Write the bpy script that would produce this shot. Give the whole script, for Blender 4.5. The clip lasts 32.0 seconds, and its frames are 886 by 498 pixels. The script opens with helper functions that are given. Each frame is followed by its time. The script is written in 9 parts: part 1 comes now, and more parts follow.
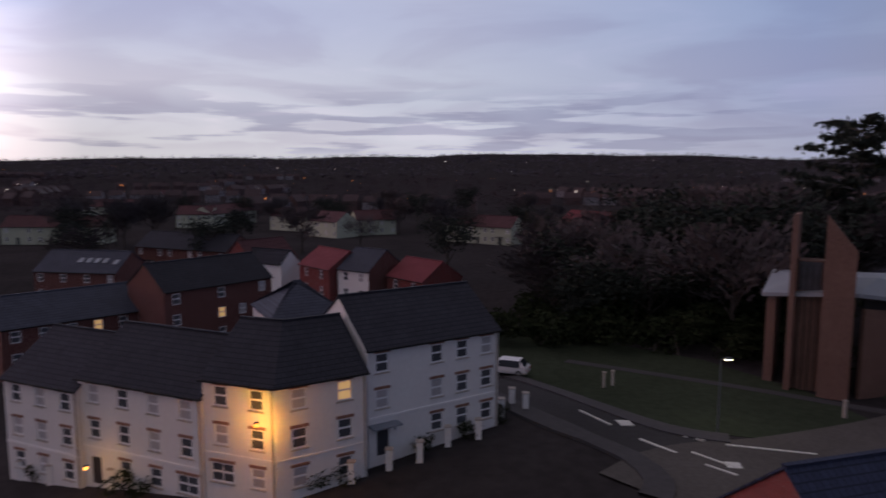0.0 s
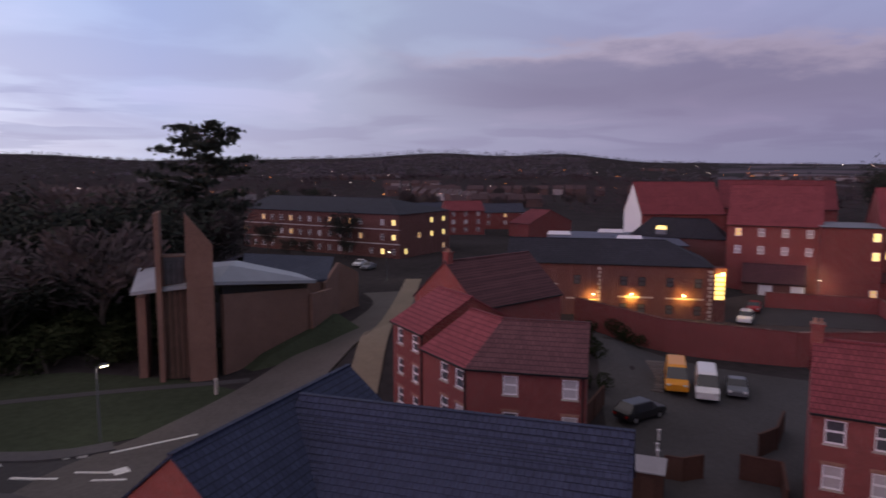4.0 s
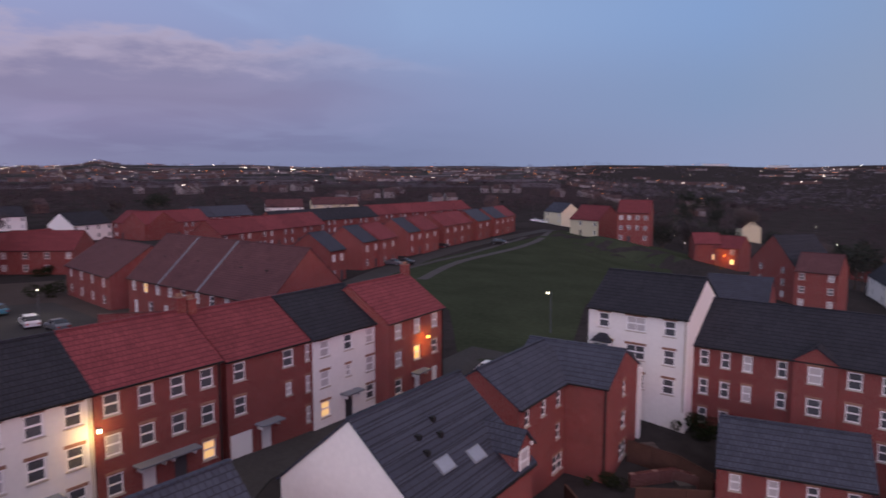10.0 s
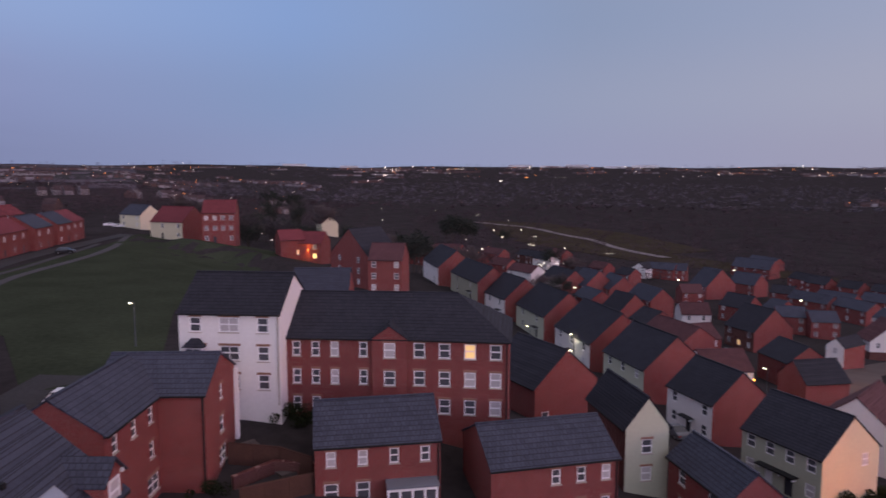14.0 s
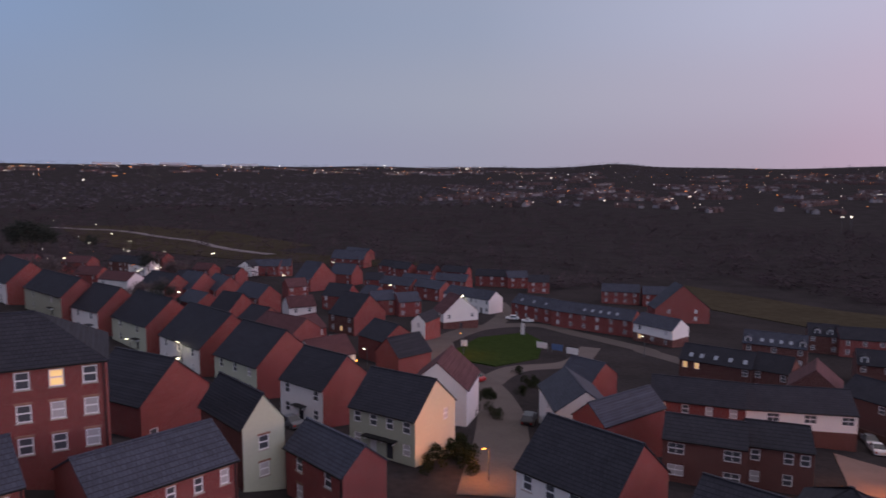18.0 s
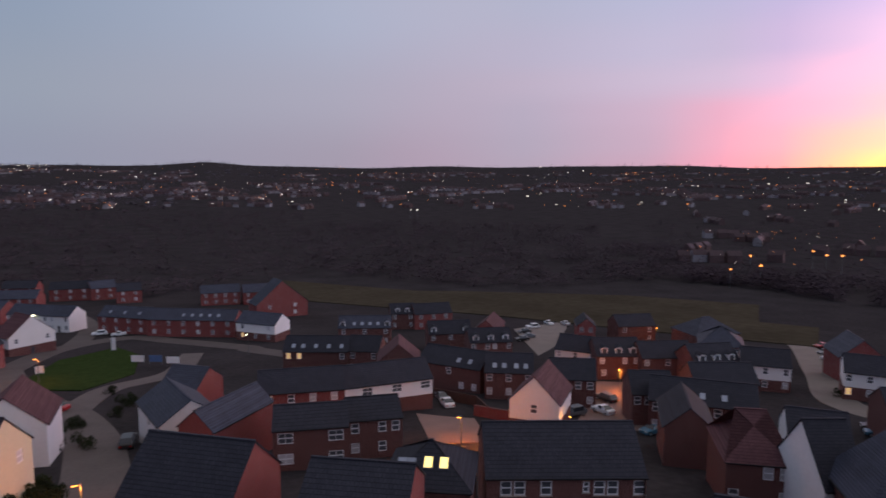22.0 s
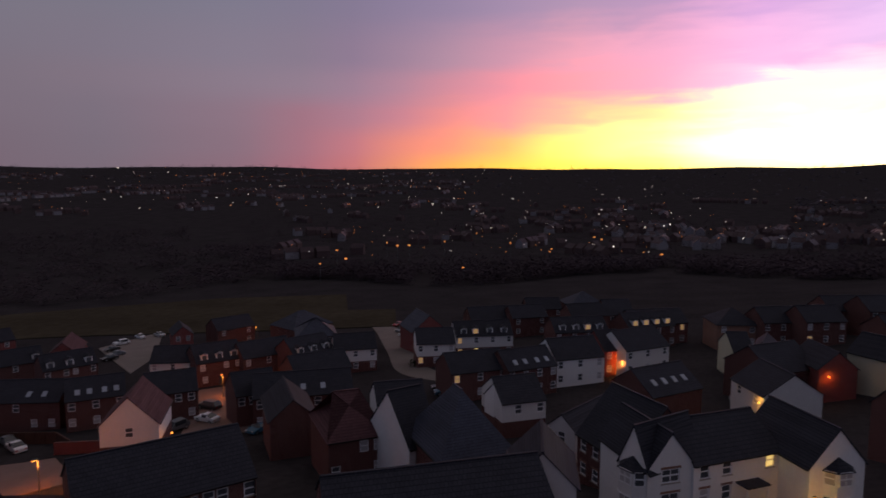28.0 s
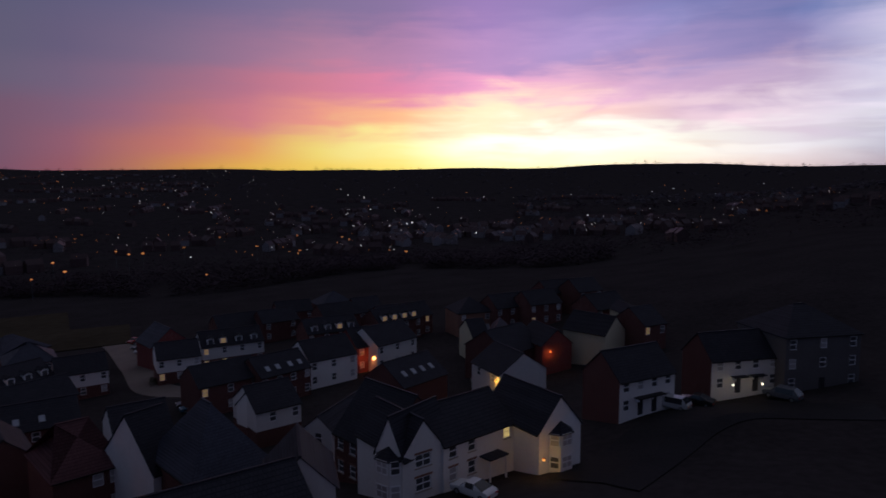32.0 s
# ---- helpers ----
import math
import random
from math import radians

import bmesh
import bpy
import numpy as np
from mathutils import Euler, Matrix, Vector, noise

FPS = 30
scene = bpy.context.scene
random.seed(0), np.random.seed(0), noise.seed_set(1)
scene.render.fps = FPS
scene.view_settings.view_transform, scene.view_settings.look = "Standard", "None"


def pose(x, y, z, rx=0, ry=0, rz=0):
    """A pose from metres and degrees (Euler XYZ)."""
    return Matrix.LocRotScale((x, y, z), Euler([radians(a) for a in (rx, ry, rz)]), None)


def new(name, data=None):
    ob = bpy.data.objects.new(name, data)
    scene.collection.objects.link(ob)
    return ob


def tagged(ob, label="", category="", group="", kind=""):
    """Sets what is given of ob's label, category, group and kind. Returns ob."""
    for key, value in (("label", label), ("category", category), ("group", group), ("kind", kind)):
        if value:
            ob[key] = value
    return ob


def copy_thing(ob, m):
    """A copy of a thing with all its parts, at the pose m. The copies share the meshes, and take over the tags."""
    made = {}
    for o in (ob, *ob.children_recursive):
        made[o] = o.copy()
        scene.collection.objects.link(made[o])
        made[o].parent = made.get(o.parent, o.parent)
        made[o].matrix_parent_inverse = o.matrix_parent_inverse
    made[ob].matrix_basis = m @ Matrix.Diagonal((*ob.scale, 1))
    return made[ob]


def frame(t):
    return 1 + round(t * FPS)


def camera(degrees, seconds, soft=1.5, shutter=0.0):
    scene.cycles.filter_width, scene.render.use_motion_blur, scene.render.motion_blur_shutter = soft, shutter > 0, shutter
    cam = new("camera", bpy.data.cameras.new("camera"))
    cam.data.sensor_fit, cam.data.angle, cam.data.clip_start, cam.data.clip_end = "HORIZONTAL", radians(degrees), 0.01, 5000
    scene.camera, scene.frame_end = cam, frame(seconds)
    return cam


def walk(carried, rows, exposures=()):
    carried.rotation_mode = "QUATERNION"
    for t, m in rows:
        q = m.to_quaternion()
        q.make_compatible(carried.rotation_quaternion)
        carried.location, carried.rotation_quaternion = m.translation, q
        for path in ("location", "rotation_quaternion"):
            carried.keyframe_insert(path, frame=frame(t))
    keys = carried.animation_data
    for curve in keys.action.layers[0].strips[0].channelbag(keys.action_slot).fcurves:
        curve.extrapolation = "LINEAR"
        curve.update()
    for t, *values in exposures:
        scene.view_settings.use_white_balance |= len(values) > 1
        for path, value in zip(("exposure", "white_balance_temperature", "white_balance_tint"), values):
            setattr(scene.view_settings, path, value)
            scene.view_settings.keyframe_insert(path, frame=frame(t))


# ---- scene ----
cam = camera(66.69, 32.0, soft=1.6, shutter=0.6)
PATH = [
    (0.0, pose(0, 0, 21, 83.29, -0.10, 0.00)),
    (0.5, pose(0, 0, 21, 83.36, -0.10, -6.50)),
    (1.0, pose(0, 0, 21, 83.44, -0.10, -13.03)),
    (1.5, pose(0, 0, 21, 83.52, -0.09, -19.30)),
    (2.0, pose(0, 0, 21, 83.52, -0.08, -25.82)),
    (2.5, pose(0, 0, 21, 83.50, -0.09, -32.29)),
    (3.0, pose(0, 0, 21, 83.44, -0.09, -38.66)),
    (3.5, pose(0, 0, 21, 83.43, -0.10, -44.83)),
    (5.5, pose(0, 0, 21, 83.42, -0.08, -68.67)),
    (6.0, pose(0, 0, 21, 83.45, -0.06, -74.54)),
    (6.5, pose(0, 0, 21, 83.49, -0.03, -80.51)),
    (7.0, pose(0, 0, 21, 83.52, -0.03, -86.52)),
    (7.5, pose(0, 0, 21, 83.58, -0.06, -93.00)),
    (8.0, pose(0, 0, 21, 83.66, -0.09, -99.60)),
    (8.5, pose(0, 0, 21, 83.67, -0.15, -106.46)),
    (9.0, pose(0, 0, 21, 83.72, -0.15, -113.42)),
    (9.5, pose(0, 0, 21, 83.71, -0.14, -120.16)),
    (10.0, pose(0, 0, 21, 83.71, -0.09, -126.15)),
    (10.5, pose(0, 0, 21, 83.70, -0.06, -131.19)),
    (11.0, pose(0, 0, 21, 83.69, -0.05, -135.38)),
    (11.5, pose(0, 0, 21, 83.72, -0.06, -139.45)),
    (12.0, pose(0, 0, 21, 83.73, -0.07, -143.56)),
    (12.5, pose(0, 0, 21, 83.74, -0.08, -147.74)),
    (13.0, pose(0, 0, 21, 83.74, -0.08, -151.95)),
    (13.5, pose(0, 0, 21, 83.73, -0.08, -156.16)),
    (14.0, pose(0, 0, 21, 83.72, -0.08, -160.39)),
    (14.5, pose(0, 0, 21, 83.70, -0.09, -164.56)),
    (16.5, pose(0, 0, 21, 83.67, -0.13, -180.77)),
    (17.0, pose(0, 0, 21, 83.68, -0.15, -184.94)),
    (17.5, pose(0, 0, 21, 83.67, -0.15, -189.13)),
    (18.0, pose(0, 0, 21, 83.65, -0.14, -193.29)),
    (18.5, pose(0, 0, 21, 83.65, -0.14, -197.52)),
    (19.0, pose(0, 0, 21, 83.66, -0.13, -201.74)),
    (19.5, pose(0, 0, 21, 83.69, -0.11, -205.90)),
    (20.0, pose(0, 0, 21, 83.67, -0.10, -210.06)),
    (20.5, pose(0, 0, 21, 83.64, -0.10, -214.27)),
    (21.0, pose(0, 0, 21, 83.60, -0.12, -218.44)),
    (21.5, pose(0, 0, 21, 83.60, -0.14, -222.59)),
    (22.0, pose(0, 0, 21, 83.62, -0.17, -226.76)),
    (22.5, pose(0, 0, 21, 83.61, -0.18, -230.90)),
    (23.0, pose(0, 0, 21, 83.62, -0.19, -234.76)),
    (23.5, pose(0, 0, 21, 83.64, -0.18, -237.39)),
    (24.0, pose(0, 0, 21, 83.67, -0.14, -239.07)),
    (24.5, pose(0, 0, 21, 83.68, -0.12, -241.17)),
    (25.0, pose(0, 0, 21, 83.70, -0.10, -244.06)),
    (25.5, pose(0, 0, 21, 83.69, -0.10, -246.94)),
    (27.5, pose(0, 0, 21, 83.73, -0.11, -257.91)),
    (28.0, pose(0, 0, 21, 83.78, -0.09, -260.52)),
    (28.5, pose(0, 0, 21, 83.81, -0.08, -263.21)),
    (29.0, pose(0, 0, 21, 83.85, -0.06, -265.88)),
    (29.5, pose(0, 0, 21, 83.87, -0.04, -268.51)),
    (30.0, pose(0, 0, 21, 83.88, -0.01, -271.13)),
    (30.5, pose(0, 0, 21, 83.87, 0.04, -273.79)),
    (31.0, pose(0, 0, 21, 83.86, 0.09, -276.47)),
    (31.5, pose(0, 0, 21, 83.83, 0.14, -279.17)),
    (32.0, pose(0, 0, 21, 83.83, 0.17, -281.83)),
]
walk(cam, PATH, [(0, -0.75, 6500, 10), (3.5, -0.25, 6600, 13), (6, 0.08, 6600, 12), (8, 0.08, 6800, 10), (10, 0.08, 6500, 10), (12, 0.08, 6200, 8), (14, 0.08, 6500, 15),
                 (17, 0.03, 6600, 13), (21, -0.02, 6400, 3), (23, -0.12, 6450, 3), (25.5, -0.62, 6700, 9), (28, -1.38, 6750, 11), (30, -1.88, 6300, 12), (32, -2.28, 5500, 11)])

# ---- world: dusk sky with a sunset glow in the west ----
sky = bpy.data.worlds.new("dusk_sky")
scene.world = sky
sky.use_nodes = True
N, LK = sky.node_tree.nodes, sky.node_tree.links
N.clear()


def wmath(op, a, b=None, c=None, clamp=False):
    n = N.new("ShaderNodeMath")
    n.operation, n.use_clamp = op, clamp
    for i, v in enumerate((a, b, c)):
        if v is None:
            continue
        if isinstance(v, (int, float)):
            n.inputs[i].default_value = v
        else:
            LK.new(v, n.inputs[i])
    return n.outputs[0]


def lin(c):
    c = c / 255
    return c / 12.92 if c <= 0.04045 else ((c + 0.055) / 1.055) ** 2.4


def wramp(value, stops):
    """Colours by azimuth, in degrees clockwise from the y axis, as sRGB bytes and a gain in stops."""
    n = N.new("ShaderNodeValToRGB")
    e = n.color_ramp.elements
    while len(e) < len(stops):
        e.new(0.5)
    for el, (az, r, g, b, gain) in zip(e, stops):
        k = 2 ** gain
        el.position = az / 360
        el.color = (lin(r) * k, lin(g) * k, lin(b) * k, 1)
    LK.new(value, n.inputs[0])
    return n.outputs[0]


def wmix(f, a, b, blend="MIX"):
    n = N.new("ShaderNodeMix")
    n.data_type, n.blend_type, n.clamp_factor = "RGBA", blend, True
    for s, v in ((n.inputs[0], f), (n.inputs[6], a), (n.inputs[7], b)):
        if isinstance(v, (int, float)):
            s.default_value = v
        elif isinstance(v, tuple):
            s.default_value = v
        else:
            LK.new(v, s)
    return n.outputs[2]


def wrange(v, a, b, c=0.0, d=1.0):
    n = N.new("ShaderNodeMapRange")
    n.interpolation_type = "SMOOTHSTEP"
    LK.new(v, n.inputs[0])
    for i, x in enumerate((a, b, c, d)):
        n.inputs[i + 1].default_value = x
    return n.outputs[0]


tc = N.new("ShaderNodeTexCoord")
sep = N.new("ShaderNodeSeparateXYZ")
LK.new(tc.outputs["Generated"], sep.inputs[0])
dx, dy, dz = sep.outputs
az = wmath("DIVIDE", wmath("FLOORED_MODULO", wmath("ARCTAN2", dx, dy), 2 * math.pi), 2 * math.pi)
elev = wmath("MULTIPLY", wmath("ARCSINE", dz), 180 / math.pi)

low = wramp(az, [(0, 206, 208, 226, .8), (28, 165, 170, 198, .75), (45, 160, 162, 195, .25), (72, 148, 147, 184, 0), (100, 126, 128, 166, 0), (122, 120, 130, 170, 0),
                 (148, 132, 146, 186, 0), (196, 152, 154, 180, 0), (218, 168, 157, 182, 0), (230, 185, 158, 186, .05), (240, 207, 153, 184, .3), (250, 230, 132, 170, .9),
                 (262, 226, 132, 168, 1.5), (278, 214, 150, 178, 2.2), (296, 216, 188, 202, 2.6), (312, 226, 210, 218, 2.2), (332, 220, 219, 230, .55), (360, 206, 208, 226, .8)])
mid = wramp(az, [(0, 187, 194, 217, .8), (28, 150, 160, 198, .8), (45, 168, 174, 206, .25), (72, 158, 152, 192, 0), (100, 145, 142, 186, 0), (122, 132, 144, 188, 0),
                 (148, 126, 148, 190, 0), (172, 142, 154, 184, 0), (196, 156, 162, 186, 0), (218, 175, 170, 196, 0), (230, 186, 170, 198, .05), (240, 200, 166, 196, .3), (250, 214, 148, 188, .9),
                 (262, 214, 150, 184, 1.5), (275, 200, 150, 188, 2.1), (290, 188, 162, 198, 2.6), (307, 196, 186, 212, 2.4), (330, 212, 212, 231, .75), (360, 187, 194, 217, .8)])
high = wramp(az, [(0, 176, 184, 216, .8), (28, 142, 160, 202, .8), (45, 164, 180, 216, .25), (72, 162, 168, 214, 0), (100, 150, 164, 210, 0), (122, 140, 164, 210, 0),
                  (148, 127, 156, 206, 0), (172, 134, 152, 186, -.05), (196, 150, 162, 192, -.05), (218, 176, 180, 210, 0), (230, 184, 180, 210, .05), (240, 186, 174, 206, .3), (253, 162, 146, 188, 1.0),
                  (275, 150, 132, 182, 2.0), (290, 140, 134, 186, 2.5), (310, 150, 154, 198, 2.2), (332, 172, 180, 214, .95), (360, 176, 184, 216, .8)])
col = wmix(wrange(elev, 0.8, 6.5), low, mid)
col = wmix(wrange(elev, 5.5, 13.0), col, high)
# the sunset in the west: colours by azimuth at six heights, drawn into streaks towards the north
streak = N.new("ShaderNodeTexNoise")
smap = N.new("ShaderNodeMapping")
smap.inputs["Scale"].default_value = (5, 5, 60)
LK.new(tc.outputs["Generated"], smap.inputs[0])
LK.new(smap.outputs[0], streak.inputs["Vector"])
streak.inputs["Scale"].default_value, streak.inputs["Detail"].default_value = 1.0, 5
swirl = N.new("ShaderNodeTexNoise")
tmap = N.new("ShaderNodeMapping")
tmap.inputs["Scale"].default_value = (9, 9, 34)
tmap.inputs["Rotation"].default_value = (radians(9), radians(6), 0)
LK.new(tc.outputs["Generated"], tmap.inputs[0])
LK.new(tmap.outputs[0], swirl.inputs["Vector"])
swirl.inputs["Scale"].default_value, swirl.inputs["Detail"].default_value, swirl.inputs["Distortion"].default_value = 1.0, 6, 0.6
ragged = wrange(az, 0.70, 0.80, 0.6, 4.2)
bent = wmath("ADD", elev, wmath("MULTIPLY", wmath("SUBTRACT", wmath("ADD", wmath("MULTIPLY", streak.outputs[0], 0.5), wmath("MULTIPLY", swirl.outputs[0], 0.5)), 0.5), wmath("MULTIPLY", ragged, wrange(elev, 0.5, 4.0, 0.4, 2.0))))
west_0 = wramp(az, [(222, 172, 163, 188, 0.05), (233, 177, 163, 189, 0.08), (244, 197, 157, 184, 0.24), (249, 218, 146, 170, 0.52), (253, 234, 142, 150, 0.84), (257, 246, 156, 122, 1.25), (261, 252, 172, 86, 1.65), (266, 255, 196, 80, 1.95), (271, 255, 210, 88, 2.15), (278, 255, 222, 104, 2.4), (285, 255, 236, 150, 2.7), (292, 255, 234, 170, 2.7), (301, 244, 214, 182, 2.55), (309, 234, 204, 192, 2.3), (315, 214, 190, 194, 1.85), (335, 222, 212, 228, 0.6)])
west_1 = wramp(az, [(222, 174, 166, 191, 0.05), (233, 177, 166, 193, 0.08), (244, 195, 163, 191, 0.24), (249, 214, 152, 178, 0.52), (253, 228, 146, 164, 0.86), (257, 242, 148, 136, 1.28), (261, 244, 146, 122, 1.65), (266, 252, 170, 104, 1.95), (271, 255, 222, 112, 2.15), (278, 255, 238, 150, 2.4), (285, 255, 248, 214, 2.7), (292, 255, 248, 218, 2.7), (301, 252, 240, 214, 2.55), (309, 250, 236, 228, 2.3), (315, 246, 234, 236, 1.85), (335, 228, 220, 234, 0.8)])
west_2 = wramp(az, [(222, 182, 168, 194, 0.05), (233, 180, 169, 197, 0.09), (244, 196, 166, 195, 0.27), (249, 208, 154, 182, 0.52), (253, 208, 152, 180, 0.78), (257, 218, 146, 168, 1.12), (261, 232, 144, 148, 1.46), (266, 238, 142, 148, 1.82), (271, 248, 160, 134, 2.15), (278, 252, 182, 128, 2.4), (285, 255, 218, 170, 2.7), (292, 252, 206, 176, 2.7), (301, 226, 190, 192, 2.55), (309, 238, 214, 216, 2.3), (315, 246, 234, 238, 2.1), (335, 222, 218, 234, 1.2)])
west_3 = wramp(az, [(222, 182, 172, 198, 0.05), (233, 186, 172, 200, 0.12), (244, 192, 174, 204, 0.3), (249, 188, 166, 196, 0.52), (253, 188, 156, 188, 0.78), (257, 194, 148, 176, 1.12), (261, 204, 140, 162, 1.46), (266, 214, 134, 152, 1.82), (271, 224, 134, 148, 2.1), (278, 222, 131, 156, 2.4), (285, 218, 146, 172, 2.7), (292, 220, 166, 182, 2.7), (301, 196, 158, 180, 2.55), (309, 196, 168, 190, 2.3), (315, 238, 226, 236, 2.1), (335, 214, 213, 232, 1.2)])
west_4 = wramp(az, [(222, 182, 176, 204, 0.05), (233, 182, 174, 204, 0.12), (244, 184, 174, 206, 0.3), (249, 176, 162, 194, 0.52), (253, 170, 150, 186, 0.78), (257, 170, 144, 176, 1.12), (261, 174, 140, 168, 1.46), (266, 182, 134, 160, 1.82), (271, 192, 134, 156, 2.1), (278, 182, 129, 158, 2.4), (285, 172, 130, 166, 2.7), (292, 158, 132, 170, 2.7), (301, 162, 142, 178, 2.55), (309, 152, 140, 180, 2.3), (315, 212, 202, 222, 2.1), (335, 200, 200, 226, 1.2)])
west_5 = wramp(az, [(222, 180, 180, 208, 0.05), (233, 176, 176, 206, 0.12), (244, 174, 172, 206, 0.3), (249, 166, 160, 196, 0.52), (253, 158, 148, 186, 0.78), (257, 150, 138, 176, 1.12), (261, 144, 130, 166, 1.46), (266, 142, 124, 158, 1.82), (271, 144, 122, 154, 2.05), (278, 138, 113, 148, 2.4), (285, 144, 114, 158, 2.7), (292, 138, 118, 160, 2.7), (301, 128, 124, 166, 2.55), (309, 116, 124, 170, 2.3), (315, 132, 142, 184, 2.1), (335, 176, 184, 216, 1.2)])
glow = wmix(wrange(bent, 0.4, 2.6), west_0, west_1)
glow = wmix(wrange(bent, 2.4, 5.0), glow, west_2)
glow = wmix(wrange(bent, 4.8, 7.4), glow, west_3)
glow = wmix(wrange(bent, 7.2, 9.7), glow, west_4)
glow = wmix(wrange(bent, 9.5, 14.0), glow, west_5)
col = wmix(wmath("MULTIPLY", wrange(az, 0.617, 0.655), wrange(az, 0.93, 0.885)), col, glow)
# overhead the twilight fades from the sunset side to the east
side = wmath("ADD", wmath("MULTIPLY", dx, math.sin(radians(288))), wmath("MULTIPLY", dy, math.cos(radians(288))))
dome = wmix(wrange(side, -0.8, 0.85), (0.20, 0.21, 0.30, 1), (0.78, 0.68, 0.74, 1))
col = wmix(wrange(elev, 14.0, 45.0), col, dome)
# cloud sheets, drawn out by perspective
plane = N.new("ShaderNodeCombineXYZ")
den = wmath("ADD", dz, 0.10)
LK.new(wmath("DIVIDE", dx, den), plane.inputs[0])
LK.new(wmath("DIVIDE", dy, den), plane.inputs[1])
cloud = N.new("ShaderNodeTexNoise")
LK.new(plane.outputs[0], cloud.inputs["Vector"])
cloud.inputs["Scale"].default_value = 0.85
cloud.inputs["Detail"].default_value = 7
cloud.inputs["Roughness"].default_value = 0.46
cloud.inputs["Distortion"].default_value = 0.5
veil = wmath("MAXIMUM", wrange(az, 0.37, 0.30), wrange(az, 0.775, 0.84))
cover = wmath("MULTIPLY", wrange(cloud.outputs[0], 0.46, 0.60), wrange(elev, 0.8, 2.5))
cover = wmath("MULTIPLY", wmath("MULTIPLY", cover, veil), 0.36)
col = wmix(cover, col, wmix(1.0, col, (0.70, 0.64, 0.72, 1), "MULTIPLY"))
light = wmath("MULTIPLY", wmath("MULTIPLY", wmath("MULTIPLY", wrange(cloud.outputs[0], 0.45, 0.33), veil), wrange(elev, 1.0, 4.0)), 0.30)
col = wmix(light, col, wmix(1.0, col, (1.38, 1.26, 1.24, 1), "MULTIPLY"))
# a long cumulus bank in the east, and flat streaks in the north-west
puff = N.new("ShaderNodeTexNoise")
pmap = N.new("ShaderNodeMapping")
pmap.inputs["Scale"].default_value = (1, 1, 3.4)
LK.new(tc.outputs["Generated"], pmap.inputs[0])
LK.new(pmap.outputs[0], puff.inputs["Vector"])
puff.inputs["Scale"].default_value, puff.inputs["Detail"].default_value, puff.inputs["Roughness"].default_value = 5.5, 8, 0.56
rim = wmath("SUBTRACT", wmath("MULTIPLY_ADD", puff.outputs[0], 9.0, 6.0), elev)
bank = wmath("MULTIPLY", wmath("MULTIPLY", wrange(rim, -0.4, 1.3), wrange(elev, 2.2, 6.5)), wmath("MULTIPLY", wrange(az, 0.11, 0.17), wrange(az, 0.365, 0.29)))
shade = wmix(wrange(rim, 2.6, 0.4), (0.225, 0.21, 0.355, 1), (0.46, 0.395, 0.54, 1))
col = wmix(wmath("MULTIPLY", bank, 0.72), col, shade)
flat = wmath("MULTIPLY", wmath("MULTIPLY", wrange(streak.outputs[0], 0.47, 0.56), wmath("MULTIPLY", wrange(elev, 0.8, 1.8), wrange(elev, 7.5, 4.0))), wmath("MAXIMUM", wrange(az, 0.86, 0.90), wrange(az, 0.10, 0.03)))
col = wmix(wmath("MULTIPLY", flat, 0.78), col, wmix(1.0, col, (0.58, 0.58, 0.68, 1), "MULTIPLY"))
bg = N.new("ShaderNodeBackground")
col = wmix(1.0, col, (1.03, 1.0, 0.94, 1), "MULTIPLY")
LK.new(col, bg.inputs[0])
bg.inputs[1].default_value = 1.0
wo = N.new("ShaderNodeOutputWorld")
LK.new(bg.outputs[0], wo.inputs[0])

# ---- materials ----
MATS = {}


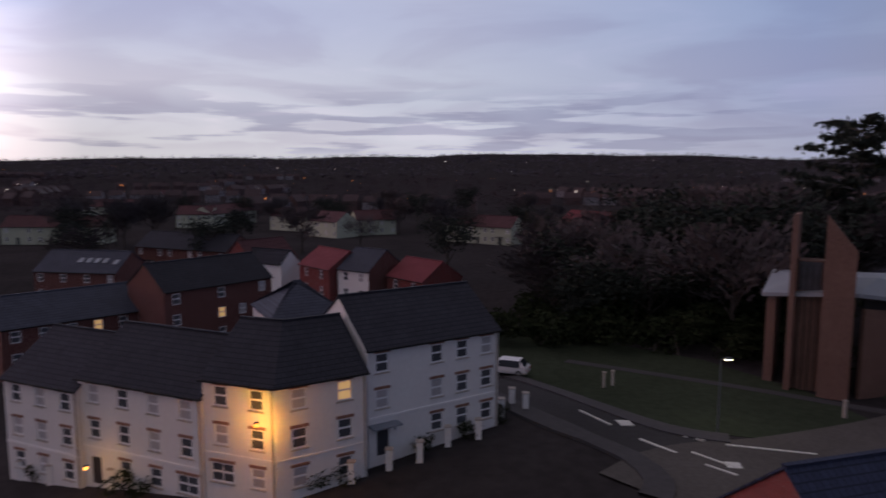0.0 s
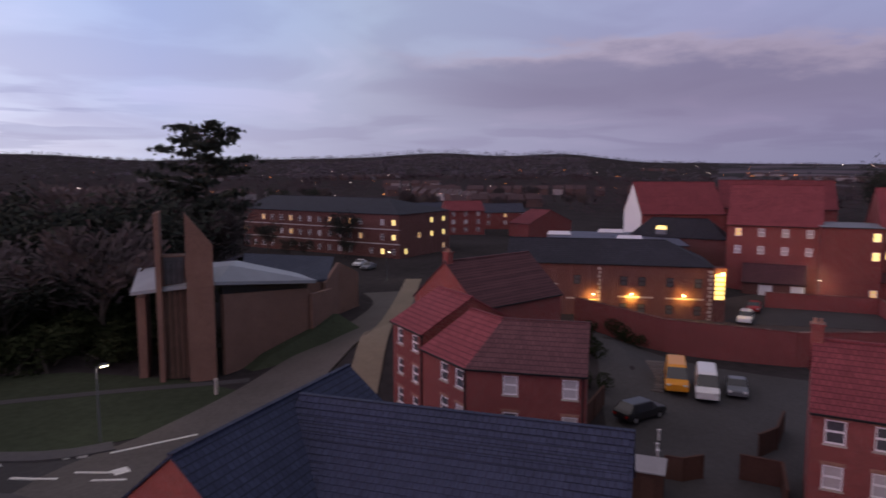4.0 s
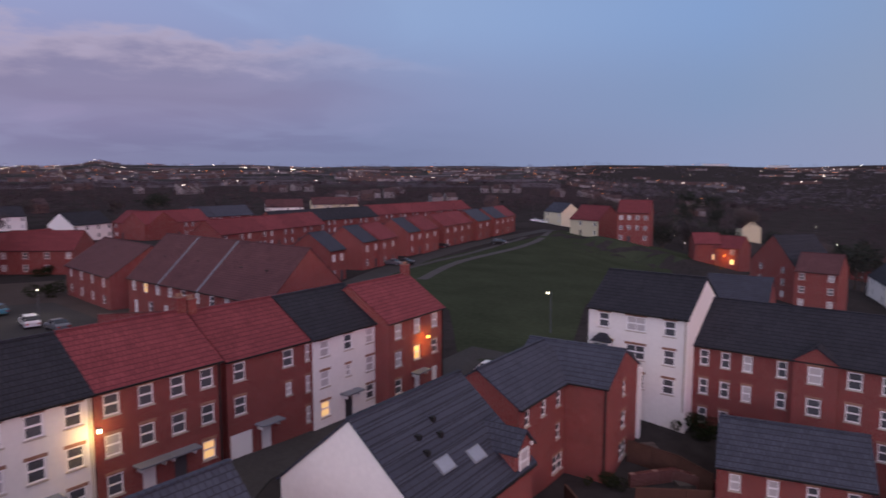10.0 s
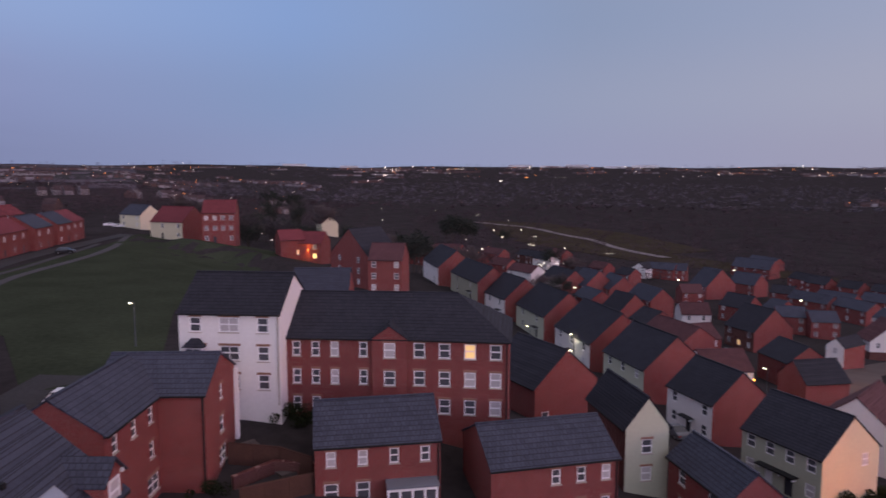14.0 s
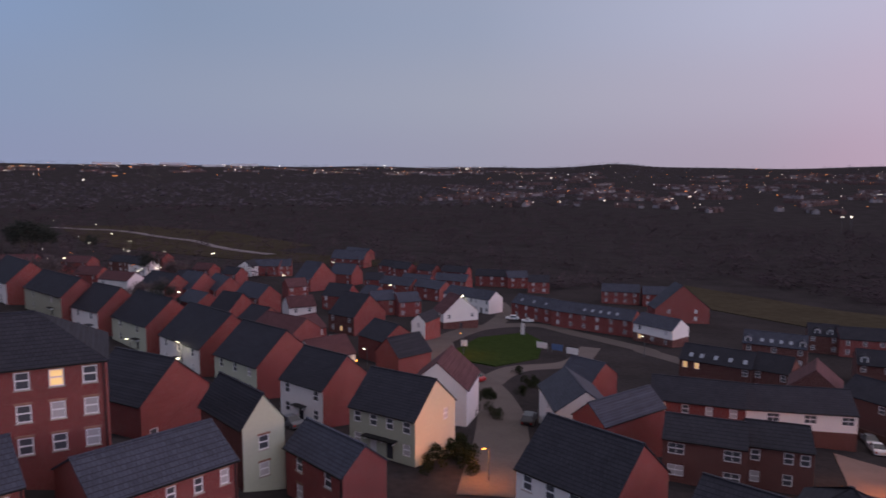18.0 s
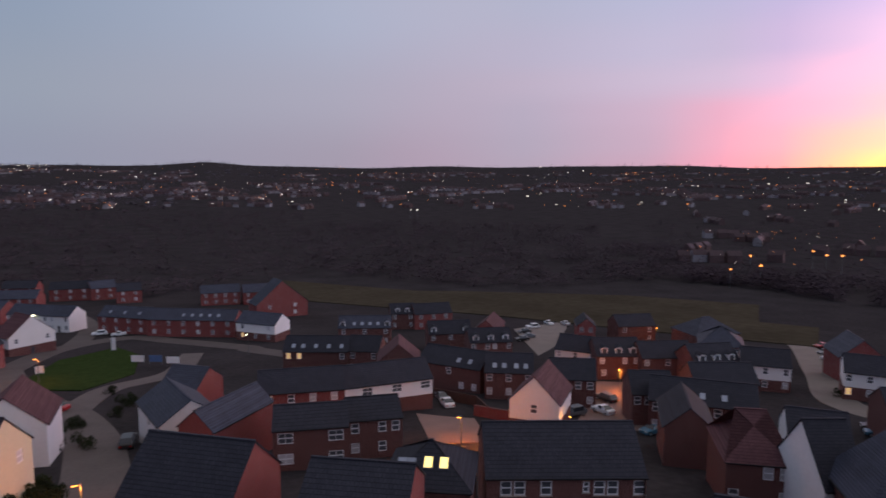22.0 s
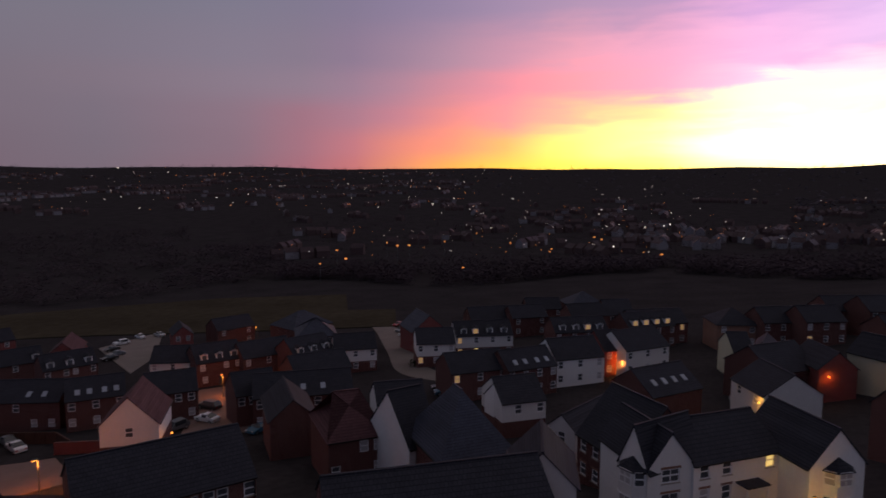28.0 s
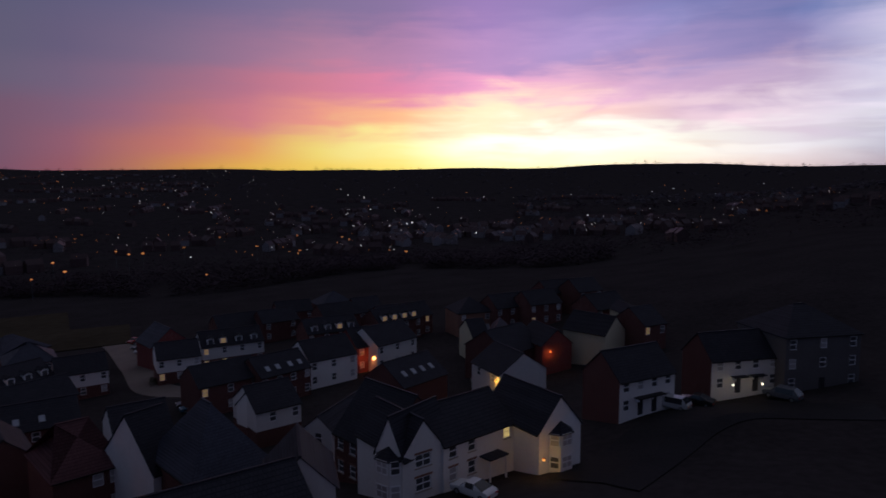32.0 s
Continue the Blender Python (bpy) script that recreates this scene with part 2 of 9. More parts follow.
def mat(name, rgb, rough=0.85, metal=0.0, grain=8.0, amount=0.25, coarse=0.5, bump=0.0, emit=0.0, emit_rgb=None, pattern=None, tint=0.12, spec=0.15):
    """A surface with fine grain and coarse stains in object space; pattern: brick or tile courses."""
    if name in MATS:
        return MATS[name]
    m = bpy.data.materials.new(name)
    m.use_nodes = True
    nt = m.node_tree
    n, lk = nt.nodes, nt.links
    b = n["Principled BSDF"]
    b.inputs["Roughness"].default_value = rough
    b.inputs["Metallic"].default_value = metal
    b.inputs["Specular IOR Level"].default_value = spec
    tcn = n.new("ShaderNodeTexCoord")
    fine = n.new("ShaderNodeTexNoise")
    fine.inputs["Scale"].default_value, fine.inputs["Detail"].default_value = grain, 4
    lk.new(tcn.outputs["Object"], fine.inputs["Vector"])
    big = n.new("ShaderNodeTexNoise")
    big.inputs["Scale"].default_value, big.inputs["Detail"].default_value = coarse, 3
    lk.new(tcn.outputs["Object"], big.inputs["Vector"])
    info = n.new("ShaderNodeObjectInfo")

    def mth(op, x, y, z=None):
        q = n.new("ShaderNodeMath")
        q.operation = op
        for i, v in enumerate((x, y, z)):
            if v is None:
                continue
            if isinstance(v, (int, float)):
                q.inputs[i].default_value = v
            else:
                lk.new(v, q.inputs[i])
        return q.outputs[0]
    k = mth("MULTIPLY_ADD", fine.outputs[0], amount * 2, 1 - amount)
    k = mth("MULTIPLY", k, mth("MULTIPLY_ADD", big.outputs[0], amount * 2, 1 - amount))
    k = mth("MULTIPLY", k, mth("MULTIPLY_ADD", info.outputs["Random"], tint * 2, 1 - tint))
    src = None
    if pattern == "brick":
        br = n.new("ShaderNodeTexBrick")
        br.inputs["Scale"].default_value = 1.0
        br.inputs["Brick Width"].default_value, br.inputs["Row Height"].default_value = 0.225, 0.075
        br.inputs["Mortar Size"].default_value = 0.008
        br.inputs["Color1"].default_value = (*rgb, 1)
        br.inputs["Color2"].default_value = (rgb[0] * 0.7, rgb[1] * 0.66, rgb[2] * 0.7, 1)
        br.inputs["Mortar"].default_value = (0.26, 0.16, 0.14, 1)
        sx = n.new("ShaderNodeSeparateXYZ")
        lk.new(tcn.outputs["Object"], sx.inputs[0])
        cx = n.new("ShaderNodeCombineXYZ")
        lk.new(mth("ADD", sx.outputs[0], sx.outputs[1]), cx.inputs[0])
        lk.new(sx.outputs[2], cx.inputs[1])
        lk.new(cx.outputs[0], br.inputs["Vector"])
        src = br.outputs["Color"]
    elif pattern == "tile":
        wv = n.new("ShaderNodeTexBrick")
        wv.inputs["Scale"].default_value = 1.0
        wv.inputs["Brick Width"].default_value, wv.inputs["Row Height"].default_value = 0.33, 0.24
        wv.inputs["Mortar Size"].default_value = 0.02
        wv.inputs["Color1"].default_value = (*rgb, 1)
        wv.inputs["Color2"].default_value = (rgb[0] * 0.78, rgb[1] * 0.78, rgb[2] * 0.8, 1)
        wv.inputs["Mortar"].default_value = (rgb[0] * 0.45, rgb[1] * 0.45, rgb[2] * 0.45, 1)
        sx = n.new("ShaderNodeSeparateXYZ")
        lk.new(tcn.outputs["Object"], sx.inputs[0])
        cx = n.new("ShaderNodeCombineXYZ")
        lk.new(mth("ADD", sx.outputs[0], mth("MULTIPLY", sx.outputs[1], 0.02)), cx.inputs[0])
        lk.new(sx.outputs[2], cx.inputs[1])
        lk.new(cx.outputs[0], wv.inputs["Vector"])
        src = wv.outputs["Color"]
    mixn = n.new("ShaderNodeMix")
    mixn.data_type, mixn.blend_type = "RGBA", "MULTIPLY"
    mixn.inputs[0].default_value = 1.0
    if src:
        lk.new(src, mixn.inputs[6])
    else:
        mixn.inputs[6].default_value = (*rgb, 1)
    lk.new(k, mixn.inputs[7])
    lk.new(mixn.outputs[2], b.inputs["Base Color"])
    if bump:
        bp = n.new("ShaderNodeBump")
        bp.inputs["Strength"].default_value, bp.inputs["Distance"].default_value = bump, 0.03
        lk.new(fine.outputs[0], bp.inputs["Height"])
        lk.new(bp.outputs[0], b.inputs["Normal"])
    if emit:
        b.inputs["Emission Color"].default_value = (*(emit_rgb or rgb), 1)
        b.inputs["Emission Strength"].default_value = emit
    MATS[name] = m
    return m


BRICK = mat("red_brick", (0.235, 0.047, 0.048), pattern="brick", grain=6, amount=0.2)
BRICK_D = mat("dark_brick", (0.120, 0.043, 0.040), pattern="brick", grain=6, amount=0.2)
GREY_STONE = mat("grey_stone", (0.15, 0.14, 0.145), grain=4, amount=0.2, coarse=0.3)
BRICK_B = mat("buff_brick", (0.36, 0.20, 0.14), pattern="brick", grain=6, amount=0.2)
WHITE = mat("white_render", (0.78, 0.76, 0.76), grain=3, amount=0.08, coarse=0.35)
CREAM = mat("cream_render", (0.66, 0.60, 0.44), grain=3, amount=0.08, coarse=0.35)
SAGE = mat("sage_and_hazed_white_render", (0.46, 0.48, 0.38), grain=3, amount=0.08, coarse=0.35)
TILE_R = mat("red_roof_tiles", (0.215, 0.055, 0.066), pattern="tile", grain=5, amount=0.2, rough=0.8)
TILE_B = mat("brown_roof_tiles", (0.118, 0.056, 0.063), pattern="tile", grain=5, amount=0.2, rough=0.8)
SLATE = mat("slate_roof_tiles", (0.038, 0.039, 0.052), pattern="tile", grain=5, amount=0.22, rough=0.75)
SLATE_B = mat("blue_slate_roof", (0.064, 0.070, 0.099), pattern="tile", grain=5, amount=0.22, rough=0.65)
# slate with the blue cast of a cool white balance put into its colour
SLATE_COOL = mat("cool_cast_roof_tiles", (0.042, 0.051, 0.094), pattern="tile", grain=5, amount=0.2, rough=0.7)
UPVC = mat("white_window_frame", (0.82, 0.82, 0.84), rough=0.4, amount=0.04, tint=0.02)
GLASS = mat("dark_window_glass", (0.085, 0.09, 0.105), rough=0.08, amount=0.45, coarse=0.8, spec=0.6)
CURTAIN = mat("window_with_pale_blind", (0.46, 0.44, 0.46), rough=0.3, amount=0.2, spec=0.6)
LIT = mat("lit_window_glass", (0.9, 0.65, 0.3), rough=0.3, emit=0.6, emit_rgb=(1.0, 0.56, 0.22), amount=0.2)
LIT_Y = mat("bright_lit_window_glass", (0.9, 0.75, 0.3), rough=0.3, emit=1.9, emit_rgb=(1.0, 0.70, 0.22), amount=0.1)
DARK = mat("black_gutter", (0.02, 0.02, 0.022), rough=0.5, amount=0.1)
DOOR = mat("door_paint", (0.05, 0.05, 0.06), rough=0.5, amount=0.1, tint=0.3)
DOOR_W = mat("white_door_paint", (0.7, 0.7, 0.72), rough=0.45, amount=0.06)
STONE = mat("stone_band", (0.45, 0.40, 0.36), amount=0.12)
LEAD = mat("lead_sheet", (0.20, 0.22, 0.26), rough=0.5, amount=0.15)
ASPHALT = mat("asphalt", (0.062, 0.060, 0.063), grain=3, amount=0.25, coarse=0.15, spec=0.05)
PAVING = mat("paving", (0.125, 0.108, 0.104), grain=2, amount=0.2, coarse=0.2, spec=0.05)
# the grass leans blue, some far haze taken into its colour
GRASS = mat("grass_field", (0.043, 0.039, 0.041), grain=0.9, amount=0.4, coarse=0.06, rough=1.0, spec=0.0)
MEADOW = mat("rough_meadow", (0.058, 0.050, 0.036), grain=0.3, amount=0.35, coarse=0.03, rough=1, spec=0)

# far plain in field cells, paled and blued to put haze into the colour
HAZED_PLAIN = mat("hazed_plain", (0.105, 0.095, 0.098), grain=0.02, amount=0.3, coarse=0.004, rough=1.0, spec=0.0)
_nt = HAZED_PLAIN.node_tree
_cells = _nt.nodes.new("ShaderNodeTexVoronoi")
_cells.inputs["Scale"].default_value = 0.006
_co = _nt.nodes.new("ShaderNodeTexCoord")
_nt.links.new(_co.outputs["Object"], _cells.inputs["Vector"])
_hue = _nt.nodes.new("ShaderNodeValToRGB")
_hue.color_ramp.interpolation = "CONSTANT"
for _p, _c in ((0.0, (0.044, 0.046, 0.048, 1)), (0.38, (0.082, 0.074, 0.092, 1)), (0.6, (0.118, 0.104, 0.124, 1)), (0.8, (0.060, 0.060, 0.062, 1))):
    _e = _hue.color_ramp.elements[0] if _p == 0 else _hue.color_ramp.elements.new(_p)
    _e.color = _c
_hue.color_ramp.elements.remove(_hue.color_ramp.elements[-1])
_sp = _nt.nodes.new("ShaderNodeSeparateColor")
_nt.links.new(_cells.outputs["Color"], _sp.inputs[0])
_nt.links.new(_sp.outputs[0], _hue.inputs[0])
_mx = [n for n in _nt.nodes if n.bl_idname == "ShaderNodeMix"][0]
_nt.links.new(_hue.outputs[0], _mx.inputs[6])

# ---- the lie of the land ----


def slope(x, y):
    u = -0.7071 * (x + y)
    sp = 6 * math.log1p(math.exp(min((u - 8) / 6, 60))) if u < 300 else u - 8
    return 0.3 - 40 * (1 - math.exp(-sp / 150)) - 7 * math.exp(-((x + 85) ** 2 + (y - 45) ** 2) / 3025)


PADS = []


# ---- mesh helpers ----


def mesh_ob(name, verts, faces, mats, parent=None, fmat=None, label="", smooth=False, weld=False):
    me = bpy.data.meshes.new(name)
    if weld:
        seen, ids, keep = {}, [], []
        for p in verts:
            key = (round(p[0], 3), round(p[1], 3), round(p[2], 3))
            if key not in seen:
                seen[key] = len(keep)
                keep.append(p)
            ids.append(seen[key])
        out = []
        for k, fc in enumerate(faces):
            g = []
            for q in fc:
                if ids[q] not in g:
                    g.append(ids[q])
            out.append(tuple(g) if len(g) > 2 else None)
        if fmat:
            fmat = [q for q, g in zip(fmat, out) if g]
        verts, faces = keep, [g for g in out if g]
    me.from_pydata(verts, [], faces)
    for m in mats:
        me.materials.append(m)
    if fmat:
        me.polygons.foreach_set("material_index", fmat)
    if smooth:
        me.polygons.foreach_set("use_smooth", [True] * len(faces))
    me.update()
    ob = new(name, me)
    if parent:
        ob.parent = parent
    if label:
        ob["label"] = label
    return ob


def box(v, f, x0, y0, z0, x1, y1, z1):
    i = len(v)
    v += [(x0, y0, z0), (x1, y0, z0), (x1, y1, z0), (x0, y1, z0), (x0, y0, z1), (x1, y0, z1), (x1, y1, z1), (x0, y1, z1)]
    f += [(i, i + 3, i + 2, i + 1), (i + 4, i + 5, i + 6, i + 7), (i, i + 1, i + 5, i + 4), (i + 1, i + 2, i + 6, i + 5), (i + 2, i + 3, i + 7, i + 6), (i + 3, i, i + 4, i + 7)]


WIN = {}


def window_meshes(w, h, bars, paint=None):
    """A casement or sash frame with sill, and its panes; the frame stands at y = 0 looking along -y."""
    paint = paint or UPVC
    key = (round(w, 2), round(h, 2), bars, paint.name)
    if key in WIN:
        return WIN[key]
    t = 0.10
    xs = [-w / 2, -w / 2 + t]
    for k in range(1, bars):
        xs += [-w / 2 + w * k / bars - 0.035, -w / 2 + w * k / bars + 0.035]
    xs += [w / 2 - t, w / 2]
    zs = [0, t] + ([h * 0.52 - 0.06, h * 0.52 + 0.06] if bars >= 1 else []) + [h - t, h]
    v = [(x, yy, z) for yy in (-0.045, 0.04) for z in zs for x in xs]
    nx, nz = len(xs), len(zs)

    def vi(s, k, i):
        return s * nx * nz + k * nx + i

    def hole(i, k):
        return 0 <= i < nx - 1 and 0 <= k < nz - 1 and i % 2 == 1 and k % 2 == 1

    def solid(i, k):
        return 0 <= i < nx - 1 and 0 <= k < nz - 1 and not hole(i, k)
    f = []
    for i in range(nx - 1):
        for k in range(nz - 1):
            if not solid(i, k):
                continue
            f.append((vi(0, k, i), vi(0, k, i + 1), vi(0, k + 1, i + 1), vi(0, k + 1, i)))
            for di, dk, a, c in ((-1, 0, (k, i), (k + 1, i)), (1, 0, (k + 1, i + 1), (k, i + 1)), (0, -1, (k, i + 1), (k, i)), (0, 1, (k + 1, i), (k + 1, i + 1))):
                if not solid(i + di, k + dk):
                    f.append((vi(0, *a), vi(0, *c), vi(1, *c), vi(1, *a)))
    me = bpy.data.meshes.new("window")
    me.from_pydata(v, [], f)
    me.materials.append(paint)
    panes = []
    for gl in (GLASS, CURTAIN, LIT, LIT_Y):
        pm = bpy.data.meshes.new("pane")
        x = w / 2 - 0.03
        pm.from_pydata([(-x, -0.015, 0.03), (x, -0.015, 0.03), (x, -0.015, h - 0.03), (-x, -0.015, h - 0.03), (-x, 0.015, 0.03), (x, 0.015, 0.03), (x, 0.015, h - 0.03), (-x, 0.015, h - 0.03)],
                       [], [(0, 1, 2, 3), (5, 4, 7, 6), (1, 0, 4, 5), (3, 2, 6, 7)])
        pm.materials.append(gl)
        panes.append(pm)
    sv, sf = [], []
    box(sv, sf, -w / 2 - 0.08, -0.18, -0.09, w / 2 + 0.08, -0.02, 0)
    sm = bpy.data.meshes.new("sill")
    sm.from_pydata(sv, [], sf)
    sm.materials.append(STONE)
    WIN[key] = (me, panes, sm)
    return WIN[key]


def lintel_mesh(w, h):
    """A soldier-course head over an opening, a hand proud of the wall."""
    key = ("lintel", round(w, 2), round(h, 2))
    if key not in WIN:
        v, f = [], []
        box(v, f, -w / 2 - 0.12, -0.125, h + 0.005, w / 2 + 0.12, -0.09, h + 0.22)
        me = bpy.data.meshes.new("lintel")
        me.from_pydata(v, [], f)
        me.materials.append(BRICK_B)
        WIN[key] = me
    return WIN[key]


def door_mesh(w, h, m):
    v, f = [], []
    box(v, f, -w / 2, -0.03, 0, w / 2, 0.03, h)
    for a in (0.12, 0.55):
        for s in (-1, 1):
            x0, x1 = sorted((s * w * 0.08, s * w * 0.4))
            box(v, f, x0, -0.045, h * a, x1, -0.03, h * (a + 0.33))
    key = ("door", round(w, 2), m.name)
    if key not in WIN:
        me = bpy.data.meshes.new("door")
        me.from_pydata(v, [], f)
        me.materials.append(m)
        WIN[key] = me
    return WIN[key]


RNG = random.Random(7)
STOREY = 2.6


def facade(parent, v, f, width, height, plan, place, st, storey=STOREY, base=0.0, near=False):
    """One wall face as a grid of quads with openings, and the windows and doors in them. place maps (along, out, up) to the house."""
    rows = [r for r in plan.split("/")] if plan else []
    cuts_x, holes = {0.0, width}, []
    cuts_z = {base - 3.0, 0.0, height} | ({storey * 0.93} if height > storey * 1.5 and storey * 0.93 < height else set())
    for k, row in enumerate(rows):
        floor = (len(rows) - 1 - k) * storey
        n = len(row)
        for i, c in enumerate(row):
            if c in ".":
                continue
            xc = width * (i + 0.5) / n
            if c in "wlyck":
                w, h, s = 1.05, 1.38, 0.85
            elif c in "WLC":
                w, h, s = 1.8, 1.35, 0.88
            elif c in "v":
                w, h, s = 0.74, 1.22, 0.95
            elif c in "n":
                w, h, s = 0.6, 1.05, 1.1
            elif c == "d":
                w, h, s = 0.95, 2.05, 0.02
            elif c == "e":
                w, h, s = 0.95, 2.05, 0.02
            elif c == "g":
                w, h, s = 2.3, 2.05, 0.02
            w = min(w, width / n * 0.86)
            if s + h + floor > height - 0.12:
                h = height - 0.15 - s - floor
            a0, a1, z0, z1 = xc - w / 2, xc + w / 2, floor + s, floor + s + h
            holes.append((a0, a1, z0, z1, c))
            cuts_x |= {a0, a1}
            cuts_z |= {z0, z1}
    xs, zs = sorted(cuts_x), sorted(cuts_z)
    idx = {}

    def vert(a, o, z):
        key = (round(a, 3), round(o, 3), round(z, 3))
        if key not in idx:
            idx[key] = len(v)
            v.append(place(a, o, z))
        return idx[key]
    for i in range(len(xs) - 1):
        for j in range(len(zs) - 1):
            ca, cz = (xs[i] + xs[i + 1]) / 2, (zs[j] + zs[j + 1]) / 2
            if any(h[0] < ca < h[1] and h[2] < cz < h[3] for h in holes):
                continue
            f.append((vert(xs[i], 0, zs[j]), vert(xs[i + 1], 0, zs[j]), vert(xs[i + 1], 0, zs[j + 1]), vert(xs[i], 0, zs[j + 1])))
    for a0, a1, z0, z1, c in holes:
        q = [(a0, z0), (a1, z0), (a1, z1), (a0, z1)]
        for k in range(4):
            (a, z), (b, y) = q[k], q[(k + 1) % 4]
            f.append((vert(a, 0, z), vert(a, -0.12, z), vert(b, -0.12, y), vert(b, 0, y)))
        x, y, z = place((a0 + a1) / 2, -0.10, z0)
        x2, y2, _ = place((a0 + a1) / 2 + 1, -0.10, z0)
        m = Matrix.Translation((x, y, z)) @ Matrix.Rotation(math.atan2(y2 - y, x2 - x), 4, "Z")
        if c in "deg":
            o = new("garage_door" if c == "g" else "door", door_mesh(a1 - a0, z1 - z0, DOOR_W if c in "ge" else DOOR))
            o.parent, o.matrix_local = parent, m
            continue
        me, panes, sill = window_meshes(a1 - a0, z1 - z0, 2 if c in "WLC" else 1, DARK if c == "k" else None)
        o = new("window", me)
        o.parent, o.matrix_local = parent, m
        kind = 2 if c in "lL" else 3 if c == "y" else 1 if c in "cC" else 0 if c == "k" else (1 if RNG.random() < 0.22 else 0)
        p = new("pane", panes[kind])
        p.parent = o
        if near:
            s = new("sill", sill)
            s.parent = o
            hd = new("lintel", lintel_mesh(a1 - a0, z1 - z0))
            hd.parent = o
        if kind > 1:
            p["label"] = "lit window pane glowing warm yellow"


def slab(v, f, quad, thick):
    """A roof plane from four corners (or three), given thickness downwards."""
    i, n = len(v), len(quad)
    v += [tuple(q) for q in quad]
    v += [(q[0], q[1], q[2] - thick) for q in quad]
    f.append(tuple(range(i, i + n)))
    f.append(tuple(range(i + 2 * n - 1, i + n - 1, -1)))
    for k in range(n):
        a, b = i + k, i + (k + 1) % n
        f.append((b, a, a + n, b + n))


def courses(v, f, quad, gauge):
    """A roof plane laid in stepped courses from the eaves (q0, q1) up to the ridge (q3, q2)."""
    q = [Vector(p) for p in quad]
    n = max(2, int(((q[3] - q[0]).length + (q[2] - q[1]).length) / 2 / gauge))
    up = (q[1] - q[0]).cross(q[3] - q[0])
    if up.length < 1e-6:
        up = (q[1] - q[0]).cross(q[2] - q[0])
    up.normalize()
    for k in range(n):
        a, b = k / n, (k + 1) / n
        p0, p1 = q[0].lerp(q[3], a), q[1].lerp(q[2], a)
        p2, p3 = q[1].lerp(q[2], b), q[0].lerp(q[3], b)
        i = len(v)
        lift = up * 0.007
        v += [tuple(p0 + lift), tuple(p1 + lift), tuple(p2), tuple(p3), tuple(p0), tuple(p1)]
        f += [(i, i + 1, i + 2, i + 3), (i + 4, i + 5, i + 1, i)]


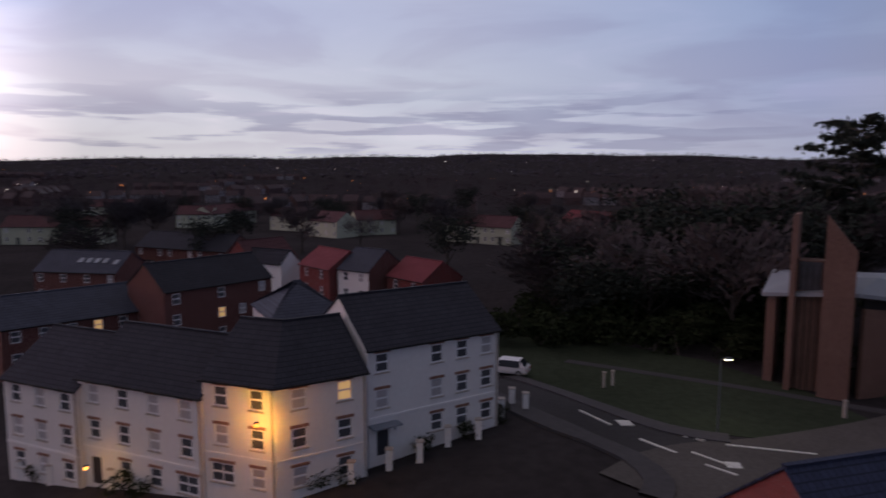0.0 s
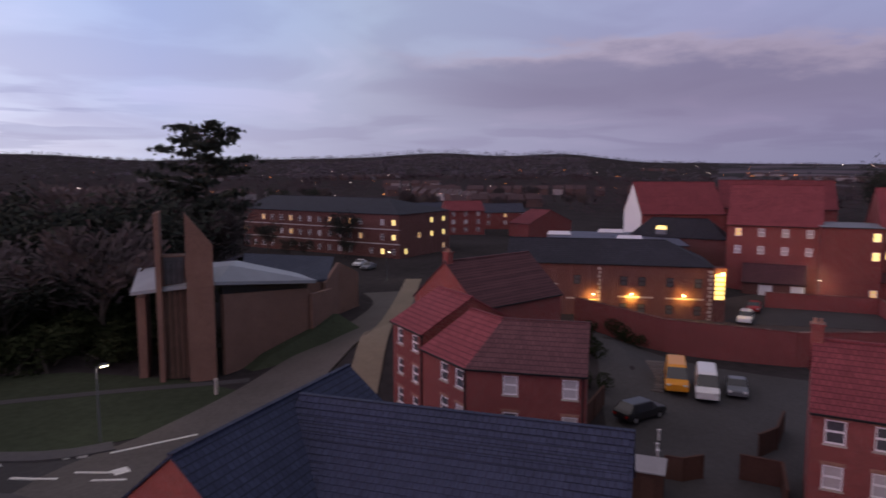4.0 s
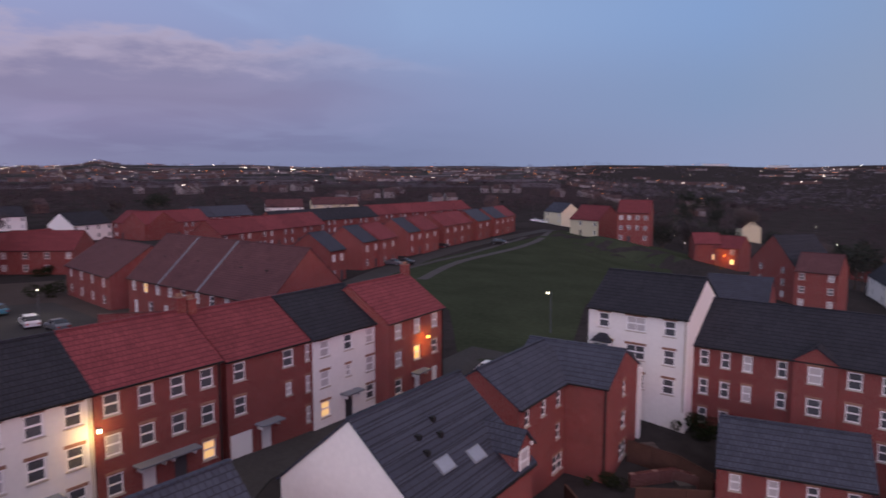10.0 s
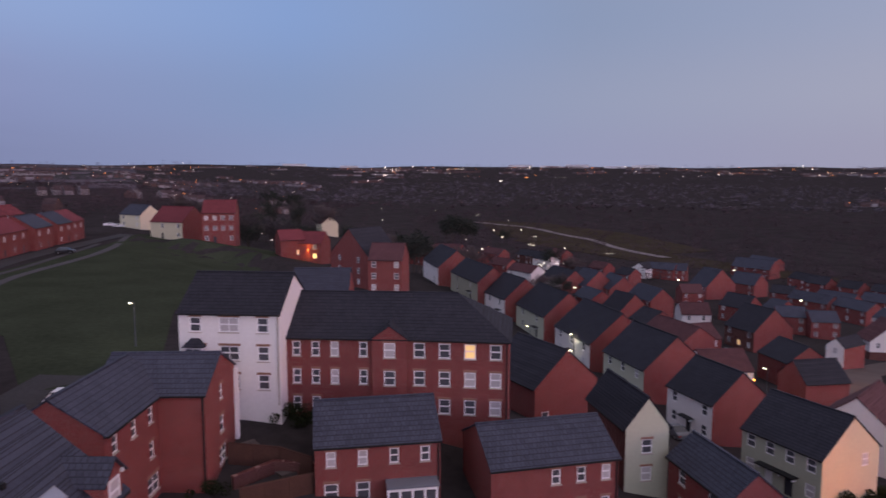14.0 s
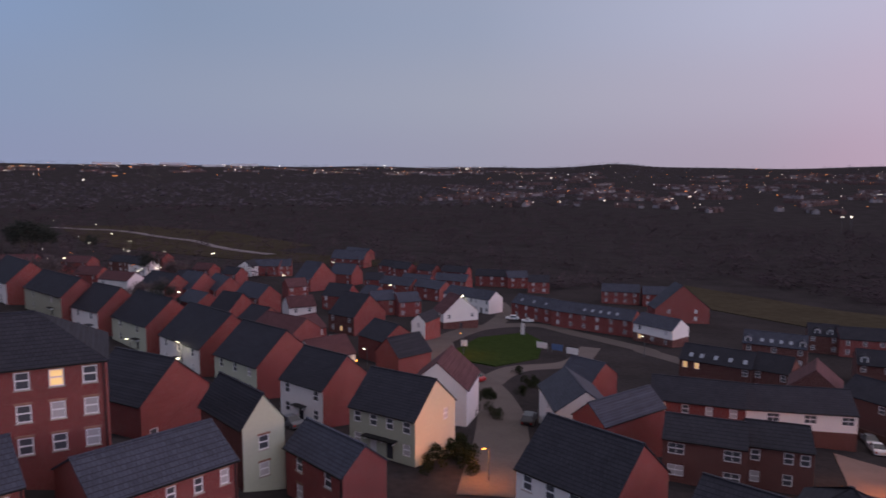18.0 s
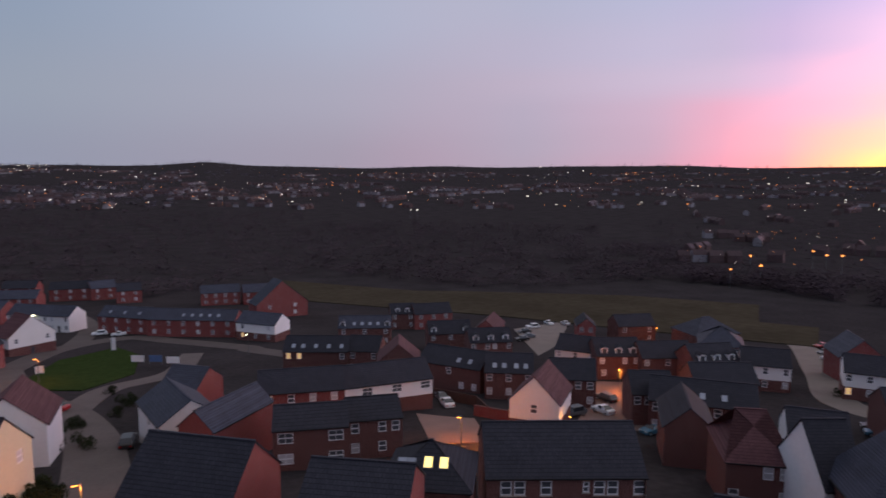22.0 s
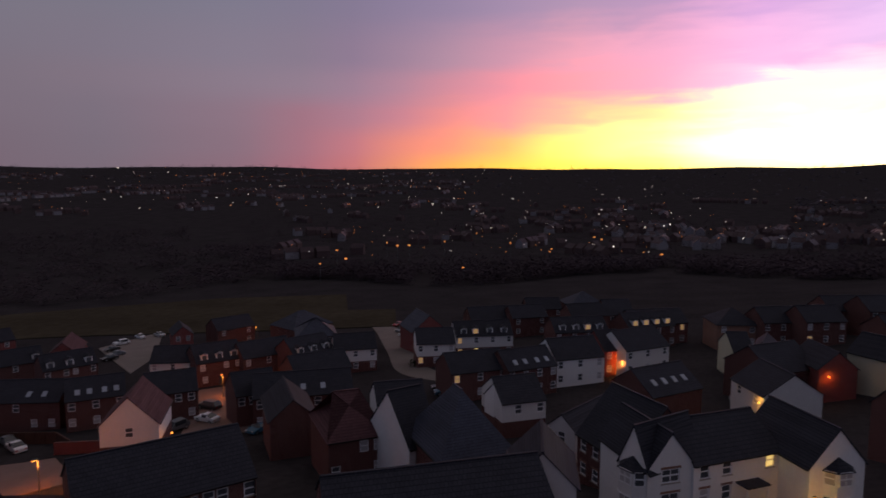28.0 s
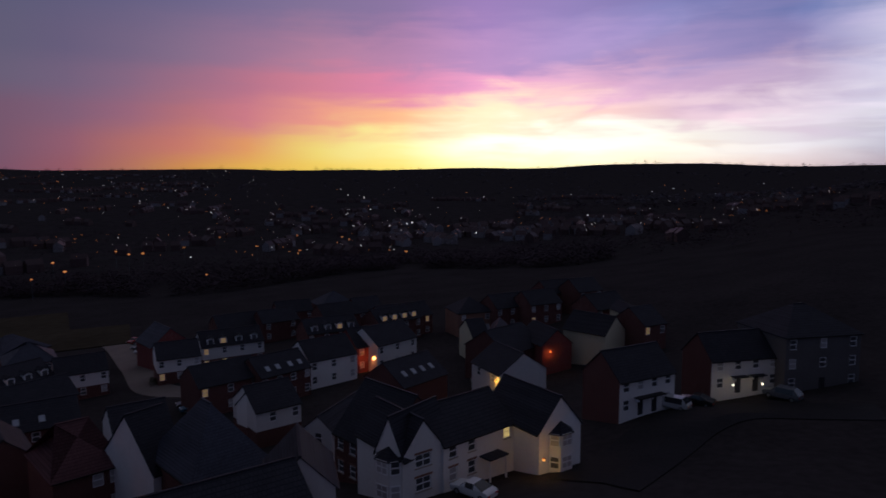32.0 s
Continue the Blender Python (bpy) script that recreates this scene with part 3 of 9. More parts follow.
def house(label, x, y, rot, w, d, z, st, wall=BRICK, roof=SLATE, rise=None, ridge="along", hip="", front="", left="", right="", back="",
          side=None, storey=STOREY, chimney=(), sky=(), band=False, group="", cat="house", over=0.25, fine=False, eave=None, name="house", course=(), hood=(), ml=0.0, mr=0.0, bay=0, dorm=(), lower=None):
    """A house whose front wall's middle foot stands at (x, y, z); its front looks along its own -y, the body runs back along +y."""
    e = eave or st * storey
    top = new(name)
    top.matrix_basis = pose(x, y, z, 0, 0, rot)
    tagged(top, label, cat, group)
    PADS.append((x - math.sin(radians(rot)) * d / 2, y + math.cos(radians(rot)) * d / 2, z - slope(x, y), max(w, d) * 0.7 + 3))
    near = math.hypot(x, y) < 70
    h = rise if rise is not None else (d if ridge == "along" else w) / 2 * 0.84
    # walls
    v, f = [], []
    hw = w / 2
    facade(top, v, f, w, e, front, lambda a, o, q: (-hw + a, -o, q), st, storey, near=near)
    nf = len(f)
    if not mr:
        facade(top, v, f, d, e, right, lambda a, o, q: (hw + o, a, q), st, storey, near=near)
    if not (ml or mr):
        facade(top, v, f, w, e, back, lambda a, o, q: (hw - a, d + o, q), st, storey, near=near)
    if not ml:
        facade(top, v, f, d, e, left, lambda a, o, q: (-hw - o, d - a, q), st, storey, near=near)
    sidemat = side or wall
    mats = [wall, sidemat] + ([lower] if lower else [])
    fm = [0] * nf + [1] * (len(f) - nf)
    if lower:
        fm = [2 if sum(v[q][2] for q in fc) / len(fc) < storey * 0.93 else k for fc, k in zip(f, fm)]
    if ridge == "along":
        for sx in (-1, 1):
            if (sx < 0 and "l" in hip) or (sx > 0 and "r" in hip) or (sx < 0 and ml) or (sx > 0 and mr):
                continue
            i = len(v)
            v += [(sx * hw, 0, e), (sx * hw, d, e), (sx * hw, d / 2, e + h)]
            f.append((i, i + 1, i + 2) if sx > 0 else (i + 1, i, i + 2))
            fm.append(1)
    else:
        for yy in (0, d):
            if (yy == 0 and "f" in hip) or (yy and "b" in hip):
                continue
            i = len(v)
            v += [(-hw, yy, e), (hw, yy, e), (0, yy, e + h)]
            f.append((i, i + 1, i + 2) if yy == 0 else (i + 1, i, i + 2))
            fm.append(0 if yy == 0 else 1)
    mesh_ob("wall", v, f, mats, top, fm, weld=True)
    # roof planes
    v, f = [], []
    o = over
    lift = 0.14
    L, R = -hw - 0.12, hw + 0.12
    planes = []
    if ridge == "along":
        k = h / (d / 2)
        zr = e + h + lift
        ze = e - o * k + lift
        rl = L + (d / 2 + 0.12 if "l" in hip else 0)
        rr = R - (d / 2 + 0.12 if "r" in hip else 0)
        ll = L - (o - 0.12 if "l" in hip else 0)
        r2 = R + (o - 0.12 if "r" in hip else 0)
        tl_, tr_ = math.tan(radians(ml)), math.tan(radians(mr))
        if ml:
            ll = rl = -hw
        if mr:
            r2 = rr = hw
        rl, rr = rl + tl_ * d / 2, rr - tr_ * d / 2
        planes.append([(ll - tl_ * o, -o, ze), (r2 + tr_ * o, -o, ze), (rr, d / 2, zr), (rl, d / 2, zr)])
        planes.append([(r2 - tr_ * (d + o), d + o, ze), (ll + tl_ * (d + o), d + o, ze), (rl, d / 2, zr), (rr, d / 2, zr)])
        if "l" in hip:
            planes.append([(ll, d + o, ze), (ll, -o, ze), (rl, d / 2, zr)])
        if "r" in hip:
            planes.append([(r2, -o, ze), (r2, d + o, ze), (rr, d / 2, zr)])
        rid = ((rl, d / 2, zr), (rr, d / 2, zr))
    else:
        k = h / hw
        zr = e + h + lift
        ze = e - o * k + lift
        y0, y1 = -0.12, d + 0.12
        ry0 = y0 + (hw if "f" in hip else 0)
        ry1 = y1 - (hw if "b" in hip else 0)
        y0 -= 0.13 if "f" in hip else 0
        planes.append([(-hw - o, y1, ze), (-hw - o, y0, ze), (0, ry0, zr), (0, ry1, zr)])
        planes.append([(hw + o, y0, ze), (hw + o, y1, ze), (0, ry1, zr), (0, ry0, zr)])
        if "f" in hip:
            planes.append([(-hw - o, y0, ze), (hw + o, y0, ze), (0, ry0, zr)])
        if "b" in hip:
            planes.append([(hw + o, y1, ze), (-hw - o, y1, ze), (0, ry1, zr)])
        rid = ((0, ry0, zr), (0, ry1, zr))
    for q in planes:
        slab(v, f, q, 0.12)
        if fine:
            courses(v, f, q if len(q) == 4 else [q[0], q[1], q[2], q[2]], 0.30)
    ro = mesh_ob("roof", v, f, [roof], top, weld=True)
    v, f = [], []
    (ax, ay, az_), (bx, by, _) = rid
    if abs(bx - ax) + abs(by - ay) > 0.3:
        if ridge == "along":
            box(v, f, ax, ay - 0.13, az_ - 0.06, bx, ay + 0.13, az_ + 0.06)
        else:
            box(v, f, ax - 0.13, ay, az_ - 0.06, ax + 0.13, by, az_ + 0.06)
        rc = mesh_ob("ridge_tiles", v, f, [roof], ro)
    # gutters along the eaves, downpipe and bargeboards
    runs = [(L, -o - 0.10, R, -o + 0.01)] if ridge == "along" else [(hw + o - 0.01, 0, hw + o + 0.10, d), (-hw - o - 0.10, 0, -hw - o + 0.01, d)]
    for x0, y0, x1, y1 in runs:
        v, f = [], []
        box(v, f, x0, y0, ze - 0.14, x1, y1, ze - 0.02)
        mesh_ob("gutter", v, f, [DARK], top)
    if (near or band) and ridge == "along":
        v, f = [], []
        box(v, f, L, -0.05, e - 0.20, R, -0.004, e - 0.02)
        mesh_ob("fascia", v, f, [UPVC if band else DARK], top)
        v, f = [], []
        box(v, f, hw - 0.22, -0.12, -0.5, hw - 0.12, -0.02, e - 0.2)
        mesh_ob("downpipe", v, f, [DARK if wall not in (WHITE, CREAM, SAGE) else STONE], top)
    if course:
        for zz in course:
            v, f = [], []
            box(v, f, -hw, -0.06, zz, hw, -0.004, zz + 0.16)
            mesh_ob("string_course", v, f, [STONE if wall is BRICK else WHITE], top)
    if hood:
        for a in hood:
            v, f = [], []
            xx = -hw + a * w
            box(v, f, xx - 1.12, -0.95, 2.28, xx + 1.12, -0.004, 2.40)
            hd = mesh_ob("door_hood", v, f, [LEAD if near else DARK], top)
            for s in (-0.8, 0.8):
                v, f = [], []
                box(v, f, xx + s - 0.05, -0.6, 1.9, xx + s + 0.05, -0.004, 2.28)
                mesh_ob("bracket", v, f, [UPVC], hd)
    for cxp in chimney:
        v, f = [], []
        if ridge == "along":
            cx0, cy0 = -hw + cxp * w, d / 2
        else:
            cx0, cy0 = 0, cxp * d
        box(v, f, cx0 - 0.35, cy0 - 0.35, e + h - 0.7, cx0 + 0.35, cy0 + 0.35, e + h + 0.95)
        box(v, f, cx0 - 0.42, cy0 - 0.42, e + h + 0.95, cx0 + 0.42, cy0 + 0.42, e + h + 1.08)
        ch = mesh_ob("chimney", v, f, [sidemat if sidemat in (BRICK, BRICK_D) else BRICK], top)
        for s in (-0.15, 0.15):
            v, f = [], []
            box(v, f, cx0 + s - 0.1, cy0 - 0.1, e + h + 1.08, cx0 + s + 0.1, cy0 + 0.1, e + h + 1.38)
            mesh_ob("chimney_pot", v, f, [BRICK_B], ch)
    if bay:
        bw, pr, hh = 1.5, 0.95, bay * storey - 0.35
        plan = [(-bw, 0), (-bw * 0.55, -pr), (bw * 0.55, -pr), (bw, 0)]
        v = [(px_, py_, -1.5) for px_, py_ in plan] + [(px_, py_, hh) for px_, py_ in plan]
        f = [(k, k + 1, k + 5, k + 4) for k in range(3)]
        bo = mesh_ob("bay", v, f, [wall], top)
        v = [(px_ * 1.12, py_ * 1.12 - 0.02, hh) for px_, py_ in plan] + [(0, -0.02, hh + 1.1)]
        mesh_ob("bay_roof", v, [(0, 1, 4), (1, 2, 4), (2, 3, 4), (3, 2, 1, 0)], [roof], bo)
        for fl in range(bay):
            for k in range(3):
                (ax_, ay_), (bx_, by_) = plan[k], plan[k + 1]
                wl = math.hypot(bx_ - ax_, by_ - ay_) * 0.84
                me_, pn_, _ = window_meshes(wl, 1.3, 2 if k == 1 else 1)
                wo_ = new("window", me_)
                wo_.parent = bo
                pa_ = new("pane", pn_[1] if (k + fl) % 3 else pn_[0])
                pa_.parent = wo_
                an = math.atan2(by_ - ay_, bx_ - ax_)
                wo_.matrix_local = Matrix.Translation(((ax_ + bx_) / 2 + 0.03 * math.sin(an), (ay_ + by_) / 2 - 0.03 * math.cos(an), fl * storey + 0.75)) @ Matrix.Rotation(an, 4, "Z")
    for a, lit in dorm:
        dx0, dd = -hw + a * w, 0.9
        zf = e + 0.25
        v, f = [], []
        y0 = d / 2 * 0.12
        yb = d / 2 * min(1.0, (zf + 1.35 - e) / h + 0.02)
        box(v, f, dx0 - 0.7, y0, zf, dx0 + 0.7, yb, zf + 1.35)
        do = mesh_ob("dormer", v, f, [UPVC], top)
        v, f = [], []
        slab(v, f, [(dx0 - 0.85, y0 - 0.15, zf + 1.32), (dx0, y0 - 0.15, zf + 1.85), (dx0, yb + 0.5, zf + 1.85), (dx0 - 0.85, yb, zf + 1.32)], 0.06)
        slab(v, f, [(dx0, y0 - 0.15, zf + 1.85), (dx0 + 0.85, y0 - 0.15, zf + 1.32), (dx0 + 0.85, yb, zf + 1.32), (dx0, yb + 0.5, zf + 1.85)], 0.06)
        mesh_ob("dormer_roof", v, f, [roof], do, weld=True)
        v, f = [], []
        box(v, f, dx0 - 0.5, y0 - 0.03, zf + 0.15, dx0 + 0.5, y0 - 0.004, zf + 1.2)
        mesh_ob("pane", v, f, [LIT if lit else GLASS], do)
    # skylights: (along 0..1, up 0..1, lit)
    for a, b, lit in sky:
        if ridge == "along":
            p0 = Vector((-hw + a * w, d / 2 * b, e + h * b + lift + 0.03))
            ang = math.atan2(h, d / 2)
            turn = Matrix.Rotation(ang, 4, "X")
        else:
            s = -1 if a < 0 else 1
            p0 = Vector((s * hw * (1 - b), abs(a) * d, e + h * b + lift + 0.03))
            turn = Matrix.Rotation(s * math.atan2(h, hw), 4, "Y")
        v, f = [], []
        box(v, f, -0.42, -0.6, 0, 0.42, 0.6, 0.07)
        so = mesh_ob("skylight", v, f, [LEAD], top)
        so.matrix_local = Matrix.Translation(p0) @ turn
        v, f = [], []
        box(v, f, -0.34, -0.52, 0.07, 0.34, 0.52, 0.09)
        mesh_ob("pane", v, f, [GLASS if lit == 2 else LIT_Y if lit else SKYGLASS], so)
    return top


SKYGLASS = mat("skylight_glass", (0.30, 0.34, 0.42), rough=0.12, amount=0.1, spec=0.8)

# ---- houses ----
house('white rendered three-storey apartment block with slate roof', -29.65, 47.89, -23.3, 7.88, 9.00, -2.40, 3, wall=WHITE, front='www/wcw/www', course=(2.75,), band=True, roof=SLATE, rise=2.97)
house('white rendered three-storey apartment block with slate roof', -20.94, 44.58, -23.0, 11.28, 9.00, -1.55, 3, wall=WHITE, front='wwww/wwww/dwwW', course=(2.75,), rise=2.97)
house('white rendered three-storey apartment block with slate roof and street lamp glow', -13.08, 41.56, -19.3, 5.46, 9.00, -0.25, 3, wall=WHITE, front='ww/ww/Ww', course=(2.75,), mr=25.5, rise=2.97)
house('white rendered three-storey apartment block with slate roof', -7.82, 42.33, 32.0, 6.32, 9.00, -0.25, 3, wall=WHITE, front='wl/ww/ww', course=(2.75,), ml=25.5, rise=2.97)
house('white rendered three-storey apartment block with slate roof', -0.42, 48.16, 33.0, 11.33, 9.00, 0.90, 3, wall=WHITE, front='w.www/w.www/d.www', course=(2.75,), left='', hood=(.1,), rise=2.97)
house('dark brick terrace with slate roof', -43.01, 79.44, 45.2, 17.53, 9.00, -2.00, 2, wall=BRICK_D, front='wwwlww/wwwwww', roof=SLATE_B, rise=2.97)
house('dark brick three-storey house with slate roof', -28.60, 85.80, 51.1, 15.63, 9.00, -1.50, 3, wall=BRICK_D, front='w.w.w/w.lww/wwwww', roof=SLATE, rise=2.97)
house('red brick town house with red tiled roof', -21.33, 110.08, -48.9, 9.43, 8.00, -2.73, 3, wall=BRICK, front='ww/ww/ww', roof=TILE_R, rise=2.64)
house('white rendered town house with slate roof', -14.18, 105.08, -33.8, 6.36, 9.00, -2.59, 3, wall=WHITE, front='ww/ww/ww', roof=SLATE_B, side=BRICK_D, rise=2.97)
house('red brick town house with red tiled roof', -5.90, 101.93, -47.7, 8.64, 8.00, -3.41, 3, wall=BRICK, front='ww/ww/ww', roof=TILE_R, rise=2.64)
house('white gabled house with slate roof', -26.75, 117.02, 62.4, 4.94, 10.00, -0.40, 2, wall=WHITE, front='', roof=SLATE, ridge='across')
house('low house with slate hipped roof', -14.30, 70.60, 27.6, 8.02, 9.00, 0.34, 2, wall=WHITE, roof=SLATE_B, hip='lr', rise=2.97)
house('brick house with courses of blue-grey roof tiles', 19.22, 16.75, -68.4, 15.81, 9.50, 0.66, 2, rise=4, wall=BRICK, roof=SLATE_COOL, front='')
house('brick gabled wing with blue-grey roof tiles', 20.56, 21.39, 16.0, 13.22, 9.50, 0.66, 2, rise=4, wall=BRICK, roof=SLATE_COOL, front='', fine=True)
house('red brick three-storey corner building with red tiled roof', 38.33, 23.88, -64.3, 8.13, 9.00, -0.40, 3, wall=BRICK, roof=TILE_B, front='.w.w/.w.w/....', ml=22.5, rise=2.5)
house('red brick three-storey corner building with red tiled roof', 37.58, 30.42, -109.3, 6.11, 9.00, -0.40, 3, wall=BRICK, roof=TILE_R, front='.ww/.ww/.ww', mr=22.5, rise=2.5)
house('red brick three-storey corner building with red tiled roof', 40.85, 37.00, -111.9, 5.63, 9.00, 0.30, 3, wall=BRICK, roof=TILE_R, front='ww/ww/ww', rise=2.5)
house('old brick house with large brown tiled roof', 51.42, 41.51, -98.6, 9.33, 12.50, 2.91, 2, wall=BRICK, roof=TILE_B, ridge='across', chimney=(.03,))
office_a = house('brick office building with slate hipped roof, lit at dusk', 87.74, 50.02, -61.2, 13.96, 12.00, -0.44, 2, wall=BRICK_D, roof=SLATE, front='.......k../...k......', storey=3.98, rise=3)
office_b = house('brick office building with slate hipped roof, lit at dusk', 94.09, 36.76, -63.9, 15.46, 12.00, -0.38, 2, wall=BRICK_D, roof=SLATE, front='..k.k..k..k./..k.k..k..k.', storey=3.98, rise=3, hip='r')
house('wide flat lead roof behind the brick offices', 107.2, 48.9, -62.0, 23.00, 24.00, 1.80, 2, wall=BRICK_D, roof=mat('blue_grey_roof_felt', (0.085, 0.095, 0.14), amount=0.3, coarse=0.3, rough=0.6), front='', storey=3.4, rise=0.25, hip='lr')
house('rear wing of the brick offices with hipped slate roof', 123.73, 44.85, -78.65, 17.14, 7.00, 2.00, 2, wall=BRICK_D, roof=SLATE, front='', storey=3.5, rise=3.2, hip='lr')
house('three-storey terraced house, red brick with red tiled roof', 41.28, 4.53, -78.8, 4.71, 9.00, 0.10, 3, wall=BRICK, roof=TILE_R, front='ww/ww/dl', hood=(.25,), chimney=(.03,), rise=2.97)
house('three-storey terraced house, white render with black tiled roof', 42.86, -1.96, -71.9, 8.70, 9.00, 0.10, 3, wall=WHITE, roof=SLATE, front='wwww/wwww/weew', hood=(.375,.625), rise=2.97)
house('three-storey terraced house, red brick with red tiled roof', 45.72, -10.49, -72.3, 9.03, 9.00, 0.10, 3, wall=BRICK, roof=TILE_R, front='wwww/wwww/wedl', hood=(.375,.625), chimney=(.98,), rise=2.97)
house('three-storey terraced house, red brick with garage and red tiled roof', 48.97, -19.75, -72.4, 9.25, 9.00, -0.20, 3, wall=BRICK, roof=TILE_R, front='w.ww/w.nw/ge.w', hood=(.375,), chimney=(.02,), rise=2.97)
house('three-storey terraced house, white render with black tiled roof', 51.20, -27.20, -70.7, 8.60, 9.00, -0.20, 3, wall=WHITE, side=BRICK, roof=SLATE, front='www/wnw/ldw', hood=(.5,), rise=2.97)
house('three-storey terraced house, red brick with red tiled roof', 52.59, -35.38, -68.7, 9.09, 9.00, -0.10, 3, wall=BRICK, roof=TILE_R, front='ccc/wlw/wee', hood=(.5,), chimney=(.97,), rise=2.97)
house('brick block of flats with red tiled roof and pale windows', 122.10, 27.90, -78.0, 14.40, 15.00, 0.30, 4, rise=6.5, wall=BRICK, roof=TILE_R, front='lccc/cccc/..../....', storey=3.0, eave=11.8)
house('flat-roofed brick stair tower of the flats with lit windows', 122.60, 16.60, -73.7, 8.60, 13.00, 0.30, 4, rise=0.3, wall=BRICK, roof=LEAD, front='....y/....y/...../....l', storey=3.0, eave=11.9, over=0.15)
house('brick block of flats with red tiled roof and lit windows', 126.60, 10.60, -73.7, 5.00, 14.00, 0.30, 4, rise=6.2, wall=BRICK, roof=TILE_R, front='yl/yy/../..', storey=3.0, eave=11.8)
house('brick block of flats with red tiled roof and paired windows', 129.47, 5.01, -60.0, 8.60, 15.00, 0.30, 4, rise=6.5, wall=BRICK, roof=TILE_R, front='C.L/C.C/.../e..', storey=3.0, eave=11.8, course=(5.6,))
house('single-storey brick garages with brown tiled roof', 119.60, 26.90, -76.0, 9.50, 4.60, 0.30, 1, rise=2.6, wall=BRICK_D, roof=TILE_B, front='.g.g', eave=2.6)
house('brick lean-to beside the flats with brown roof', 125.20, 11.30, -73.7, 5.20, 3.00, 0.30, 1, rise=1.5, wall=BRICK, roof=TILE_B, front='.', eave=3.6)
house('red brick house with red tiled roof behind the flats', 150.00, 34.00, -72.0, 22.00, 12.00, 0.60, 4, rise=5.5, wall=BRICK, roof=TILE_R, front='', eave=13.0)
house('red brick house with red tiled roof behind the flats', 157.00, 4.00, -74.0, 20.00, 12.00, 0.60, 4, rise=5.5, wall=BRICK, roof=TILE_R, front='', eave=12.6)
house('brick block of flats with red tiled roof and white gable', 132.07, 46.68, -51.2, 16.31, 13.00, 5.03, 3, wall=BRICK, side=WHITE, roof=TILE_R, front='', rise=6)
house('red brick house with red tiled roof', 173.50, -13.76, -51.3, 19.29, 8.00, 0.30, 2, wall=BRICK, roof=TILE_R, front='w.w/wlw', rise=2.64)
long_terrace = house('long brick terrace with brown tiled roof', 91.41, -25.05, -164.6, 33.49, 13.00, 0.60, 2, wall=BRICK, roof=TILE_B, front='clwcwcwcwc/eww.wwdw', rise=6)
house('brick terrace with brown tiled roof', 120.78, -16.98, -170.9, 20.51, 13.00, 0.30, 2, wall=BRICK, roof=TILE_B, front='cccc/wwww', rise=4.29)
white_house = house('white rendered three-storey house with slate roof', 37.86, -49.23, -164.7, 9.29, 9.00, 0.90, 3, wall=WHITE, roof=SLATE, front='wWw/WWw/.Ww', rise=2.97)
house('long three-storey red brick apartment block with slate roof', 28.75, -53.76, -163.66, 11.50, 10.00, -1.60, 3, wall=BRICK, roof=SLATE, front='.w.w.w..w..../.w.w.c..w..../.w.w.........', band=True, rise=3.3)
house('long three-storey red brick apartment block with slate roof', 18.71, -56.43, -166.9, 9.26, 10.00, -1.60, 3, wall=BRICK, roof=SLATE, front='wwlw/wwcc/wwww', hip='r', band=True, rise=3.3)
house('long three-storey red brick apartment block with slate roof, gabled bay', 24.62, -54.66, -163.0, 3.20, 2.20, -1.60, 3, wall=BRICK, roof=SLATE, front='w/w/.', ridge='across', rise=1.15)
house('red brick three-storey house with slate roof', 35.20, -35.94, -70.7, 10.45, 6.80, -3.00, 3, wall=BRICK, roof=SLATE_B, front='vvv./..v./v.W.', rise=2.2)
corner_house = house('red brick three-storey house with slate roof', 36.69, -38.12, -158.2, 8.30, 8.00, -3.00, 3, wall=BRICK, roof=SLATE_B, front='', right='v/w/W', rise=2.05)
skylit = house('white rendered house with slate roof, small skylights and a dormer', 28.07, -14.92, -160.8, 10.00, 9.62, -0.24, 2, rise=4.2, wall=WHITE, roof=SLATE_B, ridge='across', front='.../.w.', side=BRICK, fine=True, sky=((.61,.28,0),(.35,.34,0)))
house('house with grey slate roof', 21.87, -2.13, -73.6, 7.56, 8.50, -0.34, 2, rise=3.6, wall=BRICK, roof=SLATE_B, front='', fine=True)
house('house with grey slate roof', 23.52, -7.91, -74.9, 4.65, 8.50, -0.34, 2, rise=3.6, wall=BRICK, roof=SLATE_B, front='', fine=True)
porch_house = house('two-storey red brick house with slate roof', 21.25, -45.03, -150.4, 9.63, 8.00, -4.62, 2, wall=BRICK, roof=SLATE_B, front='vvvv/ww..', fine=True, rise=2.2)
house('two-storey red brick house with slate roof', 8.31, -49.11, -147.0, 10.36, 8.00, -6.00, 2, wall=BRICK, roof=SLATE_B, front='..vvv/..vvv', fine=True, rise=2.0)
house('brick house with slate roof and brick gable', 12.20, -78.14, -131.5, 9.34, 10.00, -8.74, 2, wall=BRICK, roof=SLATE, ridge='across', front='.../w..')
house('cream rendered tall gabled house with slate roof', 2.28, -62.40, -150.4, 4.27, 9.00, -7.93, 2, wall=SAGE, roof=SLATE, ridge='across', front='w/w', side=BRICK_D, eave=6, rise=2.7)
house('white rendered house with brick gable and slate roof', -1.67, -89.98, 127.9, 8.78, 8.75, -12.31, 2, wall=WHITE, side=BRICK, roof=SLATE, front='w.w/wdw', hood=(.5,))
house('cream rendered detached house with slate roof', -10.29, -74.01, 134.2, 9.42, 8.49, -11.35, 2, wall=SAGE, side=CREAM, roof=SLATE, front='wwww/wedw', right='.w/...', hood=(.375,.625))
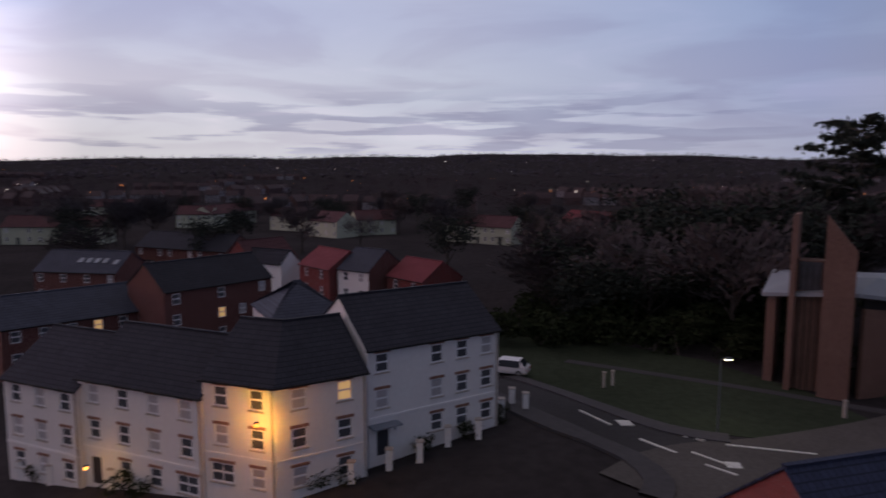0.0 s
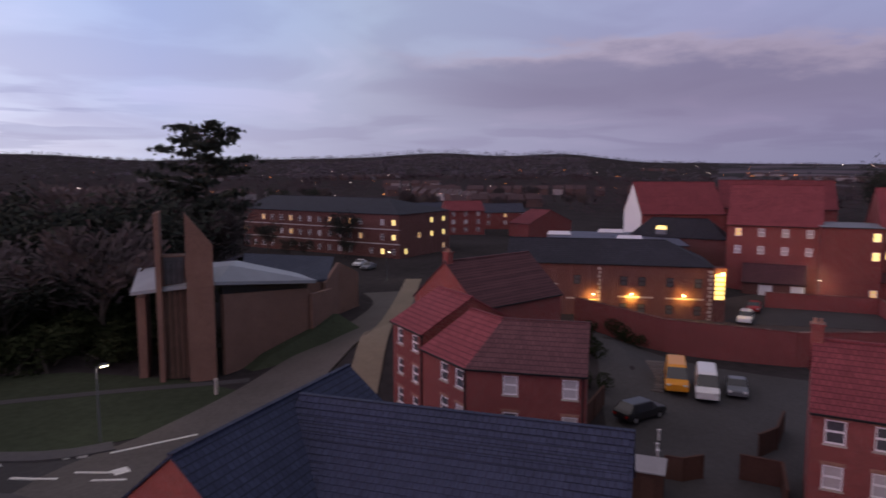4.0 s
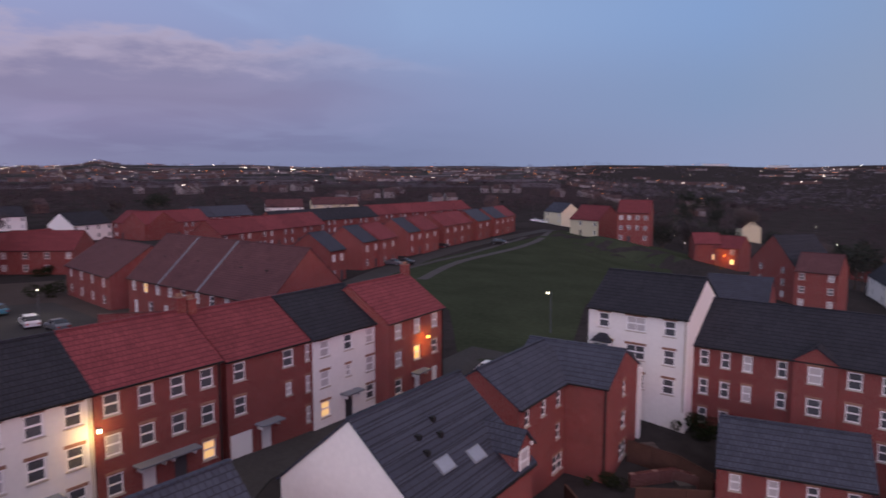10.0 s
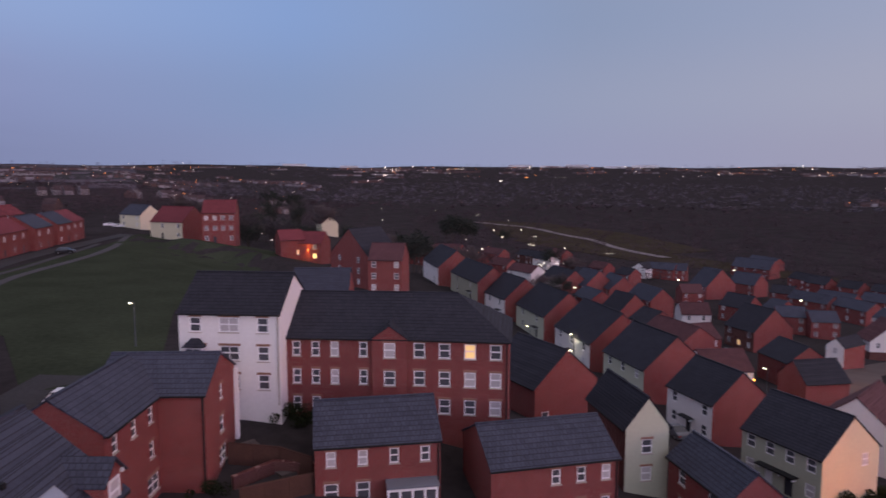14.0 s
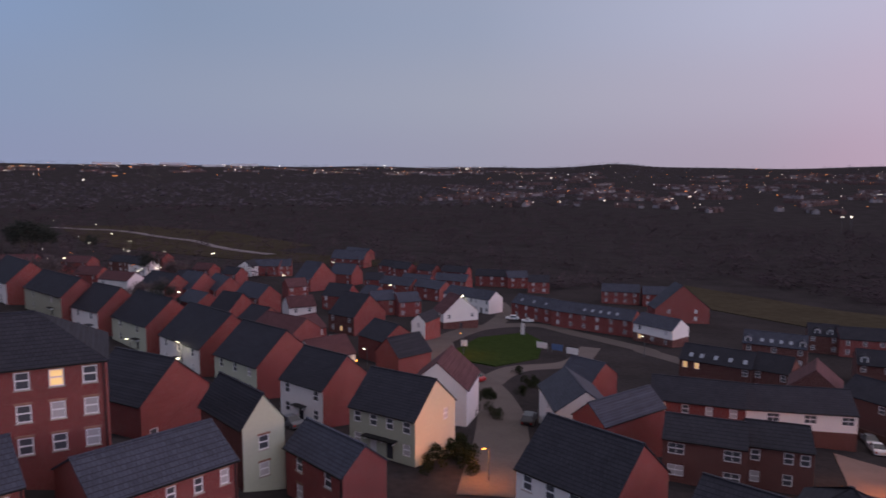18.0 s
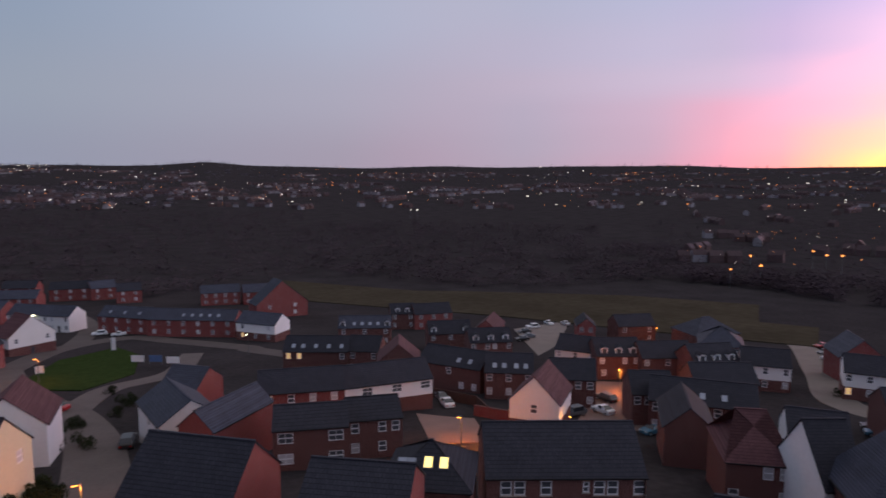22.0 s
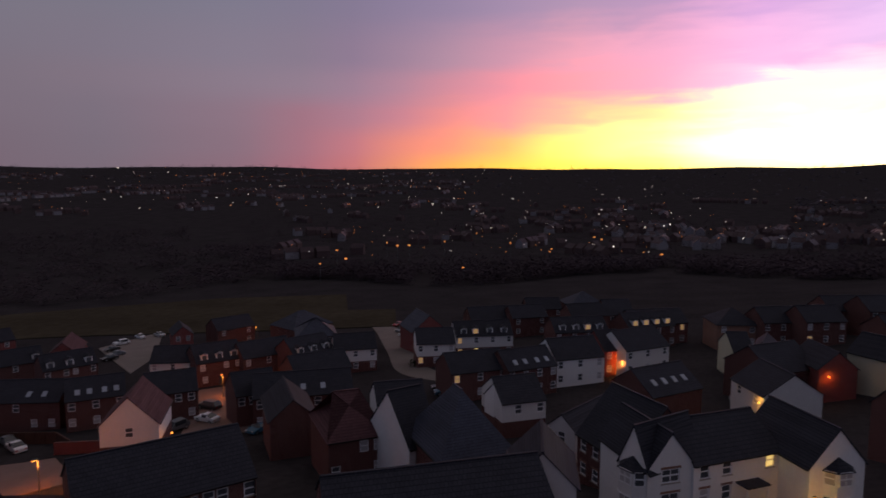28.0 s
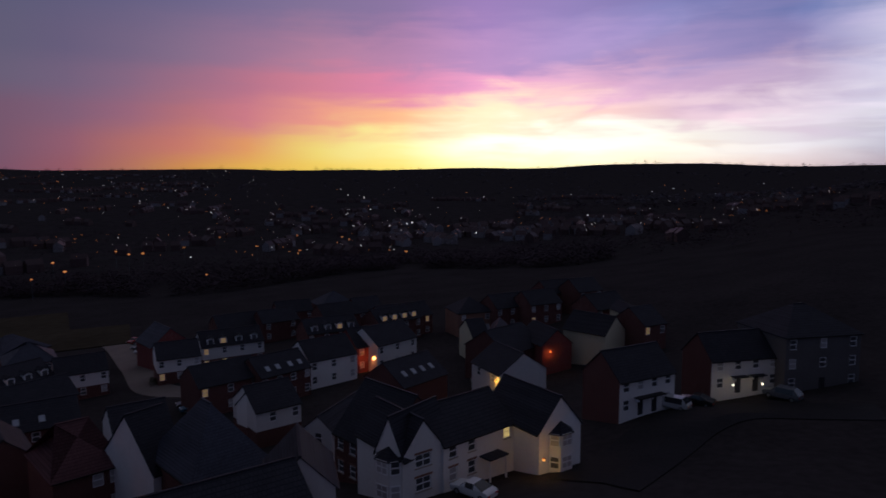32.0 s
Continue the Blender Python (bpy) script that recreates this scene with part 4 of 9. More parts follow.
house('white rendered house with brick gable and slate roof', 8.07, -107.81, 125.4, 12.06, 11.14, -13.33, 2, wall=SAGE, side=BRICK, roof=SLATE, front='www/wdw', hood=(.5,))
house('white rendered house with brick gable and slate roof', 19.00, -126.13, 122.8, 15.92, 12.45, -14.22, 2, wall=WHITE, side=BRICK, roof=SLATE, front='www/wdw', hood=(.5,))
house('white rendered house with brick gable and slate roof', 30.82, -143.02, 125.0, 15.43, 11.18, -13.56, 2, wall=SAGE, side=BRICK, roof=SLATE, front='ww/wd', hood=(.75,))
house('white rendered house with brick gable and slate roof', 41.86, -154.57, 130.2, 11.22, 10.68, -12.96, 2, wall=WHITE, side=BRICK, roof=SLATE, front='ww/wd', hood=(.75,))
house('white rendered house with brick gable and slate roof', 53.74, -167.07, 127.0, 21.24, 8.60, -10.87, 2, wall=SAGE, side=BRICK, roof=SLATE, front='ww/wd', hood=(.75,))
house('white rendered house with brick gable and slate roof', 70.79, -187.53, 123.3, 20.38, 10.98, -10.48, 2, wall=WHITE, side=BRICK, roof=SLATE, front='ww/wd')
house('brick house with blue slate roof', -1.98, -58.38, 121.1, 8.98, 4.75, -9.50, 2, wall=BRICK, side=BRICK, roof=SLATE_B, front='ww/wc')
house('white fronted house with brick gable and black roof', -21.68, -49.12, 120.3, 9.65, 8.71, -9.58, 2, wall=WHITE, side=BRICK, roof=SLATE, front='wwww/wwww')
house('white gabled house with porch', -52.70, -198.42, -168.5, 11.95, 8.00, -26.78, 2, wall=WHITE, roof=TILE_B, ridge='across', front='w.w/.d.', lower=BRICK_D)
house('long curved brick row lit orange at its end', -60.39, -87.41, 146.9, 13.54, 8.00, -18.70, 2, wall=BRICK, roof=SLATE, front='wwww/wwww', rise=2.64)
house('white upper-walled row with slate roof', -75.11, -82.91, 155.8, 15.66, 8.00, -19.69, 2, wall=WHITE, roof=SLATE, front='.W.W.W/......', rise=2.64, lower=BRICK_D)
house('brick house with slate roof', -46.21, -65.25, 144.3, 9.02, 8.00, -14.83, 2, rise=1.7, wall=BRICK_D, roof=SLATE, front='W.W/W.W')
house('brick house with slate roof', -55.27, -63.79, 146.9, 7.02, 8.00, -15.73, 2, rise=1.7, wall=BRICK_D, roof=SLATE, front='w.ww/c.w.', side=BRICK)
house('dark slate roofed house', -28.84, -36.34, 124.5, 8.15, 8.00, -8.95, 2, wall=BRICK, roof=SLATE, front='', rise=2.64)
house('slate roofed house with lit skylights', -38.47, -38.14, 126.4, 7.61, 8.00, -10.65, 2, wall=BRICK_D, roof=SLATE, hip='lr', sky=((.2,.45,0),(.3,.45,0),(.5,.5,1),(.68,.5,1)), front='', rise=2.64)
house('long house with dark slate roof', -50.87, -32.16, 134.3, 14.74, 10.00, -11.84, 2, wall=BRICK_D, roof=SLATE, front='.ww.w..nww.w/', rise=3.3)
house('white gabled house with brown tiled roof on a brick base', -76.92, -54.37, 112.0, 7.20, 9.50, -16.62, 2, wall=WHITE, roof=TILE_B, ridge='across', front='.w./...', rise=3.6, lower=BRICK_D)
house('house with slate roof and white gable', -99.91, -62.40, 124.6, 8.17, 8.00, -20.21, 2, wall=BRICK_D, side=WHITE, roof=SLATE, front='..ww/.c.c', rise=2.64)
house('brick terrace with slate roof and skylights', -95.74, -88.36, 104.4, 13.97, 8.00, -21.99, 2, wall=BRICK_D, roof=SLATE, front='w.w../l..cc', sky=((.62,.3,0),(.8,.3,0)), rise=2.64)
house('brick terrace with slate roof and skylights', -97.49, -74.67, 126.6, 8.99, 8.00, -21.02, 2, wall=BRICK_D, roof=SLATE, front='w.w.w/c.c.c', sky=((.2,.3,0),(.4,.3,0),(.65,.3,0),(.85,.3,0)), rise=2.64)
house('brick terrace with slate roof and skylights', -88.11, -122.20, 132.1, 14.52, 8.00, -24.04, 2, wall=BRICK_D, roof=SLATE, front='ll...w/......', sky=((.15,.3,0),(.3,.3,0),(.5,.3,0),(.7,.3,0),(.9,.3,0)), rise=2.64)
house('brick house with slate roof', -95.78, -114.70, 126.3, 7.27, 8.00, -24.06, 2, wall=BRICK_D, roof=SLATE, front='w.w/w.w', rise=2.64)
house('brick house with white upper wall', -128.94, -80.05, 106.8, 9.40, 8.00, -23.96, 2, wall=WHITE, roof=SLATE, front='w.w.w/l...w', rise=2.64, lower=BRICK_D)
house('brick house with white dormers in its slate roof', -129.62, -69.39, 134.8, 9.81, 9.00, -23.24, 2, wall=BRICK_D, roof=SLATE, front='c.cc/wdw', dorm=((.18,0),(.5,0),(.82,0)), rise=2.97)
house('brick house with slate roof', -134.76, -60.73, 136.1, 11.39, 8.00, -22.99, 2, wall=BRICK_D, roof=SLATE, front='c.w.w/w.w.w', rise=2.64)
house('brick house with white dormers in its slate roof', -135.36, -50.39, 142.0, 9.96, 9.00, -22.27, 2, wall=BRICK_D, roof=SLATE, front='c.cc/wdw', dorm=((.18,0),(.5,0),(.82,0)), rise=2.97)
house('brick terrace with blue slate roof and skylights', -82.34, -215.69, 120.4, 17.62, 8.00, -29.34, 2, wall=BRICK, roof=SLATE_B, front='wwww/wwww', sky=((.2,.4,0),(.5,.4,0),(.8,.4,0)), rise=2.64)
house('brick terrace with blue slate roof and skylights', -94.32, -194.45, 129.5, 27.63, 8.00, -28.88, 2, wall=BRICK, roof=SLATE_B, front='wwwwww/wwwwww', sky=((.4,.4,0),(.5,.4,0),(.6,.4,0),(.7,.4,0),(.8,.4,0)), rise=2.64)
house('white rendered house with blue slate roof', -103.92, -173.51, 114.0, 13.47, 8.00, -28.29, 2, wall=WHITE, roof=SLATE_B, front='w.w/lww', rise=2.64, lower=BRICK_D)
house('brick house with hipped slate roof', -136.73, -209.04, 166.5, 19.28, 9.00, -31.43, 2, wall=BRICK, roof=SLATE_B, front='ww/ww', ridge='across')
bay_house = house('white rendered apartment house with gables and bays', -62.12, 16.79, 119.3, 9.89, 8.00, -8.90, 2, storey=2.3, wall=WHITE, roof=SLATE, front='ww.y/ww..', rise=2.64)
house('white rendered bay gable of the apartment house', -61.88, 25.00, 111.8, 5.71, 9.00, -8.90, 2, storey=2.3, wall=WHITE, roof=SLATE, ridge='across', front='./.', rise=3.2, bay=2)
house('white rendered bay gable of the apartment house', -58.93, 10.41, 115.9, 4.70, 8.00, -8.90, 2, storey=2.3, wall=WHITE, roof=SLATE, ridge='across', front='W/W', rise=3)
house('white rendered bay gable of the apartment house', -59.12, 7.23, 41.4, 3.25, 7.00, -8.90, 2, storey=2.3, wall=WHITE, roof=SLATE, ridge='across', front='./.', rise=3.4, bay=2)
house('small white gable house beside the apartment house', -50.0, -0.6, 92.0, 5.20, 7.00, -6.90, 2, storey=2.1, wall=WHITE, roof=SLATE, ridge='across', front='', rise=2.6)
house('white rendered house with slate roof', -73.17, 40.83, 107.6, 9.32, 6.50, -8.00, 2, storey=2.3, hood=(.375,.625), wall=WHITE, side=BRICK_D, roof=SLATE, front='wwww/wddw', rise=2.97)
house('white rendered house with slate roof and lit lamps', -77.22, 57.47, 92.4, 10.92, 6.50, -7.80, 2, storey=2.3, hood=(.375,.625), wall=WHITE, side=BRICK_D, roof=SLATE, front='wwww/wddw', rise=2.97)
house('grey stone house with slate roof', -75.55, 67.62, 90.2, 11.61, 10.00, -8.00, 3, wall=GREY_STONE, roof=SLATE, front='w.w.w/w.w.w/w.d.w', hip='lr', rise=3.3)
house('white rendered terrace with slate roof', -125.93, 5.22, 117.2, 10.17, 9.00, -18.20, 2, wall=WHITE, roof=SLATE, front='w.w.w/w.w.w', rise=2.97)
house('brick house beside an orange street lamp', -132.75, 12.15, 113.4, 4.77, 9.00, -18.11, 2, wall=BRICK, roof=SLATE, front='ww/ww', rise=2.97)
house('white rendered terrace with slate roof', -133.89, 18.48, 126.3, 11.05, 9.00, -17.73, 2, wall=WHITE, roof=SLATE, front='w.w.w/w.w.w', rise=2.97)
house('red brick estate house with brown tiled roof', 3.13, -152.50, 128.8, 14.03, 8.00, -18.83, 2, wall=BRICK, roof=TILE_B, front='www/www', rise=2.64)
house('red brick estate house with brown tiled roof', -5.29, -154.31, -144.0, 9.28, 8.00, -19.80, 2, wall=BRICK, roof=TILE_B, front='www/www', rise=2.64)
house('white rendered estate house with brown tiled roof', -4.84, -203.26, -165.8, 8.27, 8.00, -23.88, 2, wall=WHITE, roof=TILE_B, front='ww/ww', rise=2.64)
house('white rendered house lit orange by a street lamp', -8.29, -118.13, -157.7, 8.10, 8.00, -16.44, 2, wall=WHITE, roof=TILE_B, front='w.w/w.w', rise=2.64)
house('dark brick estate house with dark slate roof', -14.81, -185.65, 129.3, 10.02, 12.68, -23.30, 2, wall=BRICK_D, roof=SLATE, front='w.w/wlw', side=BRICK)
house('red brick estate house with dark slate roof', -18.36, -123.65, 118.2, 7.11, 8.00, -18.10, 2, wall=BRICK, roof=SLATE, front='', ridge='across')
house('red brick estate house with dark slate roof', -17.87, -145.12, 118.4, 9.05, 9.00, -20.13, 2, wall=BRICK, roof=SLATE, front='', rise=2.97)
house('white rendered estate house with dark slate roof', -35.03, -177.22, 140.0, 4.25, 9.00, -24.19, 2, wall=WHITE, roof=SLATE, front='w/.', ridge='across', side=BRICK)
house('house with white gable and brown tiled roof', -20.93, -92.10, 153.7, 8.77, 10.00, -14.94, 2, wall=WHITE, roof=TILE_B, front='', ridge='across')
house('white rendered estate house with dark slate roof', 45.59, -248.54, 129.3, 16.39, 10.75, -23.49, 2, wall=WHITE, roof=SLATE, front='wwww/wwww', side=BRICK)
house('red brick estate house with blue slate roof', 26.60, -249.97, 117.4, 12.69, 10.35, -24.98, 2, wall=BRICK, roof=SLATE_B, front='w.w/w.w', side=BRICK)
house('red brick estate house with blue slate roof', 12.75, -229.03, 126.1, 13.78, 8.71, -24.48, 2, wall=BRICK, roof=SLATE_B, front='wwww/wwww', side=BRICK)
house('red brick estate house with dark slate roof', 41.11, -286.08, 137.8, 10.66, 8.00, -26.40, 2, wall=BRICK, roof=SLATE, front='w.w/w.w', rise=2.64)
house('white rendered estate house with dark slate roof', 17.73, -189.47, 134.1, 8.17, 9.50, -20.92, 2, wall=WHITE, roof=SLATE, front='w.w/w.w', side=BRICK)
house('white rendered estate house with dark slate roof', 13.84, -356.28, -116.5, 11.70, 8.00, -31.30, 2, wall=WHITE, roof=SLATE, front='w.w/w.w', rise=2.64)
house('red brick estate house with blue slate roof', 3.75, -354.88, 175.7, 13.71, 7.40, -31.64, 2, wall=BRICK, roof=SLATE_B, front='wwww/wwww', side=BRICK)
house('red brick estate house with blue slate roof', -6.94, -295.51, 133.1, 10.03, 15.86, -29.56, 2, wall=BRICK, roof=SLATE_B, front='w.w/w.w', side=BRICK)
house('red brick estate house with brown tiled roof', -4.79, -264.86, -163.0, 7.91, 8.00, -27.86, 2, wall=BRICK, roof=TILE_B, front='w.w/w.w', rise=2.64)
house('red brick estate house with dark slate roof', -16.38, -235.83, 141.0, 10.02, 8.81, -26.85, 2, wall=BRICK, roof=SLATE, front='w.w/w.w', side=BRICK)
house('red brick estate house with blue slate roof', -25.29, -318.30, 143.0, 12.28, 10.34, -31.35, 2, wall=BRICK, roof=SLATE_B, front='w.w/w.w', side=BRICK)
house('red brick estate house with blue slate roof', -35.64, -398.36, 146.0, 21.98, 10.71, -34.25, 2, wall=BRICK, roof=SLATE_B, front='wwww/wwww', side=BRICK)
house('red brick estate house with dark slate roof', -38.29, -294.93, 159.1, 8.53, 8.00, -30.93, 2, wall=BRICK, roof=SLATE, front='w.w/w.w', rise=2.64)
house('red brick estate house with blue slate roof', -32.48, -226.43, -179.7, 8.21, 8.00, -27.25, 2, wall=BRICK, roof=SLATE_B, front='w.w/w.w', rise=2.64)
house('red brick estate house with blue slate roof', -28.50, -243.44, 129.4, 6.73, 8.00, -27.99, 2, wall=BRICK, roof=SLATE_B, front='w.w/w.w', rise=2.64)
house('red brick estate house with blue slate roof', -41.34, -223.24, -171.0, 7.91, 8.00, -27.58, 2, wall=BRICK, roof=SLATE_B, front='w.w/w.w', rise=2.64)
house('red brick estate house with blue slate roof', -55.06, -288.95, 140.4, 14.28, 8.00, -31.36, 2, wall=BRICK, roof=SLATE_B, front='wwww/wwww', rise=2.64)
house('red brick estate house with blue slate roof', -72.22, -292.55, 141.6, 15.99, 8.00, -32.14, 2, wall=BRICK, roof=SLATE_B, front='wwww/wwww', rise=2.64)
house('red brick estate house with dark slate roof', -58.23, -344.20, 135.9, 10.28, 8.00, -33.37, 2, wall=BRICK, roof=SLATE, front='w.w/w.w', rise=2.64)
house('red brick estate house with dark slate roof', -69.68, -336.32, 135.8, 10.03, 8.00, -33.48, 2, wall=BRICK, roof=SLATE, front='w.w/w.w', rise=2.64)
house('red brick estate house with dark slate roof', -82.97, -328.11, 142.7, 13.79, 8.00, -33.62, 2, wall=BRICK, roof=SLATE, front='w.w/w.w', rise=2.64)
house('red brick estate house with dark slate roof', 75.93, -145.15, 154.7, 14.67, 10.00, -6.00, 3, wall=BRICK, roof=SLATE, front='ww/ww/ww', ridge='across')
house('red brick estate house with brown tiled roof', 63.14, -138.12, -166.4, 7.82, 10.00, -6.00, 3, wall=BRICK, roof=TILE_B, front='w.w/w.w/w.c', rise=3.3)
house('brick house with grey solar panelled roof', 54.50, -93.66, -158.0, 9.30, 11.00, -3.50, 2, wall=BRICK, roof=SLATE_B, front='', rise=3.63)
house('red brick estate house with red tiled roof', 104.06, -169.76, -168.2, 11.55, 9.00, -4.00, 2, wall=BRICK, roof=TILE_R, front='w.w/w.y', rise=2.97)
house('red brick terraced house with blue slate roof', -41.48, -444.41, 129.3, 10.29, 8.00, -35.41, 2, wall=BRICK, roof=SLATE_B, front='w.w/wdw', rise=2.64)
house('red brick terraced house with blue slate roof', -48.00, -436.45, 129.3, 10.29, 8.00, -35.41, 2, wall=BRICK, roof=SLATE_B, front='w.w/wdw', rise=2.64)
house('red brick terraced house with dark slate roof', -52.64, -358.42, 127.9, 10.25, 8.00, -33.60, 2, wall=BRICK, roof=SLATE, front='w.w/wdw', rise=2.64)
house('red brick terraced house with dark slate roof', -58.94, -350.32, 127.9, 10.25, 8.00, -33.60, 2, wall=BRICK, roof=SLATE, front='w.w/wdw', rise=2.64)
house('red brick estate house with dark slate roof', -97.63, -309.93, 154.1, 15.83, 8.00, -33.52, 2, wall=BRICK, roof=SLATE, front='www/www', rise=2.64)
house('red brick estate house with blue slate roof', -108.88, -303.33, 171.4, 10.04, 8.00, -33.65, 2, wall=BRICK, roof=SLATE_B, front='ww/ww', rise=2.64)
house('red brick estate house with dark slate roof', -112.80, -286.38, 160.8, 9.60, 8.00, -33.27, 2, wall=BRICK, roof=SLATE, front='ww/ww', rise=2.64)
house('red brick estate house with blue slate roof', -136.09, -253.04, 152.9, 15.39, 8.00, -32.96, 2, wall=BRICK, roof=SLATE_B, front='wwww/wwww', rise=2.64)
house('red brick estate house with blue slate roof', -148.49, -244.29, 155.4, 12.53, 8.00, -33.08, 2, wall=BRICK, roof=SLATE_B, front='www/www', rise=2.64)
house('dark brick estate house with blue slate roof', -120.91, -143.96, 136.6, 14.82, 8.00, -27.60, 2, wall=BRICK_D, roof=SLATE_B, dorm=((.08,0),(.93,0)), sky=((.3,.3,0),(.45,.3,0),(.6,.3,0),(.75,.3,0)), front='w.w.w/w.w.w', rise=2.64)
house('dark brick estate house with dark slate roof', -148.84, -157.84, 142.1, 7.94, 8.00, -29.76, 2, wall=BRICK_D, roof=SLATE, dorm=((.3,0),(.7,0)), front='w.w/w.w', rise=2.64)
house('red brick estate house with dark slate roof', -156.37, -151.08, 150.1, 12.72, 8.00, -29.80, 2, wall=BRICK, roof=SLATE, front='www/www', rise=2.64)
house('dark brick estate house with dark slate roof', -130.04, -119.27, 142.1, 11.66, 8.00, -26.67, 2, wall=BRICK_D, roof=SLATE, dorm=((.12,0),(.86,0)), front='w.w.w/......', rise=2.64)
house('dark brick estate house with dark slate roof', -126.28, -102.25, 142.0, 10.64, 8.00, -25.34, 2, wall=BRICK_D, roof=SLATE, dorm=((.15,0),(.5,0),(.85,0)), front='w.ww.w/c.w.w.', rise=2.64)
house('red brick estate house with blue slate roof', -44.50, -277.50, 134.3, 16.30, 8.00, -30.45, 2, wall=BRICK, roof=SLATE_B, front='w.w.w/w.w.w', rise=2.64)
house('red brick estate house with blue slate roof', -55.95, -267.70, 125.1, 15.24, 8.00, -30.52, 2, wall=BRICK, roof=SLATE_B, front='w.w.w/w.w.w', rise=2.64)
house('white rendered terraced house with blue slate roof', -61.25, -245.62, 124.0, 7.45, 8.00, -29.67, 2, wall=WHITE, roof=SLATE_B, front='w.w/wdw', rise=2.64)
house('white rendered terraced house with blue slate roof', -65.41, -239.45, 124.0, 7.45, 8.00, -29.67, 2, wall=WHITE, roof=SLATE_B, front='w.w/wdw', rise=2.64)
house('white rendered terraced house with blue slate roof', -69.58, -233.27, 124.0, 7.45, 8.00, -29.67, 2, wall=WHITE, roof=SLATE_B, front='w.w/wdw', rise=2.64)
house('dark brick estate house with dark slate roof', -177.12, -89.52, 142.1, 11.32, 8.00, -27.70, 2, wall=BRICK_D, roof=SLATE, front='w.w/w.w', rise=2.64)
house('dark brick estate house with dark slate roof', -98.01, -46.31, 129.2, 6.65, 8.00, -18.75, 2, wall=BRICK_D, roof=SLATE, front='ww../....', rise=2.64)
house('dark brick estate house with dark slate roof', -115.29, -41.25, 132.1, 11.05, 8.00, -19.97, 2, wall=BRICK_D, roof=SLATE, front='w.w.w.w/w.llw.w', rise=2.64)
house('red brick estate house with brown tiled roof', -141.22, -116.42, 118.2, 6.44, 12.00, -27.18, 2, wall=BRICK, roof=TILE_B, front='..', ridge='across')
house('red brick estate house with dark slate roof', -166.88, -100.10, 127.1, 5.15, 9.00, -27.72, 2, wall=BRICK, roof=SLATE, front='ww/..', ridge='across')
house('dark brick estate house with blue slate roof', -177.12, -66.32, 149.1, 13.38, 11.00, -26.31, 2, wall=BRICK_D, roof=SLATE_B, front='', hip='lr', rise=3.63)
house('dark brick estate house with dark slate roof', -80.77, -33.25, 119.4, 6.08, 11.00, -15.97, 2, wall=BRICK_D, roof=SLATE, front='', ridge='across')
house('dark brick estate house with brown tiled roof', -91.81, -98.64, 136.4, 8.53, 9.00, -22.52, 2, wall=BRICK_D, roof=TILE_B, front='w.w/w.w', ridge='across')
house('white gabled house with blue slate roof', -36.52, -88.49, 79.6, 11.99, 8.00, -16.26, 2, wall=WHITE, roof=SLATE_B, front='w/w', rise=2.64)
house('red brick estate house with blue slate roof', -36.49, -75.09, 112.4, 5.16, 12.00, -14.79, 2, wall=BRICK, roof=SLATE_B, front='', ridge='across')
house('red brick estate house with blue slate roof', -47.89, -104.21, 120.2, 6.83, 8.00, -19.10, 2, wall=BRICK, roof=SLATE_B, front='', rise=2.64)
house('red brick estate house with blue slate roof', -158.92, -58.75, 113.5, 10.15, 11.00, -24.61, 2, wall=BRICK, roof=SLATE_B, front='w.w/w.w', hip='lr', rise=3.63)
house('white rendered estate house with dark slate roof', -138.94, -42.49, 113.4, 9.18, 8.00, -21.97, 2, wall=WHITE, roof=SLATE, front='w.w.w/w.w.w', rise=2.64, lower=BRICK_D)
house('red brick estate house with blue slate roof', -162.58, -30.48, 121.0, 8.93, 10.00, -22.86, 2, wall=BRICK, roof=SLATE_B, front='ww/ww', ridge='across')
house('white rendered estate house with dark slate roof', -143.15, -25.40, 107.0, 8.48, 8.00, -21.08, 2, wall=WHITE, roof=SLATE, front='w.w.w/l.w.w', rise=2.64, lower=BRICK_D)
house('white rendered estate house with dark slate roof', -152.73, -15.63, 109.1, 13.59, 8.00, -21.08, 2, wall=WHITE, roof=SLATE, front='l.w.w.w/l.y.w.w', dorm=((.15,0),(.35,1),(.6,0),(.85,0)), rise=2.64, lower=BRICK_D)
house('dark brick estate house with dark slate roof', -180.96, -16.87, 113.5, 11.13, 8.00, -23.19, 2, wall=BRICK_D, roof=SLATE, front='w.w/w.w', rise=2.64)
house('dark brick estate house with dark slate roof', -180.98, -6.16, 113.5, 10.14, 8.00, -22.38, 2, wall=BRICK_D, roof=SLATE, front='w.w/w.w', rise=2.64)
house('dark brick estate house with dark slate roof', -153.44, 6.58, 109.2, 12.71, 8.00, -19.50, 2, wall=BRICK_D, roof=SLATE, front='w.w.w.w/w.w.w.w', dorm=((.15,0),(.4,0),(.62,1),(.85,0)), rise=2.64)
house('dark brick estate house with dark slate roof', -178.07, 11.16, 113.5, 13.69, 8.00, -20.76, 2, wall=BRICK_D, roof=SLATE, front='w.w/w.w', hip='r', rise=2.64)
house('dark brick estate house with dark slate roof', -156.50, 22.44, 117.8, 12.24, 8.00, -18.37, 2, wall=BRICK_D, roof=SLATE, front='w.w.w.w/w.w.w.w', dorm=((.15,1),(.38,1),(.62,1),(.85,1)), rise=2.64)
house('dark brick estate house with dark slate roof', -117.72, -3.33, 124.2, 10.00, 8.00, -18.13, 2, wall=BRICK_D, roof=SLATE, front='w.w.w.w/w.w.w.w', sky=((.2,.3,0),(.4,.3,0),(.65,.3,0),(.85,.3,0)), rise=2.64)
